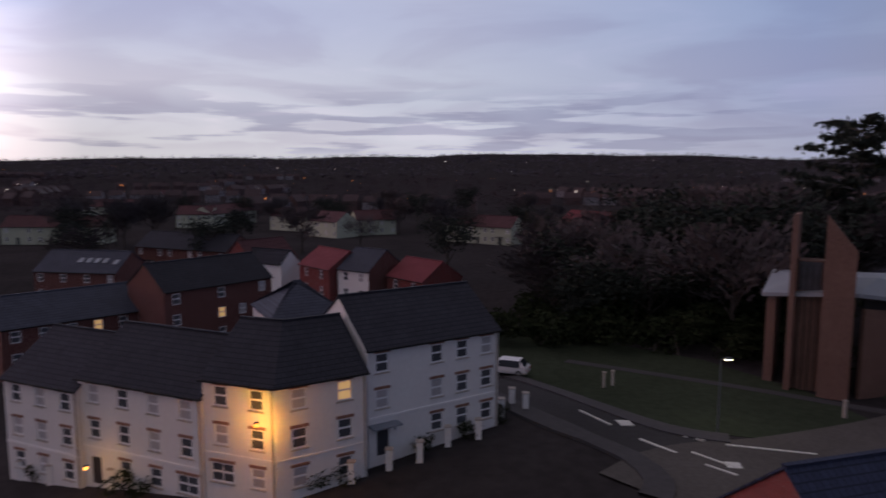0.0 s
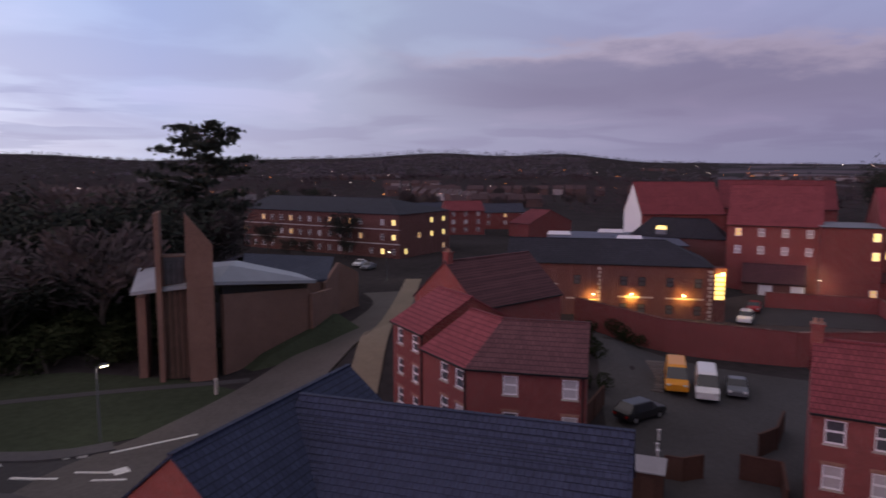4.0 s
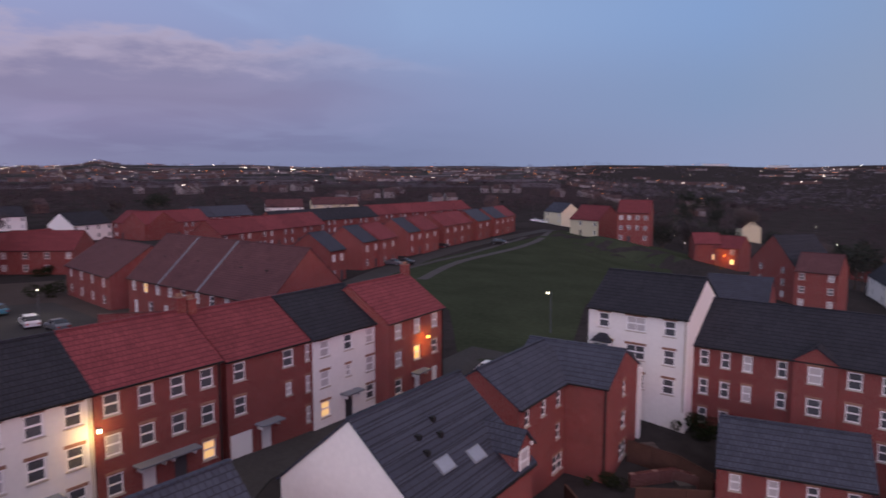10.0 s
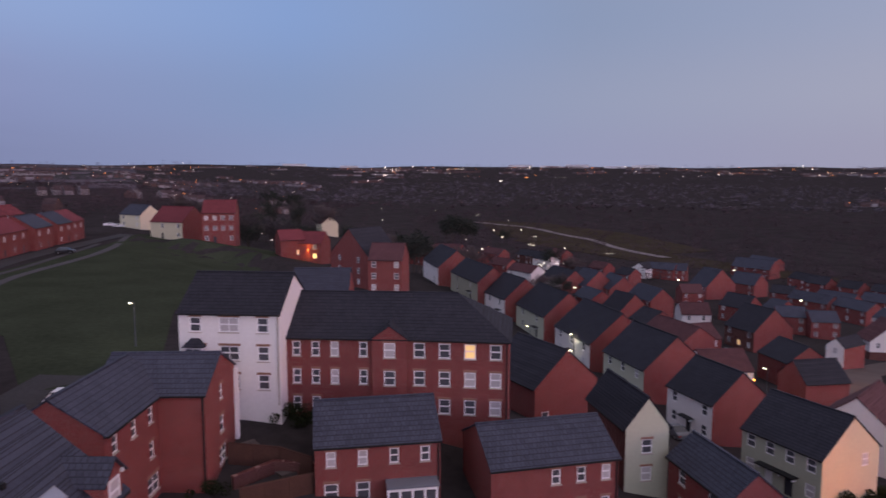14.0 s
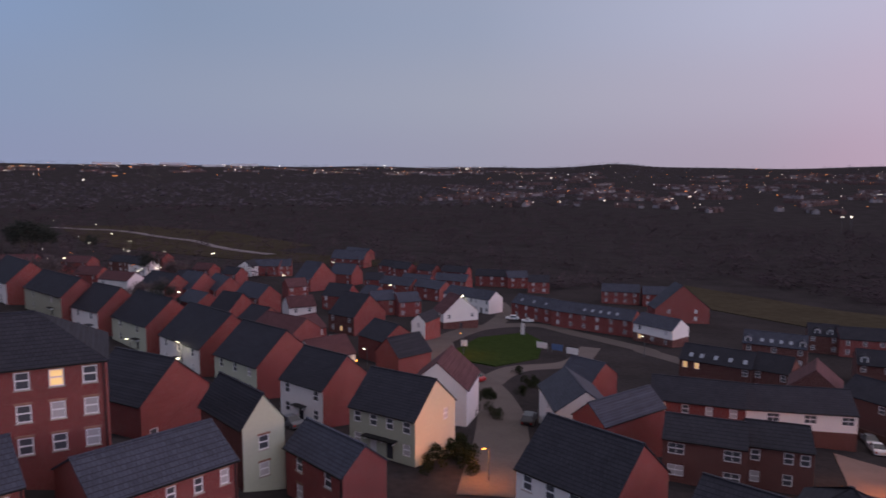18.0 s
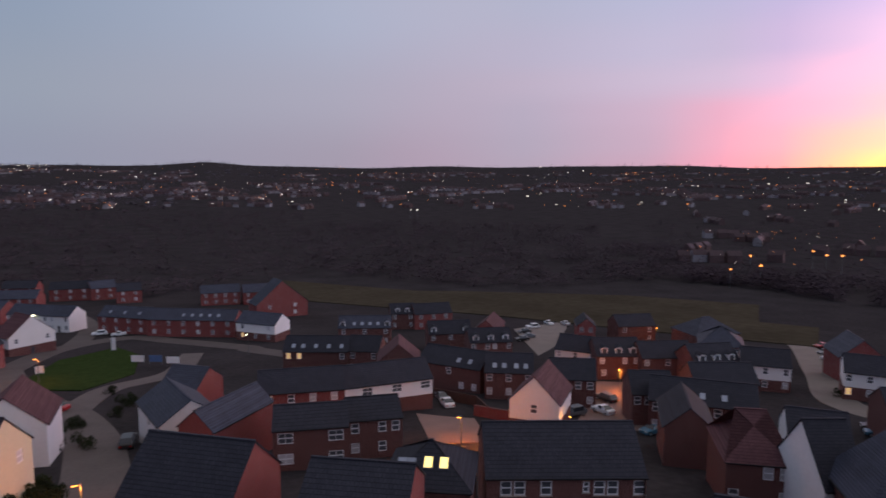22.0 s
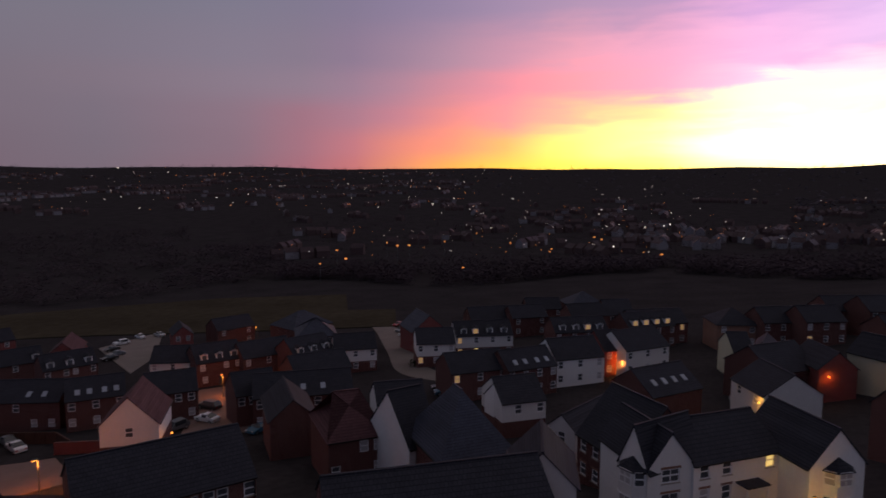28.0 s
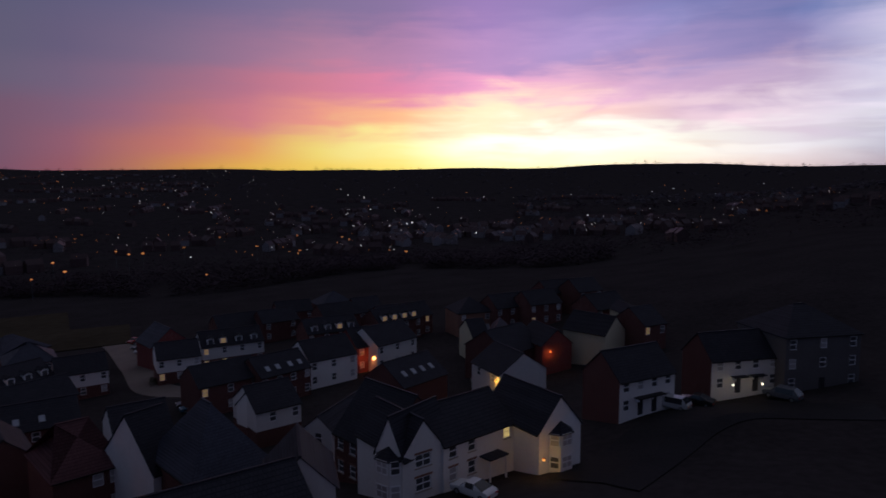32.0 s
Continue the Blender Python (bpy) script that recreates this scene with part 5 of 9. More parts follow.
house('dark brick estate house with dark slate roof', -114.71, -12.40, 120.0, 10.95, 8.00, -18.29, 2, wall=BRICK_D, roof=SLATE, front='l.w.w/w.w.c', rise=2.64)
house('white rendered estate house with dark slate roof', -93.52, -3.85, 117.0, 6.79, 8.00, -16.14, 2, wall=WHITE, roof=SLATE, front='.w.w/....', rise=2.64, lower=BRICK_D)
house('white rendered estate house with dark slate roof', -94.69, -8.27, 35.9, 5.34, 7.00, -16.38, 2, wall=WHITE, roof=SLATE, front='', ridge='across', lower=BRICK_D)
house('white rendered estate house with dark slate roof', -69.13, -13.41, 134.0, 4.19, 9.00, -13.19, 2, wall=WHITE, roof=SLATE, front='', rise=5)
house('house with tall pyramid slate roof', -64.58, -7.20, 122.3, 8.10, 10.00, -12.10, 2, wall=BRICK_D, roof=SLATE_B, front='', ridge='across', hip='fb', rise=5.5)
house('dark brick estate house with brown tiled roof', -71.49, -21.83, 122.0, 6.66, 10.00, -14.03, 2, wall=BRICK_D, roof=TILE_B, front='..cc/w..w', hip='lr', rise=4)
house('white rendered estate house with dark slate roof', -84.97, -19.43, 113.3, 6.71, 9.00, -15.68, 2, wall=WHITE, roof=SLATE, front='.w.w/....', rise=2.97, lower=BRICK_D)
house('white rendered estate house with dark slate roof', -78.51, 1.21, 57.3, 3.77, 14.00, -14.05, 2, wall=WHITE, roof=SLATE, front='w/w', ridge='across')
house('dark brick estate house with dark slate roof', -69.33, 5.23, 32.3, 8.74, 9.00, -12.29, 2, wall=BRICK_D, roof=SLATE, front='wwww/wwww', rise=5)
house('dark brick estate house with dark slate roof', -42.33, -6.57, 114.7, 16.15, 9.00, -8.20, 2, wall=BRICK_D, roof=SLATE, front='', rise=2.97)
house('dark brick estate house with dark slate roof', -96.08, -37.82, 113.4, 15.17, 8.00, -17.95, 2, wall=BRICK_D, roof=SLATE, front='w.w.w.w/c.w.l.l', sky=((.3,.3,0),(.5,.3,0),(.7,.3,0)), rise=2.64)
house('dark brick estate house with dark slate roof', -102.02, 18.55, 127.2, 10.27, 9.00, -16.28, 2, wall=BRICK_D, roof=SLATE, front='', sky=((.2,.4,0),(.4,.4,0),(.6,.4,0),(.8,.4,0)), rise=2.97)
house('white house lit orange above a parked van', -104.90, 29.06, 15.3, 9.06, 9.00, -15.82, 2, wall=WHITE, roof=SLATE, front='ww/..', rise=2.97)
house('brick gable house lit orange by a lamp', -112.58, 44.61, 99.4, 6.16, 9.00, -14.52, 2, wall=BRICK, roof=SLATE, front='', ridge='across')
house('cream rendered estate house with dark slate roof', -111.58, 55.46, 123.5, 6.87, 9.00, -12.68, 2, wall=CREAM, roof=SLATE, front='', ridge='across')
house('cream rendered estate house with dark slate roof', -118.95, 63.75, 88.9, 3.39, 9.00, -11.44, 2, wall=CREAM, roof=SLATE, front='', ridge='across')
house('dark brick estate house with dark slate roof', -109.95, 62.50, 106.2, 5.38, 8.00, -11.14, 2, wall=BRICK_D, roof=SLATE, front='l.w/...', rise=2.64)
house('white rendered estate house with dark slate roof', -129.43, 38.06, 68.7, 2.70, 9.00, -15.86, 2, wall=WHITE, roof=SLATE, front='', ridge='across')
house('cream rendered estate house with dark slate roof', -128.38, 34.61, 96.0, 3.68, 8.00, -16.21, 2, wall=CREAM, roof=SLATE, front='', rise=2.64)
house('buff brick estate house with dark slate roof', -152.65, 39.83, 97.0, 9.03, 9.00, -16.44, 2, wall=BRICK_B, roof=SLATE, front='w.w/w.w', hip='lr', rise=2.97)
house('dark brick estate house with dark slate roof', -160.20, 24.67, 110.8, 14.04, 8.00, -18.38, 2, wall=BRICK_D, roof=SLATE, front='l.l.l/w.w.w', rise=2.64)
house('dark brick estate house with dark slate roof', -113.53, 38.75, 121.7, 10.21, 10.00, -15.33, 2, wall=BRICK_D, roof=SLATE, front='', rise=3.3)
house('red brick terraced house across the green with blue slate roof', 119.12, -61.27, -62.8, 5.41, 10.00, 0.00, 2, wall=BRICK, roof=SLATE_B, front='cc/wd', storey=3.1, rise=3.3)
house('red brick terraced house across the green with blue slate roof', 131.22, -75.97, -58.9, 8.10, 10.00, 0.00, 2, wall=BRICK, roof=SLATE_B, front='cc/wd', storey=3.1, rise=3.3)
house('red brick terraced house across the green with red tiled roof', 135.02, -82.87, -55.2, 10.06, 10.00, 0.00, 2, wall=BRICK, roof=TILE_R, front='cc/wd', storey=3.1, rise=3.3)
house('red brick terraced house across the green with blue slate roof', 147.06, -98.64, -60.8, 8.88, 10.00, 0.00, 2, wall=BRICK, roof=SLATE_B, front='cc/wd', storey=3.1, rise=3.3)
house('red brick terraced house across the green with red tiled roof', 150.82, -106.20, -56.7, 11.29, 10.00, 0.00, 2, wall=BRICK, roof=TILE_R, front='cc/wd', storey=3.1, rise=3.3)
house('red brick terraced house across the green with red tiled roof', 159.34, -119.58, -60.7, 10.95, 10.00, 0.00, 2, wall=BRICK, roof=TILE_R, front='cc/wd', storey=3.1, rise=3.3)
house('red brick terraced house across the green with red tiled roof', 165.05, -129.33, -58.7, 11.66, 10.00, 0.00, 2, wall=BRICK, roof=TILE_R, front='cc/wd', storey=3.1, rise=3.3)
house('red brick terraced house across the green with blue slate roof', 170.73, -141.57, -59.6, 13.01, 10.00, 0.00, 2, wall=BRICK, roof=SLATE_B, front='cc/wd', storey=3.1, rise=3.3)
house('red brick terraced house across the green with blue slate roof', 178.40, -155.19, -61.6, 11.24, 10.00, 0.00, 2, wall=BRICK, roof=SLATE_B, front='cc/wd', storey=3.1, rise=3.3)
house('red brick terraced house across the green with red tiled roof', 184.11, -165.10, -58.6, 11.65, 10.00, 0.00, 2, wall=BRICK, roof=TILE_R, front='cc/wd', storey=3.1, rise=3.3)
house('red brick terraced house with red tiled roof', 178.28, -60.80, -62.3, 9.15, 11.00, 0.00, 2, wall=BRICK, roof=TILE_R, front='w.w/wdw', rise=3.63, hood=(.5,))
house('red brick terraced house with red tiled roof', 182.53, -68.90, -62.3, 9.15, 11.00, 0.00, 2, wall=BRICK, roof=TILE_R, front='w.w/wdw', rise=3.63, hood=(.5,))
house('red brick terraced house with red tiled roof', 186.78, -77.00, -62.3, 9.15, 11.00, 0.00, 2, wall=BRICK, roof=TILE_R, front='w.w/wdw', rise=3.63)
house('red brick terraced house with red tiled roof', 191.03, -85.10, -62.3, 9.15, 11.00, 0.00, 2, wall=BRICK, roof=TILE_R, front='w.w/wdw', rise=3.63)
house('red brick terraced house with red tiled roof', 195.28, -93.20, -62.3, 9.15, 11.00, 0.00, 2, wall=BRICK, roof=TILE_R, front='w.w/wdw', rise=3.63)
house('red brick terraced house with red tiled roof', 230.47, -138.60, -71.7, 8.52, 11.00, 0.00, 2, wall=BRICK, roof=TILE_R, front='w.w/wdw', rise=3.63)
house('red brick terraced house with red tiled roof', 233.15, -146.69, -71.7, 8.52, 11.00, 0.00, 2, wall=BRICK, roof=TILE_R, front='w.w/wdw', rise=3.63)
house('red brick terraced house with red tiled roof', 235.82, -154.79, -71.7, 8.52, 11.00, 0.00, 2, wall=BRICK, roof=TILE_R, front='w.w/wdw', rise=3.63)
house('red brick terraced house with red tiled roof', 238.49, -162.88, -71.7, 8.52, 11.00, 0.00, 2, wall=BRICK, roof=TILE_R, front='w.w/wdw', rise=3.63)
house('red brick terraced house with red tiled roof', 241.16, -170.97, -71.7, 8.52, 11.00, 0.00, 2, wall=BRICK, roof=TILE_R, front='w.w/wdw', rise=3.63)
house('red brick terraced house with red tiled roof', 243.84, -179.07, -71.7, 8.52, 11.00, 0.00, 2, wall=BRICK, roof=TILE_R, front='w.w/wdw', rise=3.63)
house('red brick terraced house with red tiled roof', 246.51, -187.16, -71.7, 8.52, 11.00, 0.00, 2, wall=BRICK, roof=TILE_R, front='w.w/wdw', rise=3.63)
house('red brick terraced house with red tiled roof', 249.18, -195.25, -71.7, 8.52, 11.00, 0.00, 2, wall=BRICK, roof=TILE_R, front='w.w/wdw', rise=3.63)
house('red brick terraced house with dark slate roof', 208.99, -89.02, -72.5, 8.17, 11.00, 0.00, 2, wall=BRICK, roof=SLATE, front='w.w/wdw', rise=3.63)
house('red brick terraced house with dark slate roof', 211.44, -96.81, -72.5, 8.17, 11.00, 0.00, 2, wall=BRICK, roof=SLATE, front='w.w/wdw', rise=3.63)
house('red brick terraced house with dark slate roof', 213.90, -104.61, -72.5, 8.17, 11.00, 0.00, 2, wall=BRICK, roof=SLATE, front='w.w/wdw', rise=3.63)
house('red brick terraced house with dark slate roof', 216.35, -112.41, -72.5, 8.17, 11.00, 0.00, 2, wall=BRICK, roof=SLATE, front='w.w/wdw', rise=3.63)
house('red brick terraced house with dark slate roof', 218.81, -120.21, -72.5, 8.17, 11.00, 0.00, 2, wall=BRICK, roof=SLATE, front='w.w/wdw', rise=3.63)
house('red brick terraced house with dark slate roof', 221.27, -128.00, -72.5, 8.17, 11.00, 0.00, 2, wall=BRICK, roof=SLATE, front='w.w/wdw', rise=3.63)
house('red brick terraced house with red tiled roof', 229.28, -53.18, -66.2, 8.57, 11.00, 0.00, 2, wall=BRICK, roof=TILE_R, front='w.w/wdw', rise=3.63)
house('red brick terraced house with red tiled roof', 232.73, -61.02, -66.2, 8.57, 11.00, 0.00, 2, wall=BRICK, roof=TILE_R, front='w.w/wdw', rise=3.63)
house('red brick terraced house with red tiled roof', 236.19, -68.86, -66.2, 8.57, 11.00, 0.00, 2, wall=BRICK, roof=TILE_R, front='w.w/wdw', rise=3.63)
house('red brick terraced house with blue slate roof', 253.90, -76.79, -73.2, 8.43, 11.00, 0.00, 2, wall=BRICK, roof=SLATE_B, front='w.w/wdw', rise=3.63)
house('red brick terraced house with blue slate roof', 256.33, -84.86, -73.2, 8.43, 11.00, 0.00, 2, wall=BRICK, roof=SLATE_B, front='w.w/wdw', rise=3.63)
house('red brick terraced house with blue slate roof', 258.77, -92.93, -73.2, 8.43, 11.00, 0.00, 2, wall=BRICK, roof=SLATE_B, front='w.w/wdw', rise=3.63)
house('white rendered estate house with dark slate roof', 238.86, -36.29, -57.7, 14.60, 11.00, 0.00, 2, wall=WHITE, roof=SLATE, front='w.w.w.w/w.w.w.w', rise=3.63)
house('white rendered estate house with dark slate roof', 295.51, -14.70, -79.7, 16.11, 11.00, 0.00, 2, wall=WHITE, roof=SLATE, front='w.w.w.w/w.w.w.w', rise=3.63)
house('white rendered terraced house with brown tiled roof', 312.23, -127.24, -110.1, 8.92, 11.00, 0.00, 2, wall=WHITE, roof=TILE_B, front='w.w/wdw', rise=3.63)
house('white rendered terraced house with brown tiled roof', 309.16, -135.61, -110.1, 8.92, 11.00, 0.00, 2, wall=WHITE, roof=TILE_B, front='w.w/wdw', rise=3.63)
house('cream rendered terraced house with brown tiled roof', 328.41, -158.76, -109.9, 8.21, 11.00, 0.00, 2, wall=CREAM, roof=TILE_B, front='w.w/wdw', rise=3.63)
house('cream rendered terraced house with brown tiled roof', 325.62, -166.48, -109.9, 8.21, 11.00, 0.00, 2, wall=CREAM, roof=TILE_B, front='w.w/wdw', rise=3.63)
house('cream rendered terraced house with brown tiled roof', 322.83, -174.20, -109.9, 8.21, 11.00, 0.00, 2, wall=CREAM, roof=TILE_B, front='w.w/wdw', rise=3.63)
house('red brick terraced house with red tiled roof', 238.74, -44.75, -153.8, 8.67, 11.00, 0.00, 2, wall=BRICK, roof=TILE_R, front='w.w/wdw', rise=3.63)
house('red brick terraced house with red tiled roof', 230.96, -48.58, -153.8, 8.67, 11.00, 0.00, 2, wall=BRICK, roof=TILE_R, front='w.w/wdw', rise=3.63)
house('red brick estate house with red tiled roof', 162.07, -13.66, -121.7, 15.18, 11.00, 0.00, 2, wall=BRICK, roof=TILE_R, front='w.w.w.w/w.w.w.w', rise=3.63)
house('red brick three-storey house with red tiled roof facing the green', 130.62, -166.86, -149.9, 9.54, 10.00, 0.50, 3, wall=BRICK, roof=TILE_R, front='wwww/wwww/wd.w', storey=3.04, rise=3.6)
house('cream rendered house with red tiled roof and brick gable', 154.31, -171.35, 177.4, 13.02, 11.00, 0.50, 2, wall=CREAM, side=BRICK, roof=TILE_R, front='.w.w/.d.w', storey=2.79, rise=4.6)
house('cream rendered house with dark slate roof beside the green', 199.99, -203.07, 166.8, 13.22, 9.00, 0.50, 2, wall=CREAM, roof=SLATE_B, front='w.w/w.w', storey=2.61, rise=3.6)
house('red brick estate house with red tiled roof', 106.16, -168.25, -134.9, 6.89, 8.00, -3.00, 2, wall=BRICK, roof=TILE_R, front='../.l', rise=2.64)
house('cream rendered estate house with brown tiled roof', 135.44, -242.84, -134.7, 6.78, 8.00, -4.00, 2, wall=CREAM, roof=TILE_B, front='', ridge='across')
# far white terraces walled in SAGE, which puts the haze's dimming into their colour
house('pale rendered terraced house with brown tiled roof', -161.56, 304.27, 1.8, 7.99, 9.00, -1.00, 2, wall=SAGE, roof=TILE_B, front='w.w/wdw', rise=2.97)
house('pale rendered terraced house with brown tiled roof', -153.57, 304.53, 1.8, 7.99, 9.00, -1.00, 2, wall=SAGE, roof=TILE_B, front='w.w/wdw', rise=2.97)
house('pale rendered terraced house with brown tiled roof', -145.58, 304.78, 1.8, 7.99, 9.00, -1.00, 2, wall=SAGE, roof=TILE_B, front='w.w/wdw', rise=2.97)
house('pale rendered terraced house with brown tiled roof', -137.59, 305.04, 1.8, 7.99, 9.00, -1.00, 2, wall=SAGE, roof=TILE_B, front='w.w/wdw', rise=2.97)
house('pale rendered estate house with brown tiled roof', -93.29, 251.91, 1.5, 13.00, 9.00, -1.00, 2, wall=SAGE, roof=TILE_B, front='w.w.w.w/w.w.w.w', rise=2.97)
house('pale rendered terraced house with brown tiled roof', -85.35, 255.70, 74.2, 7.48, 9.00, -1.00, 2, wall=SAGE, roof=TILE_B, front='w.w/wdw', rise=2.97)
house('pale rendered terraced house with brown tiled roof', -83.32, 262.89, 74.2, 7.48, 9.00, -1.00, 2, wall=SAGE, roof=TILE_B, front='w.w/wdw', rise=2.97)
house('pale rendered terraced house with brown tiled roof', -81.29, 270.09, 74.2, 7.48, 9.00, -1.00, 2, wall=SAGE, roof=TILE_B, front='w.w/wdw', rise=2.97)
house('pale rendered terraced house with brown tiled roof', -79.26, 277.29, 74.2, 7.48, 9.00, -1.00, 2, wall=SAGE, roof=TILE_B, front='w.w/wdw', rise=2.97)
house('pale rendered estate house with brown tiled roof', -39.63, 219.83, -40.9, 14.47, 9.00, -1.00, 2, wall=SAGE, roof=TILE_B, front='w.w.w.w/w.w.w.w', rise=2.97)
house('pale rendered estate house with brown tiled roof', -22.48, 227.70, 23.8, 13.64, 9.00, -1.00, 2, wall=SAGE, roof=TILE_B, front='w.w.w.w/w.w.w.w', rise=2.97)
house('pale rendered estate house with brown tiled roof', -56.04, 242.18, -30.3, 16.86, 9.00, -1.00, 2, wall=SAGE, roof=TILE_B, front='w.w.w.w/w.w.w.w', rise=2.97)
house('pale rendered terraced house with brown tiled roof', 4.21, 204.94, -32.0, 7.40, 9.00, -1.00, 2, wall=SAGE, roof=TILE_B, front='w.w/wdw', rise=2.97)
house('pale rendered terraced house with brown tiled roof', 10.49, 201.02, -32.0, 7.40, 9.00, -1.00, 2, wall=SAGE, roof=TILE_B, front='w.w/wdw', rise=2.97)
house('pale rendered terraced house with brown tiled roof', 16.77, 197.10, -32.0, 7.40, 9.00, -1.00, 2, wall=SAGE, roof=TILE_B, front='w.w/wdw', rise=2.97, hood=(.5,))
house('dark brick terraced house with dark slate roof', -63.73, 145.47, -23.3, 8.37, 9.00, -1.00, 2, wall=BRICK_D, roof=SLATE, front='w.w/wdw', rise=2.97, hood=(.5,))
house('dark brick terraced house with dark slate roof', -56.04, 142.16, -23.3, 8.37, 9.00, -1.00, 2, wall=BRICK_D, roof=SLATE, front='w.w/wdw', rise=2.97, hood=(.5,))
house('dark brick terraced house with dark slate roof', -48.35, 138.84, -23.3, 8.37, 9.00, -1.00, 2, wall=BRICK_D, roof=SLATE, front='w.w/wdw', rise=2.97, hood=(.5,))
house('dark brick estate house with blue slate roof', -60.50, 109.37, -8.9, 14.88, 9.00, -1.00, 2, wall=BRICK_D, roof=SLATE_B, sky=((.48,.5,0),(.58,.5,0),(.68,.5,0),(.78,.5,0),(.92,.45,0)), front='w.w.w.w/w.w.w.w', rise=2.97)
house('pale rendered terraced house with brown tiled roof', -124.41, 196.07, 1.2, 9.80, 9.00, -1.00, 2, wall=SAGE, roof=TILE_B, front='w.w/wdw', rise=2.97)
house('pale rendered terraced house with brown tiled roof', -114.61, 196.27, 1.2, 9.80, 9.00, -1.00, 2, wall=SAGE, roof=TILE_B, front='w.w/wdw', rise=2.97)
house('pale rendered terraced house with brown tiled roof', -104.82, 196.47, 1.2, 9.80, 9.00, -1.00, 2, wall=SAGE, roof=TILE_B, front='w.w/wdw', rise=2.97)
house('pale rendered terraced house with brown tiled roof', -189.31, 448.55, 2.7, 8.67, 9.00, -1.00, 2, wall=SAGE, roof=TILE_B, front='w.w/wdw', rise=2.97)
house('pale rendered terraced house with brown tiled roof', -180.65, 448.96, 2.7, 8.67, 9.00, -1.00, 2, wall=SAGE, roof=TILE_B, front='w.w/wdw', rise=2.97)
house('red brick terraced house with red tiled roof', 38.30, 204.90, -57.5, 8.11, 10.00, 0.00, 2, wall=BRICK, roof=TILE_R, front='w.w/wdw', rise=3.3)
house('red brick terraced house with red tiled roof', 42.66, 198.06, -57.5, 8.11, 10.00, 0.00, 2, wall=BRICK, roof=TILE_R, front='w.w/wdw', rise=3.3)
house('red brick terraced house with red tiled roof', 47.02, 191.23, -57.5, 8.11, 10.00, 0.00, 2, wall=BRICK, roof=TILE_R, front='w.w/wdw', rise=3.3, hood=(.5,))
house('brick house with pale gable', -36.94, 120.50, -38.4, 9.41, 10.00, -1.00, 2, wall=BRICK, roof=TILE_B, front='', ridge='across')
house('brick three-storey residential home with many lit windows', 112.91, 134.28, -82.2, 53.02, 23.09, 0.30, 3, wall=BRICK_D, roof=SLATE, storey=3.5, front='c.lwwlwcwlwlw.cy/l.wwclwwcwcwl.wy/wwww.wwwwwcw.wyw', right='..yy/.lyy/y..l', course=(3.3,6.8), hip='r', rise=3.2)
house('red brick estate house with red tiled roof', 177.60, 134.59, -37.2, 12.78, 9.00, 0.30, 3, wall=BRICK, roof=TILE_R, front='www/www/www', rise=2.97)
house('red brick terraced house with blue slate roof', 182.94, 163.87, -18.6, 10.53, 9.00, 1.00, 2, wall=BRICK, roof=SLATE_B, front='w.w/wdw', rise=2.97)
house('red brick terraced house with blue slate roof', 192.92, 160.52, -18.6, 10.53, 9.00, 1.00, 2, wall=BRICK, roof=SLATE_B, front='w.w/wdw', rise=2.97)
house('red brick estate house with blue slate roof', 204.78, 137.15, -37.3, 15.92, 9.00, 1.00, 2, wall=BRICK, roof=SLATE_B, front='w.l.w/w.w.w', rise=2.97)
house('red brick estate house with red tiled roof', 202.31, 116.84, -10.3, 22.34, 9.00, -1.60, 2, wall=BRICK, roof=TILE_R, front='', ridge='across', rise=4.2)
house('red brick terraced house with brown tiled roof', 122.22, -295.44, 159.9, 9.29, 8.00, -21.30, 2, wall=BRICK, roof=TILE_B, front='w.w/wdw', rise=2.64)
house('red brick terraced house with brown tiled roof', 113.50, -292.24, 159.9, 9.29, 8.00, -21.30, 2, wall=BRICK, roof=TILE_B, front='w.w/wdw', rise=2.64)
house('red brick estate house with brown tiled roof', 123.70, -351.62, 178.0, 16.87, 8.00, -25.30, 2, wall=BRICK, roof=TILE_B, front='w.w/wdw', rise=2.64)
house('red brick estate house with brown tiled roof', 99.41, -355.79, 151.2, 14.86, 8.00, -27.10, 2, wall=BRICK, roof=TILE_B, front='w.w/wdw', rise=2.64)
house('red brick estate house with brown tiled roof', 77.62, -290.68, 153.9, 11.13, 8.00, -24.25, 2, wall=BRICK, roof=TILE_B, front='w.w/wdw', rise=2.64)
house('white rendered estate house with brown tiled roof', 63.03, -270.98, 145.3, 14.67, 8.00, -23.87, 2, wall=WHITE, roof=TILE_B, front='w.w/wdw', rise=2.64)
house('red brick estate house with brown tiled roof', 47.32, -297.97, 173.1, 8.61, 8.00, -26.76, 2, wall=BRICK, roof=TILE_B, front='w.w/wdw', rise=2.64)
house('red brick estate house with blue slate roof', 35.70, -247.61, 132.1, 10.08, 12.43, -24.16, 2, wall=BRICK, roof=SLATE_B, front='w.w/wdw', side=BRICK)
house('red brick estate house with blue slate roof', 9.69, -355.08, 159.3, 13.61, 8.00, -31.42, 2, wall=BRICK, roof=SLATE_B, front='w.w/wdw', rise=2.64)
house('dark brick terraced house with dark slate roof', 83.85, -368.29, 144.9, 9.98, 8.00, -28.73, 2, wall=BRICK_D, roof=SLATE, front='w.w/wdw', rise=2.64)
house('dark brick terraced house with dark slate roof', 75.68, -362.56, 144.9, 9.98, 8.00, -28.73, 2, wall=BRICK_D, roof=SLATE, front='w.w/wdw', rise=2.64)
house('dark brick estate house with dark slate roof', -151.65, 48.71, 105.7, 8.95, 8.00, -15.34, 2, wall=BRICK_D, roof=SLATE, front='w.w.w/w.w.w', rise=2.64)
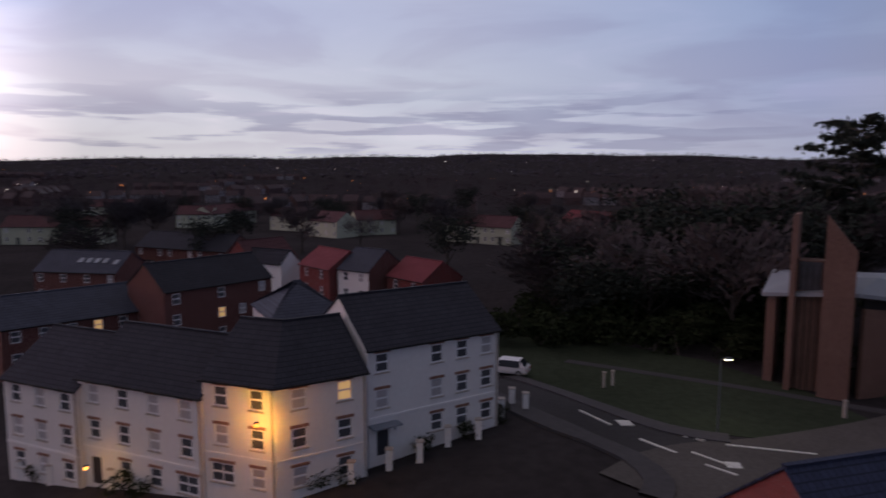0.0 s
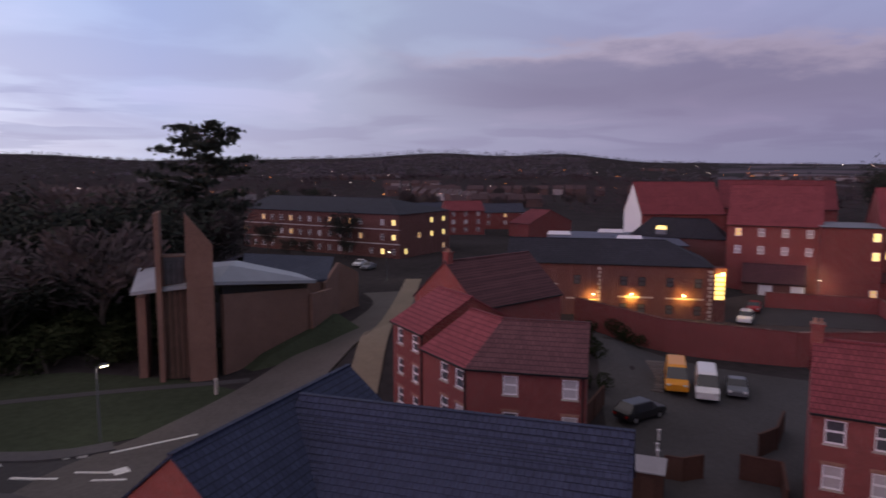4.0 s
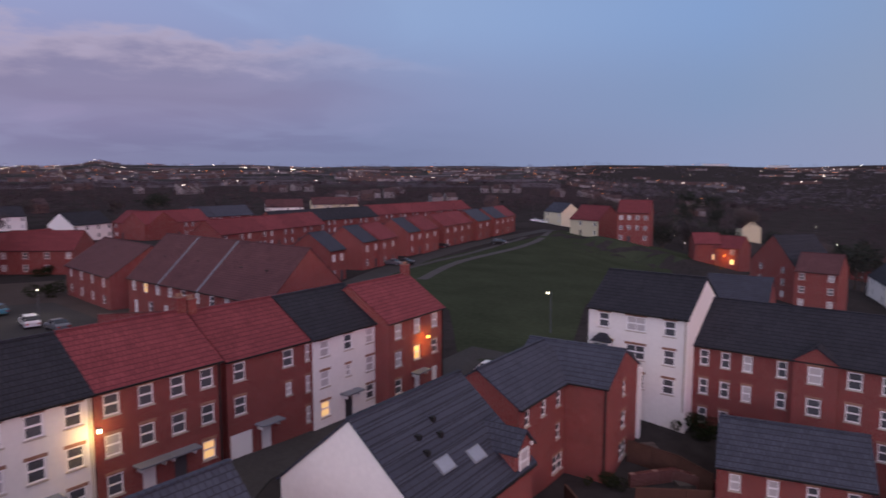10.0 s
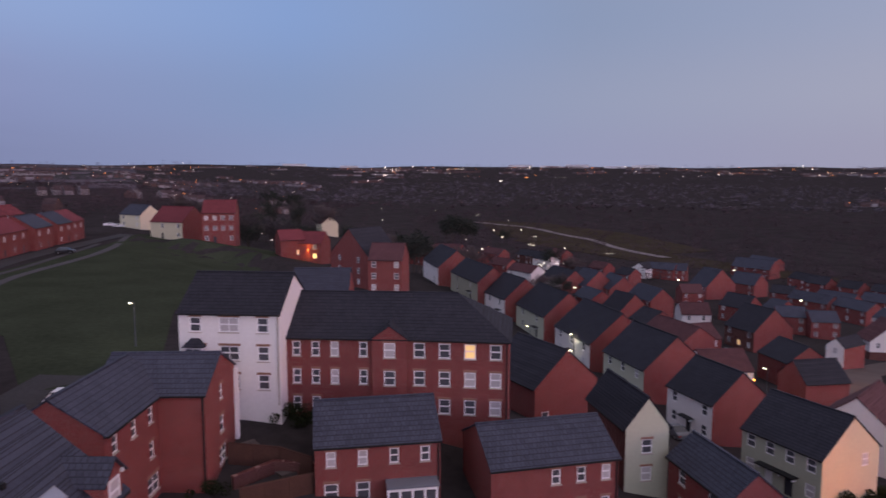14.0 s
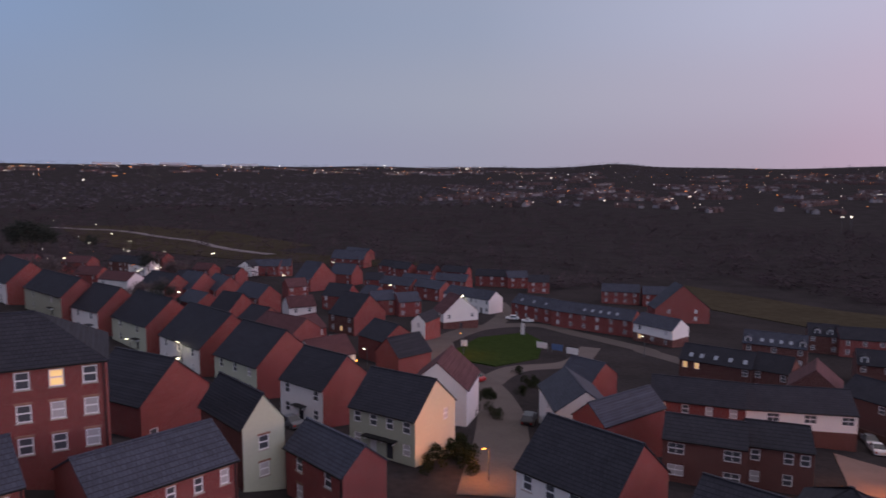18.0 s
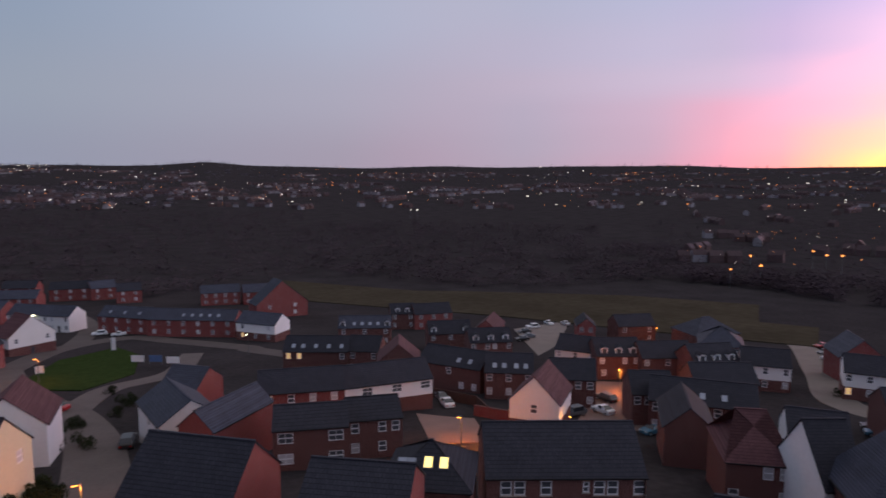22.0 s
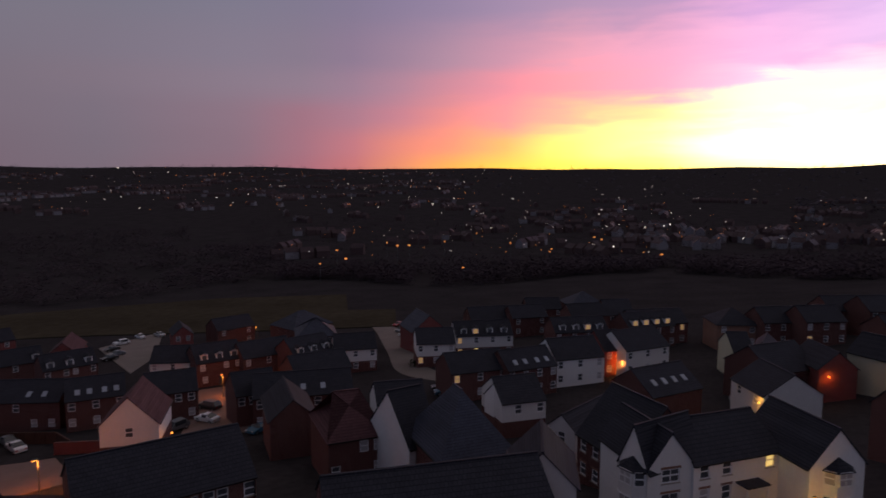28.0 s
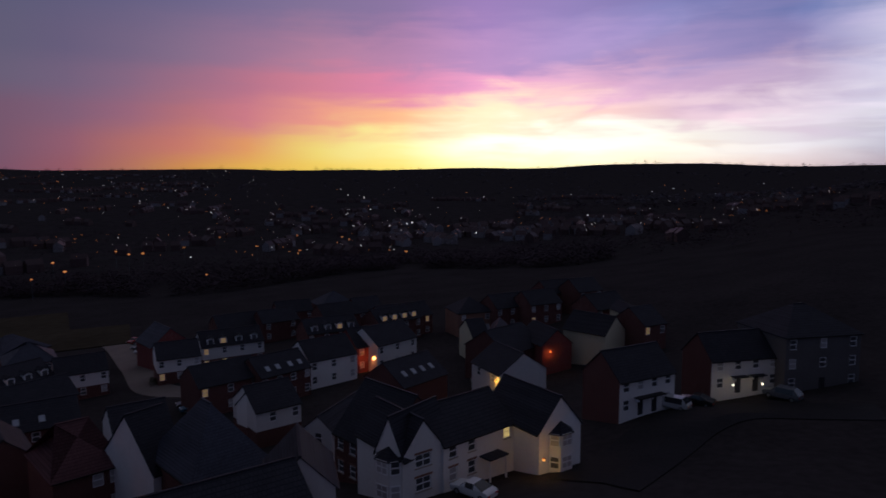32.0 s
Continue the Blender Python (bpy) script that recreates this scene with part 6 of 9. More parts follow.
house('dark brick estate house with dark slate roof', -148.44, 56.00, 105.7, 8.93, 8.00, -14.19, 2, wall=BRICK_D, roof=SLATE, front='w.w.w/l.w.w', rise=2.64)
house('dark brick estate house with dark slate roof', -159.53, 64.42, 104.5, 8.41, 8.00, -13.74, 2, wall=BRICK_D, roof=SLATE, front='w.w/w.w', rise=2.64)
house('dark brick estate house with dark slate roof', -153.56, 69.50, 105.7, 7.58, 8.00, -12.53, 2, wall=BRICK_D, roof=SLATE, front='w.w/wlw', rise=2.64)
house('dark brick estate house with dark slate roof', -129.77, 63.77, 107.1, 8.59, 8.00, -12.01, 2, wall=BRICK_D, roof=SLATE, front='w.w.w/w.w.w', rise=2.64)
house('dark brick estate house with dark slate roof', -184.24, 17.67, 107.0, 7.80, 8.00, -20.67, 2, wall=BRICK_D, roof=SLATE, front='w.w/l.w', rise=2.64)
house('dark brick estate house with dark slate roof', -198.40, -2.63, 103.4, 10.39, 8.00, -23.39, 2, wall=BRICK_D, roof=SLATE, front='w.w.w/w.w.w', rise=2.64)
house('dark brick estate house with blue slate roof', -202.01, 10.24, 108.3, 11.07, 10.00, -22.67, 2, wall=BRICK_D, roof=SLATE_B, front='w.w/w.w', hip='lr', rise=3.3)
house('red brick estate house with blue slate roof', 28.27, -205.45, 126.4, 10.77, 8.00, -21.40, 2, wall=BRICK, roof=SLATE_B, front='w.w/wdw', rise=2.64)
house('red brick estate house with dark slate roof', 24.82, -311.34, 142.1, 8.40, 8.00, -28.77, 2, wall=BRICK, roof=SLATE, front='w.w/wdw', rise=2.64)
house('red brick estate house with brown tiled roof', 38.86, -330.18, 143.9, 9.96, 8.00, -29.01, 2, wall=BRICK, roof=TILE_B, front='w.w/wdw', rise=2.64)
house('white rendered estate house with dark slate roof', 70.45, -350.97, 138.8, 12.38, 8.00, -28.46, 2, wall=WHITE, roof=SLATE, front='w.w/wdw', rise=2.64)
house('red brick estate house with dark slate roof', 9.28, -170.37, 129.3, 7.45, 8.00, -19.96, 2, wall=BRICK, roof=SLATE, front='w.w/wdw', rise=2.64)
house('red brick estate house with brown tiled roof', 70.07, -393.92, 141.0, 12.14, 8.00, -30.53, 2, wall=BRICK, roof=TILE_B, front='w.w/wdw', rise=2.64)
house('red brick estate house with brown tiled roof', 93.85, -298.45, 145.6, 11.96, 8.00, -23.62, 2, wall=BRICK, roof=TILE_B, front='w.w/wdw', rise=2.64)

# ---- extra parts of the offices, the skylit house and the near terrace ----


def bar(name, parent, m, x0, y0, z0, x1, y1, z1, label=""):
    v, f = [], []
    box(v, f, x0, y0, z0, x1, y1, z1)
    return mesh_ob(name, v, f, [m], parent, label=label)


for k in range(13):
    bar("quoin", office_a, STONE, 6.62 if k % 2 else 6.45, -0.06, 0.1 + k * 0.58, 6.95, -0.004, 0.5 + k * 0.58)
    bar("quoin", office_b, STONE, 7.25 if k % 2 else 7.05, -0.06, 0.1 + k * 0.58, 7.70, -0.004, 0.5 + k * 0.58)
for x0, x1 in ((1.9, 4.3), (-1.4, 0.7)):
    bar("lintel", office_a, STONE, x0, -0.05, 2.6 if x0 > 0 else 4.7, x1, -0.004, 2.82 if x0 > 0 else 4.9)
for x0, x1 in ((-5.3, -0.3), (1.4, 6.7)):
    bar("lintel", office_b, STONE, x0, -0.05, 3.1, x1, -0.004, 3.33)
entry = bar("entrance", office_a, LIT_Y, 5.0, -0.10, -0.4, 6.3, -0.006, 2.6, "lit glazed entrance with dark bars")
for k in range(4):
    bar("glazing_bar", entry, DARK, 4.95, -0.14, 0.2 + k * 0.72, 6.35, -0.101, 0.34 + k * 0.72)
turret = bar("stair_turret", office_b, BRICK_D, 7.75, -0.9, -1.0, 9.3, 1.6, 7.9)
slot = bar("stair_window", turret, LIT_Y, 7.9, -0.98, 3.5, 9.15, -0.905, 7.1, "tall stair window glowing yellow")
for k in range(5):
    bar("glazing_bar", slot, DARK, 7.86, -1.03, 4.1 + k * 0.62, 9.19, -0.981, 4.22 + k * 0.62)


# glazed porch under a lead roof, and the white side edge of the brick house
porch = bar("porch", porch_house, LEAD, 0.5, -1.5, 2.12, 4.5, -0.004, 2.3)
for x in (0.6, 1.5, 2.45, 3.4, 4.3):
    bar("porch_post", porch, UPVC, x - 0.09, -1.45, -0.3, x + 0.09, -1.3, 2.116)
for x in (0.7, 1.62, 2.57, 3.52):
    bar("pane", porch, GLASS, x, -1.40, 0.05, x + 0.70, -1.36, 2.0)
bar("porch_rail", porch, UPVC, 0.55, -1.46, 1.9, 4.35, -1.29, 2.05)
# added strip standing in for the white rendered side wall, edge-on
bar("corner_pilaster", corner_house, WHITE, 3.95, 7.75, -1.0, 4.45, 8.15, 7.5)
bar("porch_roof", bay_house, SLATE, -0.2, -1.5, 2.2, 2.4, -0.004, 2.36)
for x in (-0.05, 2.2):
    bar("porch_post", bay_house, UPVC, x - 0.08, -1.42, -0.6, x + 0.08, -1.26, 2.196)


def verge(top, w, d, e, h, a, m):
    """A pale mortared verge running up the front slope and down the back over a party wall."""
    x, o, k = -w / 2 + a * w, 0.25, h / (d / 2)
    v, f = [], []
    slab(v, f, [(x - 0.16, -o, e - o * k + 0.24), (x + 0.16, -o, e - o * k + 0.24), (x + 0.16, d / 2, e + h + 0.24), (x - 0.16, d / 2, e + h + 0.24)], 0.09)
    slab(v, f, [(x + 0.16, d + o, e - o * k + 0.24), (x - 0.16, d + o, e - o * k + 0.24), (x - 0.16, d / 2, e + h + 0.24), (x + 0.16, d / 2, e + h + 0.24)], 0.09)
    mesh_ob("verge", v, f, [m], top, weld=True)


for a in (0.27, 0.56):
    verge(long_terrace, 33.49, 13.0, 5.2, 6.0, a, LEAD)
for a in (0.14, 0.40, 0.70, 0.86):
    bar("roof_vent", long_terrace, DARK, -16.7 + a * 33.49, 3.2, 8.2, -16.4 + a * 33.49, 3.5, 8.5)
oriel = bar("oriel_window", white_house, UPVC, -3.9, -0.6, 3.35, -2.3, -0.004, 4.75)
bar("pane", oriel, GLASS, -3.75, -0.64, 3.55, -3.15, -0.604, 4.6)
bar("pane", oriel, GLASS, -3.05, -0.64, 3.55, -2.45, -0.604, 4.6)
v = [(-4.1, -0.8, 4.76), (-2.1, -0.8, 4.76), (-2.1, -0.01, 4.76), (-4.1, -0.01, 4.76), (-3.5, -0.05, 5.5), (-2.7, -0.05, 5.5)]
mesh_ob("oriel_roof", v, [(0, 1, 5, 4), (1, 2, 5), (3, 0, 4), (3, 2, 1, 0), (2, 3, 4, 5)], [SLATE], oriel)
for x, y in ((1.5, 4.8), (2.2, 4.5), (1.9, 3.0), (2.6, 2.8)):
    zz = 5.2 + 4.2 * (1 - x / 5) + 0.12
    bar("roof_vent", skylit, DARK, x - 0.16, y - 0.12, zz - 0.05, x + 0.16, y + 0.12, zz + 0.22)
cheek = bar("dormer", skylit, BRICK, 3.0, 7.5, 4.6, 5.06, 9.3, 6.5)
v, f = [], []
slab(v, f, [(5.3, 7.25, 6.35), (5.3, 8.4, 7.45), (2.2, 8.4, 7.45), (2.2, 7.25, 6.35)], 0.10)
slab(v, f, [(5.3, 8.4, 7.45), (5.3, 9.55, 6.35), (2.2, 9.55, 6.35), (2.2, 8.4, 7.45)], 0.10)
mesh_ob("dormer_roof", v, f, [SLATE_B], cheek, weld=True)
mesh_ob("dormer_gable", [(5.06, 7.5, 6.5), (5.06, 9.3, 6.5), (5.06, 8.4, 7.36), (4.9, 7.5, 6.5), (4.9, 9.3, 6.5), (4.9, 8.4, 7.36)], [(0, 1, 2), (5, 4, 3), (0, 2, 5, 3), (2, 1, 4, 5)], [BRICK], cheek)
me_, pn_, sm_ = window_meshes(1.05, 1.38, 1)
for q, par in ((me_, None), (pn_[1], 0)):
    if par is None:
        dw = new("window", q)
        dw.parent, dw.matrix_local = cheek, Matrix.Translation((5.12, 8.4, 4.95)) @ Matrix.Rotation(radians(90), 4, "Z")
    else:
        dp = new("pane", q)
        dp.parent = dw
for s0 in (7.55, 9.25):
    bar("bargeboard", cheek, UPVC, 5.07, s0 - 0.1, 6.30, 5.2, s0 + 0.1, 6.48)

# ---- ground: one sheet to the horizon ----
PADA = np.array(PADS)


def land_np(x, y):
    u = -0.7071 * (x + y)
    sp = 6 * np.logaddexp(0, (u - 8) / 6)
    z = 0.3 - 40 * (1 - np.exp(-sp / 150)) - 7 * np.exp(-((x + 85) ** 2 + (y - 45) ** 2) / 3025)
    num, den = np.zeros_like(x), np.zeros_like(x)
    for px, py, dzv, rad in PADA:
        w = np.exp(-np.minimum(((x - px) ** 2 + (y - py) ** 2) / (rad * rad), 30))
        num += w * dzv
        den += w
    z = z + num / np.maximum(den, 0.25)
    r = np.hypot(x, y)
    azd = np.degrees(np.arctan2(x, y)) % 360
    h = 0.52 + 0.62 * np.exp(-((azd - 2) / 24) ** 2) + 0.52 * np.exp(-((azd - 362) / 24) ** 2) + 0.30 * np.exp(-((azd - 45) / 14) ** 2) + 0.55 * np.exp(-((azd - 51) / 7) ** 2) + 0.75 * np.exp(-((azd - 61) / 5) ** 2) + 0.2 * np.exp(-((azd - 20) / 6) ** 2)
    h = h + 0.32 * np.exp(-((azd - 300) / 14) ** 2) + 0.05 * np.sin(np.radians(azd * 11)) + 0.03 * np.sin(np.radians(azd * 37)) + 0.22 * np.exp(-((azd - 207.5) / 2.2) ** 2) + 0.30 * np.exp(-((azd - 99) / 0.9) ** 2) + 0.14 * np.exp(-((azd - 140) / 40) ** 2) + 0.09 * np.exp(-((azd - 246) / 10) ** 2)
    top = 21 + np.tan(np.radians(h)) * 4600
    k = np.clip((r - 300) / 4400, 0, 1)
    s = k * k * (3 - 2 * k)
    far = np.where(r > 300, s, 0)
    z = z + (top - z) * far
    z = z + far * 9 * np.sin(x / 310) * np.sin(y / 270 + 1)
    return z


def lz(x, y):
    return float(land_np(np.array([float(x)]), np.array([float(y)]))[0])


def ground_sheet():
    rings = [3.0 * k for k in range(1, 110)] + [327 * 1.06 ** k for k in range(1, 47)]
    rings = [r for r in rings if r < 4700] + [4800]
    seg = 360
    r, a = np.meshgrid(np.array(rings), np.arange(seg) * 2 * math.pi / seg, indexing="ij")
    x, y = (r * np.sin(a)).ravel(), (r * np.cos(a)).ravel()
    z = land_np(x, y)
    v = [(0, 0, lz(0, 0))] + list(zip(x.tolist(), y.tolist(), z.tolist()))
    f = [(0, 1 + (s + 1) % seg, 1 + s) for s in range(seg)]
    for k in range(len(rings) - 1):
        for s in range(seg):
            p, q = 1 + k * seg + s, 1 + k * seg + (s + 1) % seg
            f.append((p, q, q + seg, p + seg))
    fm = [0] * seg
    # the haze-coloured tone starts beyond 900 m, eastwards
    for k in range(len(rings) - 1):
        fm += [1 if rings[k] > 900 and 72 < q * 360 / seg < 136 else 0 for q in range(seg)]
    tagged(mesh_ob("ground", v, f, [GRASS, HAZED_PLAIN], fmat=fm, smooth=True), "dark grass and earth of the hillside and valley at dusk", "ground", kind="structure")


ground_sheet()

# ---- roads and paved areas ----


def ribbon(name, label, pts, width, m, lift=0.10, cat="road", kerb=None):
    """A strip draped on the land along a smoothed line, with skirts at its edges."""
    P = [Vector(p) for p in pts]
    line = []
    for i in range(len(P) - 1):
        p0, p1, p2, p3 = P[max(i - 1, 0)], P[i], P[i + 1], P[min(i + 2, len(P) - 1)]
        n = max(2, int((p2 - p1).length / 1.5))
        for k in range(n):
            t = k / n
            line.append(0.5 * ((2 * p1) + (p2 - p0) * t + (2 * p0 - 5 * p1 + 4 * p2 - p3) * t * t + (3 * p1 - p0 - 3 * p2 + p3) * t ** 3))
    line.append(P[-1])
    v, f = [], []
    cross = max(2, int(width / 1.6))
    for i, p in enumerate(line):
        d = (line[min(i + 1, len(line) - 1)] - line[max(i - 1, 0)]).normalized()
        nrm = Vector((d.y, -d.x))
        xs = [p + nrm * (width * (k / cross - 0.5)) for k in range(cross + 1)]
        zz = land_np(np.array([q.x for q in xs]), np.array([q.y for q in xs])) + lift
        row = [(xs[0].x, xs[0].y, zz[0] - 0.5)] + [(q.x, q.y, z) for q, z in zip(xs, zz)] + [(xs[-1].x, xs[-1].y, zz[-1] - 0.5)]
        v += row
    n = cross + 3
    for i in range(len(line) - 1):
        for k in range(n - 1):
            a = i * n + k
            f.append((a, a + 1, a + n + 1, a + n))
    ob = mesh_ob(name, v, f, [m])
    tagged(ob, label, cat, kind="structure")
    return ob


def patch(name, label, pts, m, lift=0.10, cat="pavement", step=2.0):
    """A draped area inside a polygon, cut to a fine grid."""
    P = [Vector(p) for p in pts]
    bm = bmesh.new()
    bm.faces.new([bm.verts.new((p.x, p.y, 0)) for p in P])
    x0, x1 = min(p.x for p in P), max(p.x for p in P)
    y0, y1 = min(p.y for p in P), max(p.y for p in P)
    k = x0 + step
    while k < x1:
        bmesh.ops.bisect_plane(bm, geom=bm.verts[:] + bm.edges[:] + bm.faces[:], plane_co=(k, 0, 0), plane_no=(1, 0, 0))
        k += step
    k = y0 + step
    while k < y1:
        bmesh.ops.bisect_plane(bm, geom=bm.verts[:] + bm.edges[:] + bm.faces[:], plane_co=(0, k, 0), plane_no=(0, 1, 0))
        k += step
    bmesh.ops.recalc_face_normals(bm, faces=bm.faces[:])
    vs = bm.verts[:]
    zz = land_np(np.array([q.co.x for q in vs]), np.array([q.co.y for q in vs])) + lift
    for q, z in zip(vs, zz):
        q.co.z = z
    if bm.faces and sum(f.normal.z for f in bm.faces) < 0:
        bmesh.ops.reverse_faces(bm, faces=bm.faces[:])
    rim = [e for e in bm.edges if e.is_boundary]
    r = bmesh.ops.extrude_edge_only(bm, edges=rim)
    for g in r["geom"]:
        if isinstance(g, bmesh.types.BMVert):
            g.co.z -= 0.5
    me = bpy.data.meshes.new(name)
    bm.to_mesh(me)
    bm.free()
    me.materials.append(m)
    return tagged(new(name, me), label, cat, kind="structure")


MARK = mat("road_paint", (0.65, 0.65, 0.62), amount=0.15, rough=0.7)
SANDY = mat("pale_path", (0.19, 0.155, 0.115), grain=2, amount=0.2, coarse=0.2)
GREY_PATH = mat("grey_path", (0.078, 0.075, 0.080), grain=2, amount=0.2, coarse=0.2, spec=0.05)
# lighter copy of the paving, with the lit road's brightness in its colour
LIT_PAVING = mat("lit_paving", (0.20, 0.175, 0.16), grain=2, amount=0.2, coarse=0.2, spec=0.05)
BLOCK = mat("block_paving", (0.22, 0.15, 0.13), grain=4, amount=0.2, coarse=0.3)

ribbon("road", "asphalt road with a junction beside the church green", [(5.3, 63.1), (10.3, 54.8), (15.0, 49.3), (19.8, 43.6), (25.2, 33.8)], 7.5, ASPHALT)
ribbon("road", "asphalt road running past the church", [(13.2, 40.4), (18.4, 45.1), (27.2, 47.2), (43.3, 53.3), (73.1, 68.8), (82.2, 79.4)], 7.5, mat("worn_pale_asphalt", (0.098, 0.090, 0.086), grain=3, amount=0.3, coarse=0.12, spec=0.05), 0.13)
ribbon("pavement", "pale sandy footway beside the road", [(39.9, 42.1), (57.1, 56.0), (77.2, 70.9), (95.0, 84.4)], 3.0, SANDY, 0.17, "pavement")
ribbon("pavement", "narrow path across the church green", [(13.6, 72.1), (28.8, 62.7), (38.2, 55.7)], 1.2, ASPHALT, 0.08, "path")
patch("pavement", "asphalt car park with parked vans", [(68.7, 34.0), (73.2, 12.6), (40.8, 6.7), (38.8, 13.9), (46.2, 21.1)], ASPHALT, 0.1, "car park")
patch("pavement", "asphalt car park behind the terrace", [(127.5, 6.7), (123.3, -12.4), (104.2, -15.9), (90.5, -9.9), (96.7, 4.3)], ASPHALT, 0.1, "car park")
patch("pavement", "asphalt yard in front of the brick offices", [(97.4, 28.2), (111.6, 26.2), (114.8, 11.1), (103.1, 8.2)], ASPHALT, 0.1, "car park")
patch("pavement", "paved yards between the brick buildings", [(90.0, 40.0), (118.0, 30.0), (150.0, 20.0), (150.0, -22.0), (128.0, -36.0), (92.0, -16.0)], mat("worn_paving", (0.085, 0.070, 0.068), grain=2, amount=0.3, coarse=0.12, spec=0.03), 0.05, "yard")
ribbon("road", "street in front of the terraced houses", [(40.3, 8.3), (41.5, 0.9), (42.4, -10.4), (47.1, -16.5), (53.0, -33.3), (58.7, -50.9)], 7, ASPHALT, 0.1)
ribbon("road", "road along the far side of the green", [(108.9, -57.0), (128.1, -79.8), (155.4, -121.1), (173.9, -160.8), (184.4, -186.2)], 6, ASPHALT)
ribbon("pavement", "pale path crossing the green", [(108.9, -74.3), (126.3, -97.0), (143.9, -133.2), (168.0, -169.8)], 2.2, GREY_PATH, 0.1, "path")
ribbon("pavement", "footpath beside the green", [(107.5, -57.6), (124.5, -79.5), (139.8, -111.1), (166.1, -155.7)], 2.0, GREY_PATH, 0.1, "path")
# estate roads
ribbon("road", "estate road lit orange by street lamps", [(-19.8, -61.5), (-28.1, -83.7), (-34.1, -103.6), (-37.2, -125.2), (-35.7, -146.5), (-40.8, -177.5)], 7.5, PAVING, 0.12)
ribbon("road", "estate ring road around a small green", [(-40.4, -175.7), (-58.8, -199.9), (-80.2, -206.1), (-87.4, -190.3), (-96.4, -165.2), (-95.4, -162.3), (-98.6, -147.1)], 7, PAVING, 0.12)
ribbon("road", "estate ring road around a small green", [(-38.2, -123.3), (-49.6, -138.9), (-66.4, -146.5), (-81.8, -168.0)], 5.5, PAVING, 0.11)
ribbon("road", "estate road leading to the river edge", [(-62.6, -201.1), (-76.8, -228.2), (-84.4, -257.7), (-80.7, -275.8)], 6, PAVING, 0.11)
patch("pavement", "brick paved court lit orange", [(-77.5, -78.9), (-80.7, -68.7), (-70.1, -57.1), (-65.3, -63.6)], BLOCK, 0.12, "court")
patch("pavement", "brick paved parking court lit orange", [(-124.2, -71.7), (-129.9, -62.9), (-93.6, -45.7), (-89.3, -54.9)], BLOCK, 0.12, "court")
patch("pavement", "parking court beside the river meadow", [(-174.1, -131.6), (-201.9, -128.0), (-161.4, -105.6), (-142.2, -99.4)], LIT_PAVING, 0.12, "court")
ribbon("road", "pale estate road with parked cars", [(-208.4, -67.1), (-210.8, -56.3), (-167.3, -39.4), (-140.0, -29.8), (-131.3, -20.1)], 7, LIT_PAVING, 0.12)
ribbon("road", "dark road in front of the white apartment house", [(-54.8, 25.4), (-66.2, 40.9), (-69.2, 52.4), (-61.8, 63.3)], 9, mat("dark_tarmac", (0.032, 0.031, 0.034), grain=3, amount=0.25, coarse=0.15, spec=0.03), 0.12)
ribbon("pavement", "footway along the church green", [(6.8, 64.7), (11.6, 58.8), (18.0, 52.0), (22.2, 50.0)], 1.8, GREY_PATH, 0.24, "pavement")
ribbon("pavement", "footway at the near corner of the junction", [(4.3, 57.6), (9.3, 50.0), (13.4, 46.1), (14.2, 42.1), (13.2, 39.8)], 2.0, GREY_PATH, 0.24, "pavement")
for pts in ([(11.5, 54.5), (13.5, 51.9)], [(15.1, 49.5), (17.1, 47.1)], [(18.3, 47.3), (20.4, 44.4)], [(18.4, 45.0), (19.8, 43.1)], [(21.4, 48.8), (27.3, 47.0)]):
    ribbon("road_marking", "worn white road marking", pts, 0.22, MARK, 0.19, "road marking")
for pts in ([(14.2, 52.6), (15.4, 52.8)], [(12.7, 46.7), (13.8, 46.2)], [(19.8, 45.0), (20.8, 44.8)], [(19.0, 50.9), (20.4, 50.2)]):
    ribbon("road_marking", "pale road patch at the crossing", pts, 1.1, MARK, 0.19, "road marking")
patch("grass_verge", "rounded green on the estate ring road", [(-41.6, -162.2), (-53.7, -182.0), (-71.1, -190.9), (-70.9, -175.6), (-60.2, -152.1), (-45.6, -141.3), (-40.3, -147.0)], mat("mown_grass", (0.035, 0.055, 0.018), grain=2, amount=0.3, rough=1, spec=0), 0.3, "green")
LAWN = mat("green_field_grass", (0.043, 0.053, 0.036), grain=1.5, amount=0.3, coarse=0.1, rough=1, spec=0)
patch("grass_field", "broad grass field on the hill top", [(80.7, -60.2), (110.5, -61.5), (131.9, -88.3), (152.0, -130.3), (168.3, -172.5), (174.9, -230.4), (144.8, -221.0), (121.5, -193.6), (75.9, -85.3), (58.3, -63.3), (49.9, -46.1), (56.8, -43.8)], LAWN, 0.05, "field", 5.0)
patch("grass_field", "church green", [(-12.5, 86.4), (11.6, 86.7), (28.7, 72.1), (34.3, 61.6), (36.0, 52.4), (25.2, 50.2), (17.8, 52.5), (11.2, 59.8), (5.4, 70.1)], LAWN, 0.05, "green", 4.0)

# ---- church ----


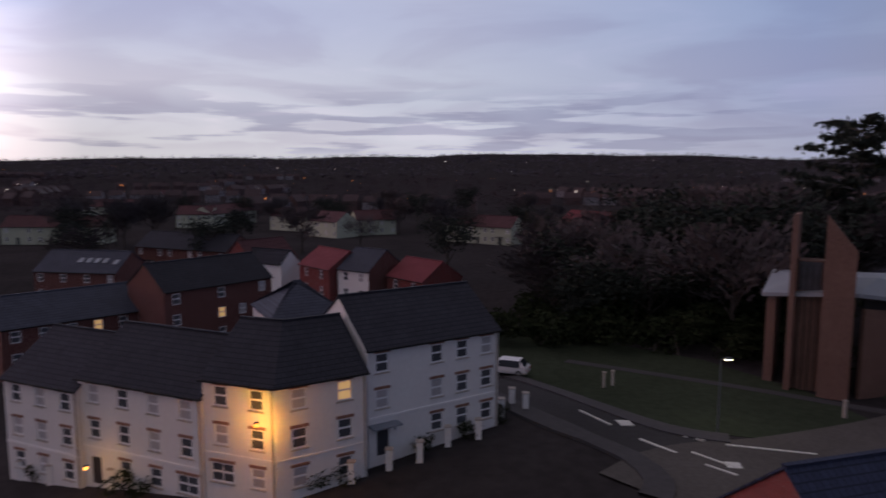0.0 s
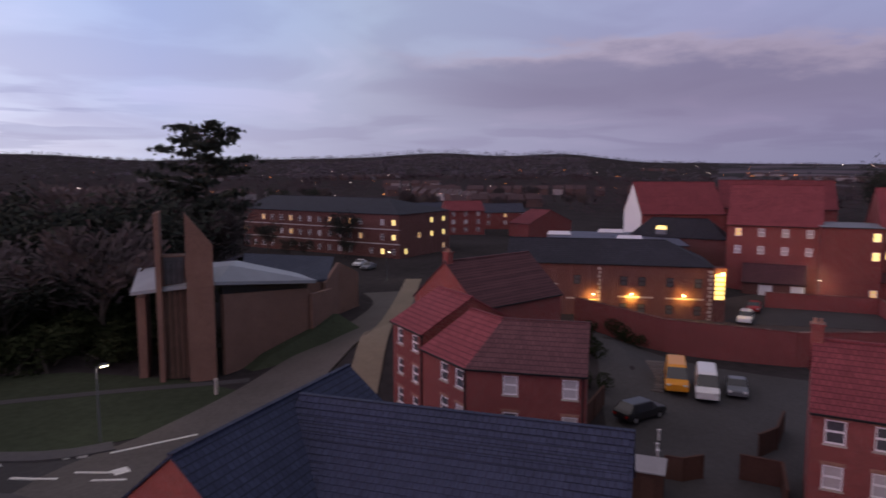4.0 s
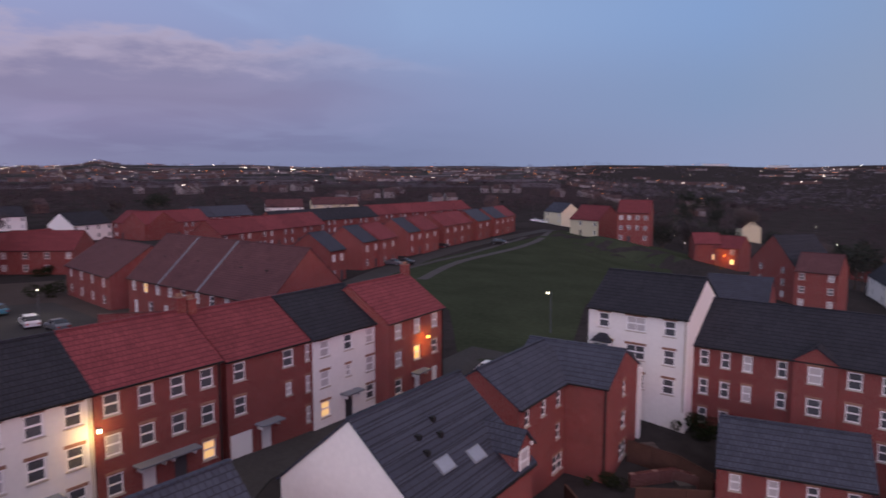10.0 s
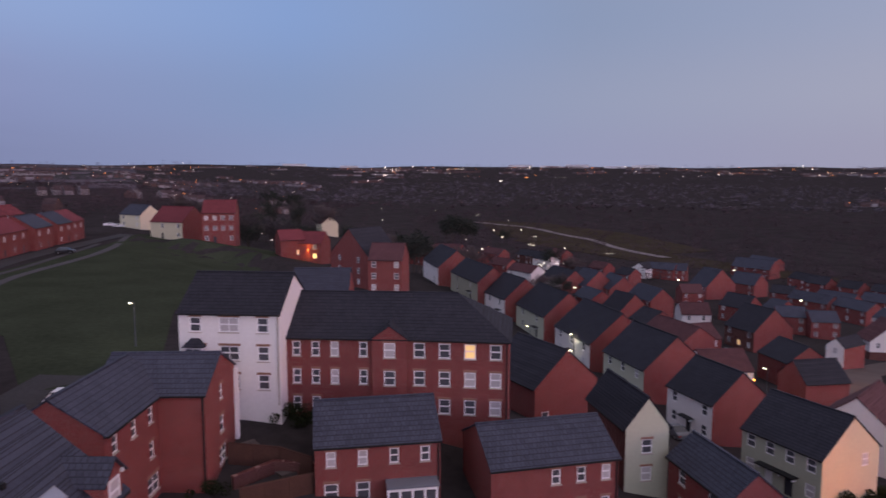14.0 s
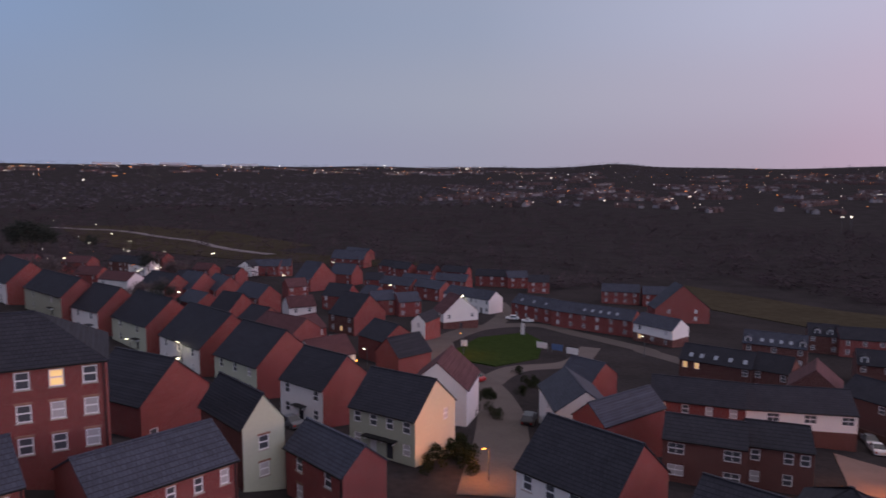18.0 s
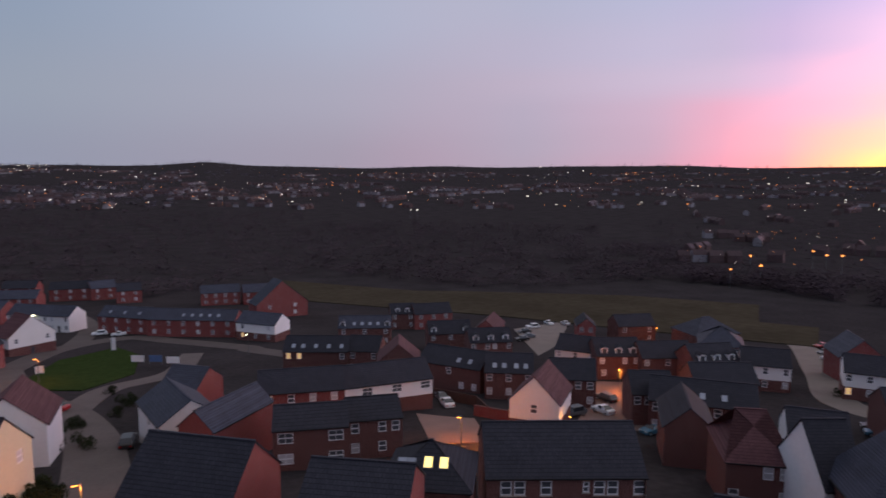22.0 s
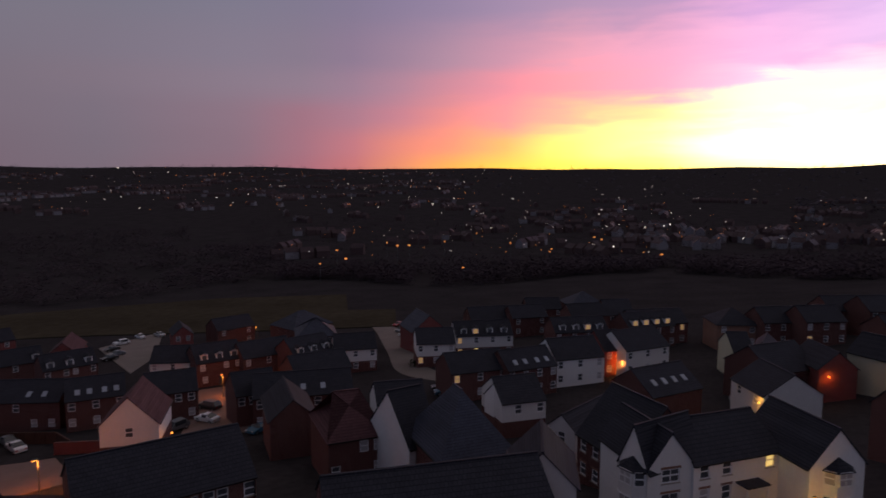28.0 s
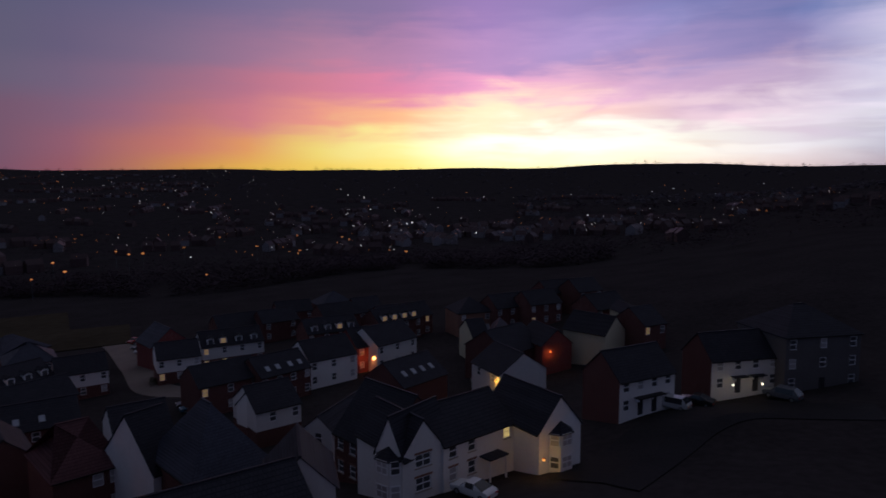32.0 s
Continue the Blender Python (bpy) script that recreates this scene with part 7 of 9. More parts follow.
def church():
    top = new("church")
    bx, by = 34.5, 60.6
    z = lz(bx, by)
    rot = -31.0
    top.matrix_basis = pose(bx, by, z, 0, 0, rot)
    tagged(top, "modern brick church with tall slab tower and pale metal roof", "church")
    BB = mat("church_brick", (0.185, 0.115, 0.092), pattern="brick", amount=0.2)
    MET = mat("pale_metal_roof", (0.26, 0.28, 0.32), rough=0.45, amount=0.15)

    def slant(name, x0, y0, x1, y1, z0, z1, m, zb=-1.0, label=""):
        v = [(x0, y0, zb), (x1, y0, zb), (x1, y1, zb), (x0, y1, zb), (x0, y0, z0), (x1, y0, z1), (x1, y1, z1), (x0, y1, z0)]
        f = [(0, 3, 2, 1), (4, 5, 6, 7), (0, 1, 5, 4), (1, 2, 6, 5), (2, 3, 7, 6), (3, 0, 4, 7)]
        return mesh_ob(name, v, f, [m], top, label=label)
    # two tall slabs with a glazed slot between them
    slant("tower_slab", -2.6, 0.2, -2.1, 4.0, 16.6, 16.8, BB)
    slant("tower_slab", 0.2, -0.6, 2.7, 0.2, 16.8, 13.6, BB)
    slant("tower_core", -2.1, 1.2, 0.2, 3.4, 12.4, 12.4, BB)
    slant("tower_window", -1.9, 1.1, 0.0, 1.2, 12.3, 12.3, GLASS, 9.6)
    for k in range(4):
        slant("mullion", -1.75 + k * 0.5, 1.02, -1.68 + k * 0.5, 1.1, 12.0, 12.0, DARK, 0)
    slant("tower_slab", 0.6, 0.2, 1.0, 4.0, 14.5, 14.5, BB)
    # low wings running back from the tower under a sweeping roof
    def run(name, a, b, thick, m, label=""):
        """A wall between two ground points, each with its own top height."""
        (x0, y0, t0), (x1, y1, t1) = a, b
        L = math.hypot(x1 - x0, y1 - y0)
        nx, ny = -(y1 - y0) / L * thick, (x1 - x0) / L * thick
        v = [(x0, y0, -1), (x1, y1, -1), (x1 + nx, y1 + ny, -1), (x0 + nx, y0 + ny, -1), (x0, y0, t0), (x1, y1, t1), (x1 + nx, y1 + ny, t1), (x0 + nx, y0 + ny, t0)]
        return mesh_ob(name, v, [(0, 3, 2, 1), (4, 5, 6, 7), (0, 1, 5, 4), (1, 2, 6, 5), (2, 3, 7, 6), (3, 0, 4, 7)], [m], top, label=label)
    slant("wing_wall", -4.6, 2.4, -3.8, 9.0, 8.2, 8.2, BB)
    run("wing_wall", (3.6, 0.6, 8.4), (13.6, 10.2, 6.9), 0.4, BB)
    run("wing_wall", (13.9, 9.8, 6.2), (17.6, 16.7, 5.6), 0.4, BB)
    run("clerestory", (3.5, 0.75, 9.2), (13.4, 10.3, 7.6), 0.3, DARK)
    v = [(-5.0, 1.4, 9.0), (3.0, -0.4, 9.9), (14.4, 9.6, 7.9), (12.5, 13.0, 8.4), (5.5, 10.0, 10.6), (-4.8, 10.0, 10.2), (4.5, 3.8, 10.9), (-1.5, 5.0, 10.3)]
    n = len(v)
    v += [(a, b, c - 0.35) for a, b, c in v]
    f = [(0, 1, 6, 7), (1, 2, 6), (2, 3, 6), (3, 4, 6), (4, 5, 7, 6), (5, 0, 7)]
    for a, b in ((0, 1), (1, 2), (2, 3), (3, 4), (4, 5), (5, 0)):
        f.append((b, a, a + n, b + n))
    f.append((8, 13, 12, 11, 10, 9))
    mesh_ob("roof", v, f, [MET], top, label="pale sheet metal roof")
    # hall behind, with a blue slate roof
    v, f = [], []
    slab(v, f, [(5.5, 6.4, 8.4), (17.8, 20.8, 6.2), (20.5, 31.0, 7.9), (6.5, 14.2, 10.9)], 0.3)
    slab(v, f, [(20.5, 31.0, 7.9), (10.0, 34.0, 6.0), (-2.0, 20.0, 7.0), (6.5, 14.2, 10.9)], 0.3)
    mesh_ob("hall_roof", v, f, [SLATE_B], top)
    run("hall_wall", (17.2, 19.4, 5.9), (20.4, 26.4, 7.6), 0.4, BB)
    run("hall_wall", (20.4, 26.4, 7.6), (24.2, 31.0, 5.4), 0.4, BB)
    run("hall_wall", (6.0, 7.5, 8.1), (17.2, 20.4, 5.9), 0.3, BB)
    run("hall_wall", (24.2, 31.0, 5.4), (10.0, 33.5, 5.6), 0.4, BB)
    # grass bank against the long wall
    v = [(4.6, -1.2, -0.6), (8.2, 3.0, 1.0), (13.8, 8.9, 2.0), (18.2, 16.4, 2.2), (7.6, -3.4, -0.6), (11.8, 0.5, -0.6), (17.0, 6.0, -0.6), (22.4, 14.5, -0.6), (3.8, 0.7, -0.6), (7.4, 4.4, 1.0), (13.4, 9.9, 2.0), (17.4, 16.8, 2.2)]
    f = [(0, 4, 5, 1), (1, 5, 6, 2), (2, 6, 7, 3), (8, 0, 1, 9), (9, 1, 2, 10), (10, 2, 3, 11)]
    mesh_ob("grass_bank", v, f, [LAWN], top)


church()

# ---- walls and fences ----


def wall_run(name, label, pts, h, m, thick=0.3, cat="wall", cap=True):
    for (ax, ay), (bx, by) in zip(pts, pts[1:]):
        L = math.hypot(bx - ax, by - ay)
        ang = math.atan2(by - ay, bx - ax)
        z0, z1 = lz(ax, ay), lz(bx, by)
        top = new(name)
        top.matrix_basis = Matrix.Translation((ax, ay, 0)) @ Matrix.Rotation(ang, 4, "Z")
        tagged(top, label, cat)
        v = [(0, -thick / 2, z0 - 1.2), (L, -thick / 2, z1 - 1.2), (L, thick / 2, z1 - 1.2), (0, thick / 2, z0 - 1.2),
             (0, -thick / 2, z0 + h), (L, -thick / 2, z1 + h), (L, thick / 2, z1 + h), (0, thick / 2, z0 + h)]
        f = [(0, 3, 2, 1), (4, 5, 6, 7), (0, 1, 5, 4), (1, 2, 6, 5), (2, 3, 7, 6), (3, 0, 4, 7)]
        mesh_ob("wall_body" if m in (BRICK, BRICK_D) else "fence_panel", v, f, [m], top)
        if cap:
            k = thick / 2 + 0.05
            v = [(0, -k, z0 + h), (L, -k, z1 + h), (L, k, z1 + h), (0, k, z0 + h), (0, -k, z0 + h + .08), (L, -k, z1 + h + .08), (L, k, z1 + h + .08), (0, k, z0 + h + .08)]
            mesh_ob("coping", v, f, [BRICK_D if m is not WOOD else WOOD], top)
        if m is WOOD:
            n = max(1, int(L / 1.8))
            for i in range(n + 1):
                v2, f2 = [], []
                x = L * i / n
                zz = z0 + (z1 - z0) * i / n
                box(v2, f2, x - 0.06, -thick / 2 - 0.06, zz - 0.8, x + 0.06, -thick / 2, zz + h + 0.1)
                mesh_ob("post", v2, f2, [WOOD], top)


WOOD = mat("weathered_fence_wood", (0.085, 0.045, 0.036), grain=9, amount=0.3)
wall_run("brick_wall", "tall red brick retaining wall behind the car park", [(70.0, 37.0), (73.7, 27.6), (78.1, 14.9), (86.9, 3.2)], 3.7, BRICK)
wall_run("brick_wall", "red brick yard wall of the office building", [(109.5, 25.7), (114.6, 11.5), (97.7, 4.7)], 2.4, BRICK)
wall_run("brick_wall", "low brick wall around the parking area", [(101.9, -15.5), (98.6, -23.6), (103.5, -29.3)], 1.2, BRICK)
wall_run("garden_fence", "dark wooden fence panels at the car park entrance", [(43.9, 16.0), (44.1, 14.9), (45.4, 14.0)], 1.7, WOOD, 0.08, "fence")
wall_run("garden_fence", "dark wooden fence panels at the car park entrance", [(46.8, 11.9), (47.2, 9.4), (43.0, 8.2)], 1.8, WOOD, 0.08, "fence")
wall_run("garden_fence", "dark wooden fence panels beside the terrace yard", [(51.3, 11.9), (53.6, 11.2), (57.5, 11.6)], 1.8, WOOD, 0.08, "fence")
wall_run("garden_fence", "dark wooden fence behind the corner building", [(48.6, 24.6), (53.4, 25.2)], 1.8, WOOD, 0.08, "fence")
wall_run("brick_wall", "stepped garden retaining wall", [(31.5, -40.8), (30.0, -44.1), (26.7, -45.4)], 1.0, BRICK_D)
wall_run("garden_fence", "wooden garden fence below the apartment block", [(29.2, -38.6), (25.8, -43.0)], 1.6, WOOD, 0.08, "fence")
wall_run("garden_fence", "weathered wooden garden fence panels", [(-45.0, -86.7), (-47.9, -78.7)], 1.8, WOOD, 0.08, "fence")
wall_run("brick_wall", "brick garden wall lit orange", [(-82.8, -70.5), (-81.9, -62.4), (-85.4, -56.2)], 1.8, BRICK)
wall_run("garden_fence", "wooden garden fence below the garden steps", [(34.0, -43.7), (30.0, -44.8), (26.9, -44.7)], 1.8, WOOD, 0.08, "fence")
wall_run("garden_fence", "wooden garden fence behind the corner house", [(31.7, -34.0), (29.1, -32.6), (29.9, -30.0)], 1.8, WOOD, 0.08, "fence")
wall_run("garden_fence", "wooden garden fence by the parking court", [(-89.2, -86.5), (-89.1, -75.4), (-83.2, -68.2)], 1.8, WOOD, 0.08, "fence")
wall_run("garden_fence", "wooden garden fence beside the estate road", [(-16.0, -124.0), (-17.5, -115.7), (-21.0, -128.0)], 1.7, WOOD, 0.08, "fence")
wall_run("brick_wall", "low brick wall by the parking court", [(-189.8, -93.3), (-134.6, -67.6), (-100.9, -51.4)], 1.4, BRICK_D)
wall_run("brick_wall", "brick garden wall", [(-36.1, -78.9), (-40.6, -76.9)], 1.6, BRICK)

# ---- vehicles ----
TYRE = mat("tyre_rubber", (0.02, 0.02, 0.02), rough=0.8, amount=0.1)
RIM = mat("alloy_rim", (0.45, 0.45, 0.47), rough=0.35, metal=0.8, amount=0.1)
CARGLASS = mat("car_glass", (0.03, 0.035, 0.045), rough=0.06, amount=0.1, spec=0.7)
TAIL = mat("red_tail_lamp", (0.4, 0.02, 0.02), rough=0.3, amount=0.05)
HEAD = mat("clear_head_lamp", (0.7, 0.7, 0.72), rough=0.2, amount=0.05)
PAINTS = {"white": (0.75, 0.75, 0.77), "black": (0.015, 0.015, 0.018), "grey": (0.13, 0.14, 0.16), "blue": (0.05, 0.16, 0.25), "red": (0.35, 0.02, 0.025), "orange": (0.75, 0.30, 0.02), "silver": (0.45, 0.46, 0.48)}
SHAPES = {"car": (4.2, 1.78, [(0, .35, .72), (.04, .28, .80), (.26, .25, .95), (.40, .25, 1.44), (.62, .25, 1.47), (.86, .25, 1.05), (.97, .28, .95), (1, .35, .8)]),
          "suv": (4.5, 1.85, [(0, .38, .85), (.04, .3, .98), (.24, .28, 1.08), (.36, .28, 1.62), (.84, .28, 1.64), (.96, .3, 1.1), (1, .38, .9)]),
          "van": (5.4, 2.0, [(0, .4, .95), (.03, .3, 1.1), (.16, .3, 1.25), (.27, .3, 2.2), (.34, .3, 2.35), (.98, .3, 2.35), (1, .34, 2.2)])}
CARS = {}


def car(px, py, rot, colour, kind="car"):
    key = (colour, kind)
    z = lz(px, py) + 0.13
    m4 = pose(px, py, z, 0, 0, rot)
    if key in CARS:
        return copy_thing(CARS[key], m4)
    L, W, prof = SHAPES[kind]
    top = new("van" if kind == "van" else "car")
    tagged(top, f"{colour} parked {'panel van' if kind == 'van' else 'estate car' if kind == 'suv' else 'hatchback car'} on the asphalt", "van" if kind == "van" else "car", "parked vehicles")
    paint = mat(colour + "_car_paint", PAINTS[colour], rough=0.3, amount=0.04, tint=0.02, spec=0.6)
    v, f = [], []
    belt = 0.93 if kind != "van" else 1.3
    for t, lo, hi in prof:
        x = (t - 0.5) * L
        w = W / 2 * (0.94 if t in (0, 1) else 1)
        top_w = w if hi <= belt + 0.2 else w * 0.80
        mid = min(hi - 0.02, belt)
        v += [(x, -w * 0.93, lo), (x, -w, lo + 0.2), (x, -w * 0.98, mid), (x, -top_w, hi - 0.05), (x, -top_w * 0.85, hi), (x, top_w * 0.85, hi), (x, top_w, hi - 0.05), (x, w * 0.98, mid), (x, w, lo + 0.2), (x, w * 0.93, lo)]
    n = 10
    fm = []
    for i in range(len(prof) - 1):
        for k in range(n):
            a, b = i * n + k, i * n + (k + 1) % n
            f.append((a, b, b + n, a + n))
            tall = prof[i][2] > belt + 0.25 and prof[i + 1][2] > belt + 0.25
            glass = (k in (2, 6) and tall and (kind != "van" or i == 3)) or (k in (3, 4, 5) and abs(prof[i + 1][2] - prof[i][2]) > 0.3 and (kind != "van" or i < 4))
            fm.append(1 if glass else 0)
    f.append(tuple(range(n - 1, -1, -1)))
    f.append(tuple(range((len(prof) - 1) * n, len(prof) * n)))
    fm += [0, 0]
    mesh_ob("body", v, f, [paint, CARGLASS], top, fm)
    r = 0.33 if kind != "van" else 0.36
    for sx in (-0.31, 0.32):
        for sy in (-1, 1):
            v, f = [], []
            for k in range(14):
                a = 2 * math.pi * k / 14
                v += [(r * math.cos(a), -0.1, r * math.sin(a)), (r * math.cos(a), 0.1, r * math.sin(a))]
            for k in range(14):
                a, b = 2 * k, 2 * ((k + 1) % 14)
                f.append((a, b, b + 1, a + 1))
            f += [tuple(range(0, 28, 2))[::-1], tuple(range(1, 28, 2))]
            wh = mesh_ob("wheel", v, f, [TYRE], top)
            wh.location = (sx * L, sy * (W / 2 - 0.1), r)
            v2 = [(0.62 * q[0], q[1] * 1.1, 0.62 * q[2]) for q in v]
            mesh_ob("rim", v2, f, [RIM], wh)
    for sx, mm, nm in ((-0.497, HEAD, "headlight"), (0.497, TAIL, "tail_light")):
        for sy in (-1, 1):
            v, f = [], []
            hz = 0.62 if kind != "van" else 0.85
            box(v, f, sx * L - 0.06, sy * W * 0.36 - 0.16, hz, sx * L + 0.06, sy * W * 0.36 + 0.16, hz + 0.16)
            mesh_ob(nm, v, f, [mm], top)
    top.matrix_basis = m4
    CARS[key] = top
    return top


for px, py, rot, c, k in (
        (6.5, 66.5, -20, "white", "suv"), (52.5, -45.4, 25, "white", "suv"), (50.6, -42.4, 25, "silver", "car"), (61.1, 21.6, 22, "orange", "van"), (61.7, 19.0, 20, "white", "van"), (64.4, 17.1, 18, "grey", "car"), (53.1, 21.7, 160, "black", "suv"),
        (99.0, 25.6, 10, "white", "suv"), (106.1, 26.3, 10, "red", "car"), (96.5, 1.8, 5, "black", "suv"), (96.4, -1.9, 20, "red", "car"), (117.0, -4.3, 200, "blue", "suv"), (125.1, -1.9, 200, "silver", "car"),
        (104.6, -7.6, 185, "white", "suv"), (100.0, -10.3, 195, "grey", "car"), (-76.0, -217.0, 160, "white", "suv"), (-79.7, -211.8, 160, "white", "car"), (-35.5, -93.1, 60, "black", "suv"), (-36.5, -125.9, 120, "red", "car"),
        (-0.2, -86.8, 120, "grey", "car"), (-85.4, -79.2, 60, "white", "car"), (-88.7, -83.6, 60, "grey", "car"), (-99.9, -56.2, 75, "white", "car"), (-108.7, -60.6, 75, "black", "suv"), (-94.3, -58.6, 160, "grey", "suv"),
        (-170.1, -124.3, 150, "black", "car"), (-163.7, -118.2, 150, "grey", "car"), (-179.4, -127.8, 150, "white", "suv"), (-158.2, -116.4, 150, "black", "car"), (-189.6, -128.5, 60, "white", "car"), (-192.6, -123.7, 60, "silver", "car"), (-93.6, -44.1, 160, "blue", "car"),
        (-206.4, -48.7, 150, "red", "car"), (-195.5, -45.3, 150, "grey", "car"), (-187.5, -42.5, 150, "silver", "car"), (-180.0, -39.7, 150, "black", "suv"), (-204.6, -45.6, 150, "red", "car"), (-121.5, -20.3, 110, "black", "car"), (-117.9, -19.1, 110, "blue", "car"),
        (-111.6, 30.6, 20, "silver", "van"), (-73.8, 44.5, 40, "silver", "suv"), (-74.5, 48.5, 40, "black", "car"), (-56.9, 14.7, 40, "white", "car"), (-73.1, 59.7, 30, "grey", "suv"), (99.6, 101.3, 20, "grey", "car"), (101.8, 106.1, 20, "white", "car"),
        (210.8, -203.6, 40, "white", "car"), (203.9, -201.3, 40, "white", "car"), (157.8, -115.1, 30, "black", "car"), (132.2, -82.4, 30, "grey", "car"), (153.3, -133.1, 30, "black", "suv"), (131.9, -85.5, 30, "black", "car")):
    car(px, py, rot, c, k)

# ---- street lamps ----
POST = mat("grey_lamp_post", (0.10, 0.11, 0.12), rough=0.5, amount=0.1)
GLOW_W = mat("white_lamp_glow", (1, 0.9, 0.7), emit=14, emit_rgb=(1, 0.86, 0.55), amount=0)
GLOW_O = mat("sodium_lamp_glow", (1, 0.6, 0.2), emit=9, emit_rgb=(1, 0.30, 0.04), amount=0)


def lamp_light(x, y, z, watts, rgb, r=0.15):
    d = bpy.data.lights.new("lamp_light", "POINT")
    d.energy, d.color, d.shadow_soft_size = watts, rgb, r
    o = new("lamp_light", d)
    o.location = (x, y, z)
    return o


def street_lamp(x, y, h=5.5, glow="o", watts=0.0, arm=0.5, rot=0.0, big=1.0):
    z = lz(x, y)
    top = new("street_lamp")
    top.matrix_basis = pose(x, y, z, 0, 0, rot)
    tagged(top, "slim grey street lamp with glowing lantern on the footway", "street lamp", "street lamps")
    v, f = [], []
    for k in range(8):
        a = 2 * math.pi * k / 8
        v += [(0.09 * math.cos(a), 0.09 * math.sin(a), -0.3), (0.05 * math.cos(a), 0.05 * math.sin(a), h)]
    for k in range(8):
        a, b = 2 * k, 2 * ((k + 1) % 8)
        f.append((a, b, b + 1, a + 1))
    mesh_ob("pole", v, f, [POST], top)
    v, f = [], []
    box(v, f, -0.03, -0.03, h - 0.05, arm, 0.03, h + 0.02)
    mesh_ob("arm", v, f, [POST], top)
    v, f = [], []
    box(v, f, arm - 0.2 * big, -0.13 * big, h - 0.02, arm + 0.35 * big, 0.13 * big, h + 0.10)
    hd = mesh_ob("lantern", v, f, [POST], top)
    v, f = [], []
    box(v, f, arm - 0.15 * big, -0.11 * big, h - 0.10 * big, arm + 0.30 * big, 0.11 * big, h - 0.02)
    mesh_ob("bulb", v, f, [GLOW_O if glow == "o" else GLOW_W], hd)
    if watts:
        c, s = math.cos(radians(rot)), math.sin(radians(rot))
        lamp_light(x + c * arm, y + s * arm, z + h - 0.45, watts, (1, 0.26, 0.04) if glow == "o" else (1, 0.85, 0.6))
    return top


OR, WM, YE = (1, 0.30, 0.04), (1, 0.70, 0.34), (1, 0.46, 0.06)
street_lamp(22.0, 51.8, 6, "w", 120)
street_lamp(62.5, -63.4, 5.5, "w", 80)
street_lamp(-20.8, -66.3, 3.8, "o", 1000)
# this court's source is out of sight; the post is added to cast its glow
street_lamp(-66.8, -59.2, 4.4, "o", 2200)
street_lamp(-117.5, -62.6, 4.8, "o", 2200)
street_lamp(107.9, -9.0, 4.5, "w", 300)
street_lamp(119.0, 20.2, 3.6, "w", 240)
street_lamp(30.9, -146.0, 5.5, "w", 120)
street_lamp(18.2, -124.0, 5.5, "w", 120)
street_lamp(-41.9, -155.3, 5.5, "o", 900)
street_lamp(-196.3, -41.2, 5.5, "w", 400)
street_lamp(-176.6, -83.1, 5.5, "o", 400)
street_lamp(91.0, 87.6, 5.5, "w", 120)
street_lamp(118.6, 137.4, 5.5, "o", 240)
street_lamp(-132.0, 13.4, 3.4, "o", 2000)
street_lamp(-31.2, -113.3, 5.5, "w", 120)
for x, y in ((26.3, -123.0), (15.4, -105.3), (62.8, -327.2), (129.4, -500.9), (161.3, -540.3), (185.0, -428.9), (114.5, -369.8), (96.8, -450.4), (56.1, -336.5), (33.6, -232.4), (40.7, -425.3), (200.2, -431.9), (-95.4, -319.9), (-42.7, -273.9), (-21.4, -240.7), (-91.2, -155.9), (-9.9, -145.5), (-15.1, -127.7), (57.4, -288.9), (0.2, -308.8), (10.4, -362.1), (-26.6, -375.1), (-64.8, -239.7), (378.8, -821.0), (278.9, -605.0), (307.6, -834.5), (232.8, -778.3), (177.5, -712.4), (139.8, -442.6), (129.6, -380.4), (110.0, -378.5), (108.1, -521.7), (91.7, -439.2), (71.0, -436.8), (42.6, -425.5), (62.3, -314.8), (57.4, -331.2), (153.9, -566.0), (136.8, -595.6)):
    street_lamp(x, y, 5.5, "w", big=1.0 if y > -200 else 1.8)


def wall_lamp(x, y, z, glow="w", watts=40, rgb=WM):
    top = new("wall_lamp")
    top.location = (x, y, z)
    tagged(top, "small glowing lamp fixed to the house wall", "wall lamp", "wall lamps")
    v, f = [], []
    box(v, f, -0.09, -0.09, -0.11, 0.09, 0.09, 0.11)
    mesh_ob("bulb", v, f, [GLOW_W if glow == "w" else GLOW_O], top)
    v, f = [], []
    box(v, f, -0.13, -0.13, 0.11, 0.13, 0.13, 0.16)
    mesh_ob("lamp_cap", v, f, [POST], top)
    lamp_light(x, y, z - 0.3, watts, rgb, 0.12)


wall_lamp(-11.3, 39.3, 5.6, "o", 600, (1, 0.36, 0.035))
wall_lamp(-24.3, 43.8, 0.8, "o", 75, YE)
wall_lamp(43.3, -6.3, 5.8, "w", 150, (1, 0.56, 0.17))
wall_lamp(52.2, -36.4, 5.5, "o", 150, YE)
wall_lamp(40.9, 31.7, 2.6, "w", 50, YE)
wall_lamp(90.1, 44.6, 3.05, "w", 330, (1, 0.58, 0.10))
wall_lamp(92.2, 39.6, 3.3, "w", 330, (1, 0.58, 0.10))
wall_lamp(95.3, 33.1, 3.4, "w", 330, (1, 0.58, 0.10))
wall_lamp(96.5, 28.2, 6.9, "w", 300, (1, 0.58, 0.10))
wall_lamp(81.9, 54.0, 6.4, "w", 60, (1, 0.58, 0.10))
wall_lamp(101.7, -169.2, -0.7, "o", 260, OR)
wall_lamp(-54.6, -90.9, -15.0, "o", 300, OR)
wall_lamp(-11.6, -113.7, -11.0, "o", 250, YE)
wall_lamp(-59.0, 22.2, -6.2, "o", 190, YE)
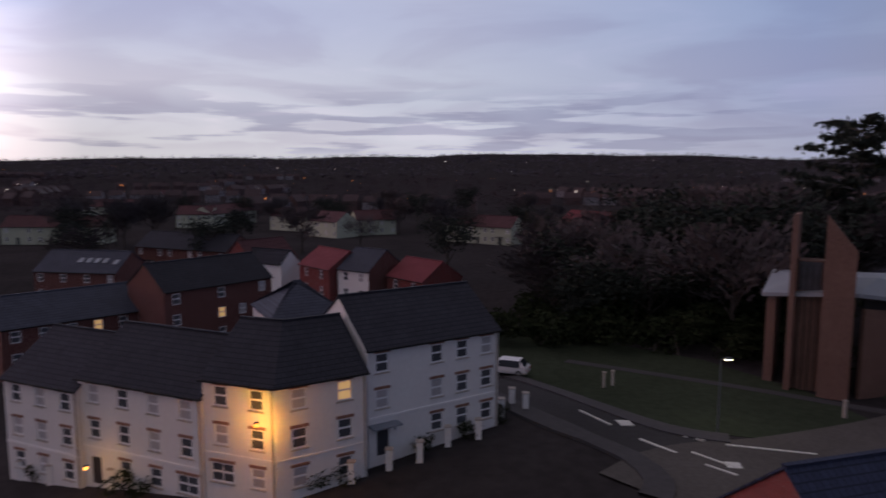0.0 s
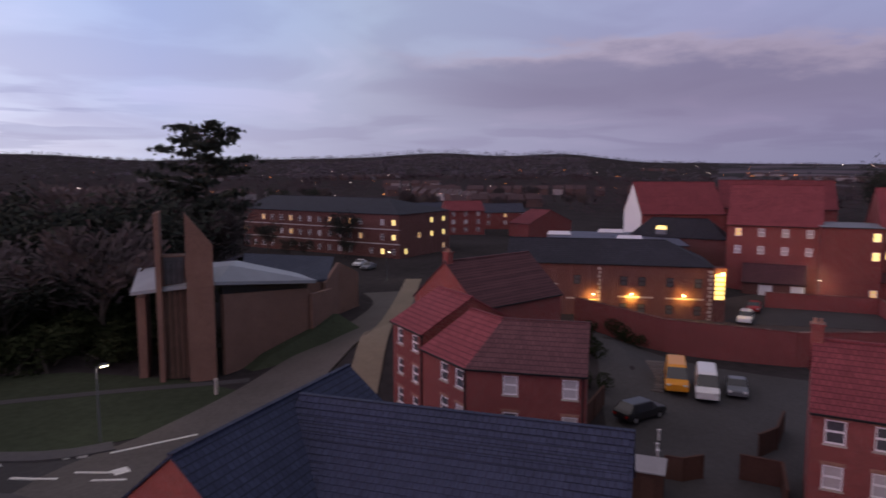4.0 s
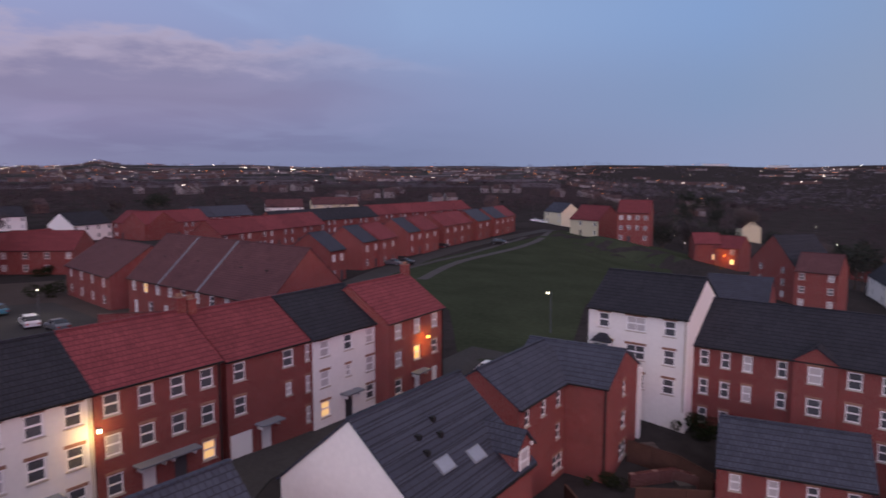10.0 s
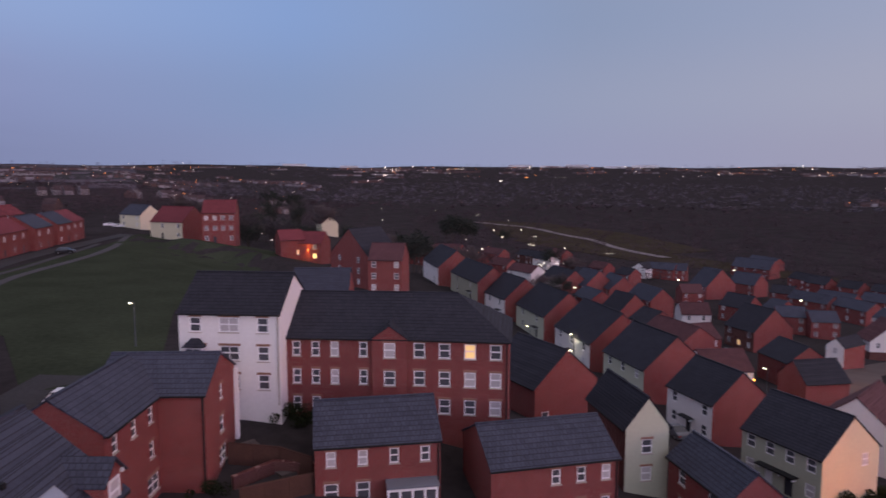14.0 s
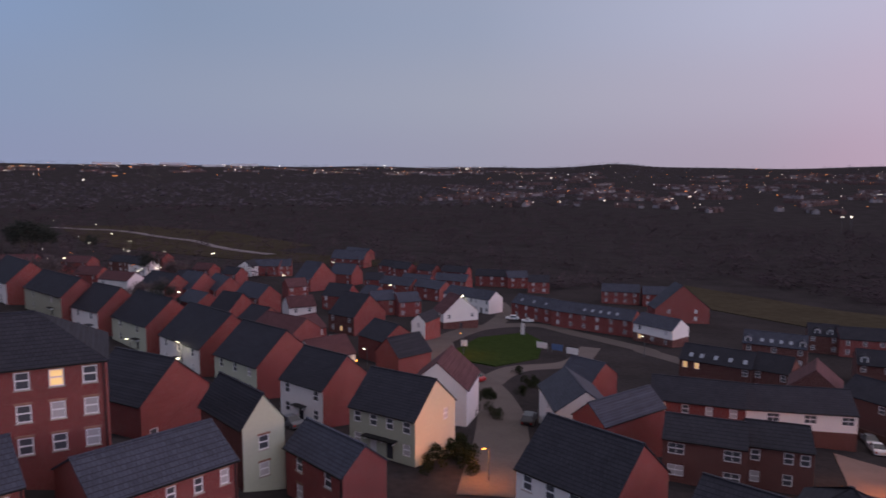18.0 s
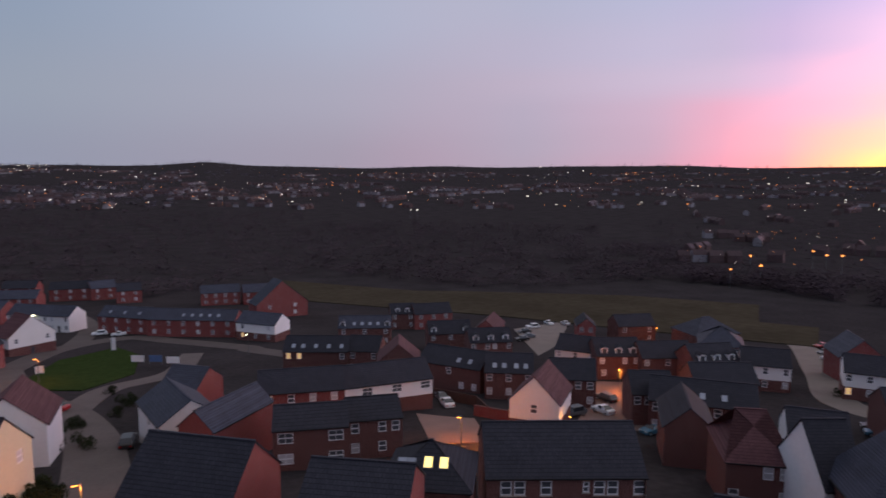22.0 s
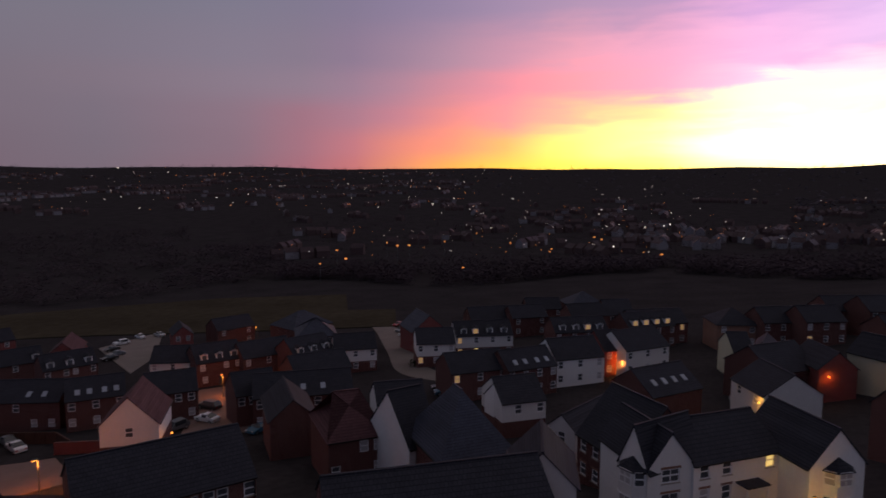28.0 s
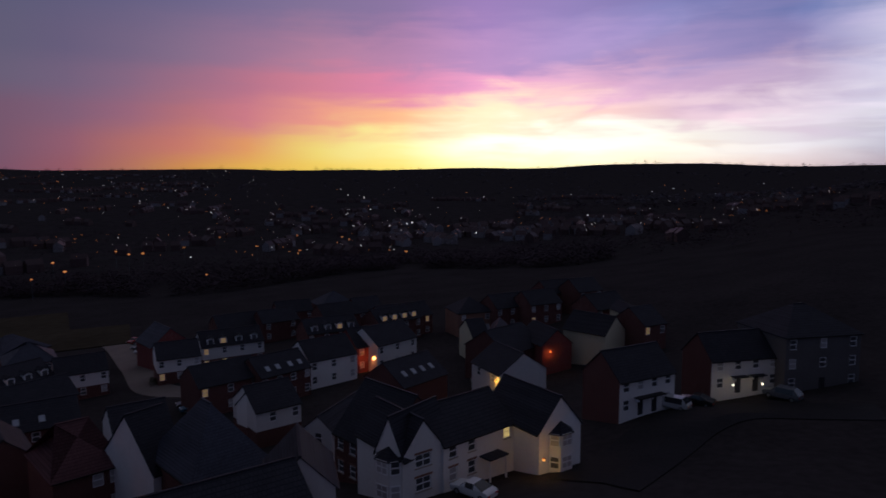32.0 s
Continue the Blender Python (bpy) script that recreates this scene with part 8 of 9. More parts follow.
wall_lamp(-100.8, 29.6, -11.6, "o", 260, YE)
wall_lamp(-111.7, 43.0, -10.4, "o", 130, OR)
wall_lamp(-75.3, 54.1, -6.0, "w", 50, WM)
wall_lamp(-74.9, 58.1, -6.0, "w", 50, WM)
wall_lamp(-9.1, -76.2, -10.0, "w", 30, WM)
wall_lamp(-11.3, -74.1, -10.3, "w", 30, WM)
wall_lamp(18.6, -47.0, -2.2, "w", 37, WM)
wall_lamp(-80.6, -50.6, -13.6, "o", 120, OR)

# ---- gate posts, signs and hoardings ----


def post(name, label, x, y, w, h, m, cap=None, cat="post", group=""):
    top = new(name)
    top.location = (x, y, lz(x, y))
    tagged(top, label, cat, group)
    v, f = [], []
    box(v, f, -w / 2, -w / 2, -0.4, w / 2, w / 2, h)
    mesh_ob("shaft", v, f, [m], top)
    v, f = [], []
    i = w / 2 + 0.05
    box(v, f, -i, -i, h, i, i, h + 0.08)
    mesh_ob("cap", v, f, [cap or m], top)


for x, y in ((-6.1, 43.1), (-3.7, 44.7), (-1.6, 45.6), (0.4, 47.9), (2.7, 48.9), (4.8, 53.0), (6.9, 54.1), (5.9, 55.4), (-19.1, 44.8), (-23.5, 45.7), (-29.1, 47.7), (-32.2, 49.2)):
    post("gate_post", "rendered gate post of the apartment block garden", x, y, 0.45, 1.5, WHITE, STONE, "gate post", "gate posts")
for x, y in ((15.5, 62.8), (16.5, 63.4), (33.8, 54.6), (4.0, 72.5)):
    post("notice_post", "grey notice post on the church green", x, y, 0.22, 1.5, STONE, None, "post", "green posts")


def hoarding(x, y, rot, w, h, m, label):
    top = new("sales_board")
    top.matrix_basis = pose(x, y, lz(x, y), 0, 0, rot)
    tagged(top, label, "board", "site boards")
    for s in (-w / 2 + 0.1, w / 2 - 0.1):
        v, f = [], []
        box(v, f, s - 0.05, 0, -0.3, s + 0.05, 0.1, h + 0.8)
        mesh_ob("leg", v, f, [POST], top)
    v, f = [], []
    box(v, f, -w / 2, -0.05, 0.7, w / 2, 0, 0.7 + h)
    mesh_ob("panel", v, f, [m], top)


hoarding(-44.7, -164.8, 160, 1.6, 1.6, WHITE, "small white site board on the green")
hoarding(-65.6, -163.4, 130, 3.2, 1.6, WHITE, "white site hoarding beside the ring road")
hoarding(-68.6, -160.3, 130, 3.2, 1.6, mat("blue_board", (0.10, 0.16, 0.30)), "blue site hoarding beside the ring road")
hoarding(-70.6, -155.3, 130, 3.2, 1.6, WHITE, "white site hoarding beside the ring road")
hoarding(-68.1, -185.0, 130, 1.2, 3.4, WHITE, "tall white banner beside the ring road")

def rooflight(x, y, z, rot, w, d, label, lit=False):
    top = new("rooflight")
    top.matrix_basis = pose(x, y, z, 0, 0, rot)
    tagged(top, label, "rooflight", "office rooflights")
    v, f = [], []
    box(v, f, -w / 2, -d / 2, -1.0, w / 2, d / 2, 0.1)
    mesh_ob("kerb", v, f, [LEAD], top)
    v = [(-w / 2, -d / 2, 0.1), (w / 2, -d / 2, 0.1), (w / 2, d / 2, 0.1), (-w / 2, d / 2, 0.1), (-w / 2 + 0.3, 0, 0.75), (w / 2 - 0.3, 0, 0.75)]
    f = [(0, 1, 5, 4), (1, 2, 5), (2, 3, 4, 5), (3, 0, 4)]
    mesh_ob("glazing", v, f, [LIT_Y if lit else mat("pale_roof_glazing", (0.72, 0.74, 0.80), rough=0.25, amount=0.08)], top)


rooflight(114.1, 64.0, 8.95, -62, 4.5, 1.2, "pale ridge rooflight on the office roof")
rooflight(114.4, 49.9, 8.95, -62, 4.6, 1.2, "pale ridge rooflight on the office roof")
rooflight(124.6, 58.3, 8.95, -62, 5.0, 1.2, "pale ridge rooflight on the office roof")
rooflight(124.0, 47.8, 10.2, -78.65, 2.0, 1.2, "domed rooflight glowing yellow from inside", True)

# ---- garden steps below the white house ----


def steps(x0, y0, x1, y1, n, w, label):
    top = new("garden_steps")
    L = math.hypot(x1 - x0, y1 - y0)
    a = math.atan2(y1 - y0, x1 - x0)
    top.matrix_basis = Matrix.Translation((x0, y0, 0)) @ Matrix.Rotation(a, 4, "Z")
    tagged(top, label, "steps")
    z0, z1 = lz(x0, y0), lz(x1, y1) + 0.3
    for k in range(n):
        v, f = [], []
        box(v, f, L * k / n, -w / 2, min(z0, z1) - 1.0, L * (k + 1) / n, w / 2, z0 + (z1 - z0) * (k + 1) / n)
        mesh_ob("step", v, f, [PAVING], top)


steps(30.7, -44.8, 34.5, -46.5, 10, 1.6, "pale stone garden steps up a bank")
steps(27.7, -47.1, 29.5, -43.8, 4, 1.4, "pale stone garden steps along a bank")

steps(58.0, 22.9, 65.0, 25.6, 12, 2.5, "dark outdoor steps up to the office terrace")


def shed(x, y, rot, w, d, h):
    top = new("garden_shed")
    top.matrix_basis = pose(x, y, lz(x, y), 0, 0, rot)
    tagged(top, "dark wooden shed with pale felt roof by the car park", "shed")
    bar("shed_wall", top, WOOD, -w / 2, -d / 2, -0.4, w / 2, d / 2, h)
    bar("shed_roof", top, mat("pale_roof_felt", (0.34, 0.33, 0.36), amount=0.15), -w / 2 - 0.12, -d / 2 - 0.12, h + 0.004, w / 2 + 0.12, d / 2 + 0.12, h + 0.1)
    bar("shed_door", top, WOOD, -0.4, -d / 2 - 0.05, 0, 0.4, -d / 2 - 0.004, h - 0.3)


shed(40.7, 15.9, -72, 1.9, 2.4, 2.1)
for x, y in ((50.2, 18.9), (47.6, 18.0), (46.4, 17.5)):
    post("bollard", "short white bollard in the car park", x, y, 0.14, 0.9, UPVC, None, "bollard", "car park bollards")

# ---- trees ----
BARK = mat("dark_bark", (0.08, 0.068, 0.062), rough=0.95, amount=0.3, spec=0.05)
TWIG = mat("bare_winter_twigs", (0.090, 0.078, 0.082), rough=1, amount=0.3, spec=0)
LEAF = mat("evergreen_leaves", (0.036, 0.042, 0.036), rough=0.9, amount=0.35, spec=0.05)
HEDGE = mat("hedge_leaves", (0.024, 0.031, 0.015), rough=0.9, amount=0.35, spec=0.05)


def limb(v, f, a, b, r0, r1):
    a, b = Vector(a), Vector(b)
    d = (b - a).normalized()
    s = d.orthogonal().normalized()
    t = d.cross(s)
    i = len(v)
    for k in range(5):
        c = s * math.cos(k * 1.2566) + t * math.sin(k * 1.2566)
        v += [tuple(a + c * r0), tuple(b + c * r1)]
    for k in range(5):
        p, q = i + 2 * k, i + 2 * ((k + 1) % 5)
        f.append((p, q, q + 1, p + 1))


TREES = {}


def tree_proto(kind, seed):
    rg = random.Random(seed)
    top = new({"cedar": "cedar_tree", "bare": "bare_tree", "ever": "evergreen_tree", "bush": "bush"}[kind])
    v, f, cv, cf = [], [], [], []

    def tuft(c, size, flat=1.0, n=1):
        for _ in range(n):
            a = Vector((rg.gauss(0, 1), rg.gauss(0, 1), rg.gauss(0, flat))).normalized()
            b = a.orthogonal().normalized()
            e = a.cross(b)
            q = rg.random() * 6.28
            b, e = b * math.cos(q) + e * math.sin(q), e * math.cos(q) - b * math.sin(q)
            i = len(cv)
            s = size * (0.6 + rg.random() * 0.8)
            cc = Vector(c)
            cv.extend([tuple(cc - b * s), tuple(cc + e * s * 0.5), tuple(cc + b * s * 0.9), tuple(cc - e * s * 0.45)])
            cf.append((i, i + 1, i + 2, i + 3))
    if kind == "cedar":
        limb(v, f, (0, 0, -0.5), (0.3, 0, 17), 0.7, 0.35)
        limb(v, f, (0.3, 0, 17), (0.8, 0.2, 26), 0.35, 0.08)
        for k in range(30):
            z = 8 + k * 0.62 + rg.random()
            a = rg.random() * 6.28
            R = (9.4 - abs(z - 18) * 0.30) * (0.6 + 0.45 * rg.random())
            e = (R * math.cos(a), R * math.sin(a), z + R * 0.12)
            limb(v, f, (0.3, 0, z - 0.8), e, 0.18, 0.04)
            for _ in range(110):
                t = 0.25 + 0.8 * rg.random()
                w = 1.7 * (1.2 - abs(t - 0.6))
                tuft((e[0] * t + rg.gauss(0, w * 0.6), e[1] * t + rg.gauss(0, w * 0.6), z - 0.5 + (e[2] - z + 0.6) * t + rg.gauss(0, 0.22)), 0.55, 0.6)
        leaf = LEAF
    elif kind == "bush":
        for k in range(3):
            limb(v, f, (rg.gauss(0, 0.3), rg.gauss(0, 0.3), -0.3), (rg.gauss(0, 0.8), rg.gauss(0, 0.5), 0.9), 0.05, 0.02)
        lobes = [(rg.gauss(0, 0.75), rg.gauss(0, 0.5), 0.4 + rg.random() * 0.8, 0.45 + 0.35 * rg.random()) for _ in range(7)]
        for x, y, z, r in lobes:
            for _ in range(150):
                d = Vector((rg.gauss(0, 1), rg.gauss(0, 1), rg.gauss(0, 1))).normalized() * r * (0.6 + 0.45 * rg.random())
                tuft((x + d.x, y + d.y, max(z + d.z, 0.05)), 0.10)
        leaf = HEDGE
    else:
        H = 10.0
        limb(v, f, (0, 0, -0.5), (0.1, 0.1, H * 0.35), 0.28, 0.2)
        ends = []
        for k in range(9):
            a = k * 2.4 + rg.random()
            z0 = H * (0.28 + 0.06 * k)
            e = Vector((math.cos(a) * (2.2 + rg.random() * 1.4), math.sin(a) * (2.2 + rg.random() * 1.4), min(z0 + 2.2 + rg.random() * 2, H * 0.97)))
            limb(v, f, (0.1, 0.1, z0), e, 0.12, 0.04)
            ends.append(e)
            for j in range(3):
                g = e + Vector((rg.gauss(0, 1.1), rg.gauss(0, 1.1), rg.random() * 1.6))
                limb(v, f, e, g, 0.05, 0.015)
                ends.append(g)
        limb(v, f, (0.1, 0.1, H * 0.35), (0.3, 0, H * 0.9), 0.2, 0.04)
        ends.append(Vector((0.3, 0, H * 0.9)))
        for e in ends:
            for _ in range(34 if kind == "bare" else 48):
                p = e + Vector((rg.gauss(0, 0.75), rg.gauss(0, 0.75), rg.gauss(0, 0.7)))
                if kind == "bare":
                    d = (p - Vector((0, 0, 3))).normalized() + Vector((rg.gauss(0, .4), rg.gauss(0, .4), rg.gauss(0, .4)))
                    d.normalize()
                    s = d.orthogonal().normalized() * 0.05
                    i = len(cv)
                    L = 0.5 + rg.random() * 0.7
                    cv.extend([tuple(p - s), tuple(p + s), tuple(p + d * L + s * 3), tuple(p + d * L - s * 2)])
                    cf.append((i, i + 1, i + 2, i + 3))
                else:
                    tuft(p, 0.30)
        leaf = TWIG if kind == "bare" else LEAF
    mesh_ob("trunk", v, f, [BARK], top)
    cr = mesh_ob("crown", cv, cf, [leaf], top)
    lab = {"cedar": "tall dark cedar with flat layered branches", "bare": "bare dark winter tree with dense twigs", "ever": "dark evergreen tree with uneven crown", "bush": "clipped garden bush beside the house"}[kind]
    tagged(top, lab, "bush" if kind == "bush" else "tree", "trees" if kind != "bush" else "bushes")
    return top


def tree(kind, x, y, scale=1.0, rot=0.0, wide=1.0):
    key = (kind, int(rot) % 3)
    m4 = pose(x, y, lz(x, y), 0, 0, rot)
    if key not in TREES:
        TREES[key] = tree_proto(kind, len(TREES) + 3)
        ob = TREES[key]
        ob.matrix_basis = m4
    else:
        ob = copy_thing(TREES[key], m4)
    ob.scale = (scale * wide, scale * wide, scale)
    return ob


tree("cedar", 62.0, 101.0, 1.04, 20)
TR = random.Random(11)


def polar(azd, r):
    return r * math.sin(radians(azd)), r * math.cos(radians(azd))


# dark belt of trees behind the church green
for k in range(46):
    a, r = TR.uniform(8, 29), TR.uniform(84, 150)
    x, y = polar(a, r)
    tree("ever" if TR.random() < 0.55 else "bare", x, y, TR.uniform(0.6, 1.1) if a < 18 else TR.uniform(0.8, 1.5), TR.uniform(0, 360), 1.25)
for k in range(60):
    a, r = TR.uniform(7, 29), TR.uniform(80, 112)
    x, y = polar(a, r)
    tree("bush", x, y, TR.uniform(1.6, 3.2), TR.uniform(0, 360), 1.3)
for k in range(26):
    a, r = TR.uniform(24, 33), TR.uniform(110, 185)
    x, y = polar(a, r)
    tree("ever" if TR.random() < 0.5 else "bare", x, y, TR.uniform(0.8, 1.3), TR.uniform(0, 360), 1.1)
for k in range(44):
    a, r = TR.uniform(-32, 10), TR.uniform(128, 330)
    x, y = polar(a, r)
    tree("bare" if TR.random() < 0.6 else "ever", x, y, TR.uniform(0.6, 1.1), TR.uniform(0, 360), 1.1)
for k in range(40):
    a, r = TR.uniform(36, 104), TR.uniform(240, 420)
    x, y = polar(a, r)
    tree("bare" if TR.random() < 0.6 else "ever", x, y, TR.uniform(0.6, 1.1), TR.uniform(0, 360), 1.1)
for k in range(44):
    a, r = TR.uniform(138, 172), TR.uniform(210, 420)
    x, y = polar(a, r)
    tree("ever" if TR.random() < 0.5 else "bare", x, y, TR.uniform(0.6, 1.2), TR.uniform(0, 360), 1.1)
for x, y, s in ((353.4, -528.7, 2.2), (400.2, -638.3, 2.0), (150.7, -440.5, 1.8), (144.7, -453.3, 1.6), (676.3, 71.2, 1.6), (654.4, 68.6, 1.6), (110.9, 121.1, .9), (118.2, 126.6, .8), (100.2, 121.9, .42), (97.1, 124.3, .45), (107.6, 116.1, .4), (99.9, 136.0, .7)):
    tree("ever", x, y, s, s * 100)
tree("ever", 210.8, -312.1, 1.7, 60, 0.5)
tree("ever", 211.5, -340.6, 1.7, 100, 0.5)
tree("ever", 174.1, 18.1, 1.9, 40, 0.42)
for x, y, q in ((161.5, -459.9, 1.5), (157.6, -466.5, 1.7), (150.8, -463.5, 1.6), (125.3, -488.5, 1.0), (150.7, -488.7, 1.1)):
    tree("ever", x, y, q, q * 90, 0.9)
for x, y, s in ((-16.1, -72.4, 1.5), (-18.5, -74.4, 1.6), (-20.8, -76.4, 1.4), (-14.7, -70.2, 1.1), (-7.0, 43.5, 1.2), (-7.9, 43.3, 1.1), (-22.0, 45.1, 1.2), (-20.1, 44.3, 1.1), (-30.5, 48.5, 1.0), (-6.6, -66.5, .9),
                (130.0, -12.5, 2.0), (65.5, 33.5, 1.6), (60.9, 30.7, 1.5), (55.4, 27.7, 1.4), (68.9, 31.3, 1.5), (70.1, 29.0, 1.3), (32.3, -39.3, 0.9), (45.4, -68.8, 0.8), (-73.0, 21.7, 0.8), (-68.5, 23.6, 0.9), (-64.3, 24.1, 0.8), (-20.5, -77.7, 1.5), (-18.2, -76.7, 1.4), (-28.2, -98.5, 1.2), (-31.6, -108.4, 1.1), (-47.9, -124.3, 1.3), (-48.4, -133.9, 1.2), (159.7, -15.2, 1.6), (-33.8, -110.6, 1.2), (-19.4, -70.3, 1.3), (-143.0, -30.4, 1.3), (-136.9, -71.8, 1.2), (-67.9, 23.6, 1.1), (-66.1, 13.9, 1.0),
                (-30.8, -97.4, 1.4), (-34.6, -111.2, 1.3), (-45.7, -121.5, 1.4), (-41.9, -113.9, 1.2), (33.0, -51.4, 1.2), (31.6, -52.1, 1.0), (-3.5, 47.4, 1.0), (-1.0, 47.7, 1.1), (2.0, 49.0, 1.0), (4.4, 52.1, .9)):
    tree("bush", x, y, s * 0.9, s * 70)

# ---- distance: woods, houses and lights of the valley ----


# bare woods whose purple lean carries some dusk haze in the colour
FAR_TWIG = mat("hazed_bare_woods", (0.065, 0.049, 0.057), grain=0.06, amount=0.6, coarse=0.016, rough=1, spec=0)


# the same trees farther off, haze painted in as a paler, bluer tone
HAZED_TREES = mat("haze_paled_trees", (0.100, 0.087, 0.108), grain=0.02, amount=0.35, coarse=0.006, rough=1, spec=0.1)


def far_woods():
    """Leafless woodland on the valley floor: many uneven crowns of loose twig faces."""
    rg = random.Random(5)
    v, f, fm = [], [], []
    spots = []
    while len(spots) < 5600:
        a = rg.uniform(158, 296)
        near = 345 + 25 * math.sin(a * 0.21)
        deep = 950 if a < 215 else 760 if a < 240 else 560 if a < 247 else 425
        r = rg.uniform(near, deep)
        if rg.random() > (0.85 if a < 247 else 0.5) and r > near + 40:
            continue
        if math.sin(a * 0.9 + r * 0.021) + math.sin(r * 0.05 - a * 0.4) > 1.35:
            continue
        spots.append((a, r))
    for _ in range(2600):
        spots.append((rg.uniform(-35, 160), rg.uniform(380, 1500)))
    for _ in range(1500):
        spots.append((rg.uniform(-30, 62), rg.uniform(1500, 3200)))
    for _ in range(3000):
        spots.append((rg.uniform(0, 360), rg.uniform(1400, 4300)))
    for _ in range(2000):
        spots.append((rg.uniform(62, 152), rg.uniform(390, 1100)))
    for _ in range(900):
        spots.append((rg.uniform(62, 152), rg.uniform(300, 800)))
    for _ in range(800):
        spots.append((rg.uniform(244, 300), rg.uniform(410, 900)))
    for _ in range(1300):
        spots.append((rg.uniform(-35, 40), rg.uniform(310, 1000)))
    for _ in range(1500):
        spots.append((rg.uniform(138, 205), rg.uniform(900, 1900)))
    for _ in range(1800):
        spots.append((rg.uniform(38, 63), rg.uniform(600, 2600)))
    for _ in range(1500):
        spots.append((rg.uniform(288, 332), rg.uniform(330, 1400)))
    for _ in range(1500):
        spots.append((rg.uniform(-38, 72), rg.uniform(3900, 4620)))
    xs = np.array([r * math.sin(radians(a)) for a, r in spots])
    ys = np.array([r * math.cos(radians(a)) for a, r in spots])
    zs = land_np(xs, ys)
    for (a, r), x, y, z in zip(spots, xs, ys, zs):
        k = 1 if r < 1000 else 1.7 if r < 2200 else 2.6
        H = rg.uniform(5, 10) * (1 if r < 1400 else 1.25 if r < 3900 else 4.2 if 44 < a < 60 else 2.6)
        R = rg.uniform(2.5, 4.8) * k
        if 62 < a < 152 and r < 900:
            H *= 1.45
        fine = r < 1000
        for _ in range(52 if fine else 14):
            t, q, h = rg.random() ** 0.6, rg.random() * 6.28, rg.uniform(0.1, 1.0)
            cx, cy, cz = x + R * t * math.cos(q), y + R * t * math.sin(q), z + H * h * (1 - 0.35 * t)
            s = rg.uniform(0.2, 0.72) if fine else rg.uniform(0.6, 1.6) * k
            i = len(v)
            v += [(cx + rg.gauss(0, s), cy + rg.gauss(0, s), cz + rg.gauss(0, s * .35)) for _ in range(3)]
            f.append((i, i + 1, i + 2))
            # crowns beyond 1100 m get the haze-paled colour
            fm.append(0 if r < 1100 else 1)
    tagged(mesh_ob("woodland", v, f, [FAR_TWIG, HAZED_TREES], fmat=fm), "bare winter woodland filling the valley at dusk", "woodland", kind="stuff")


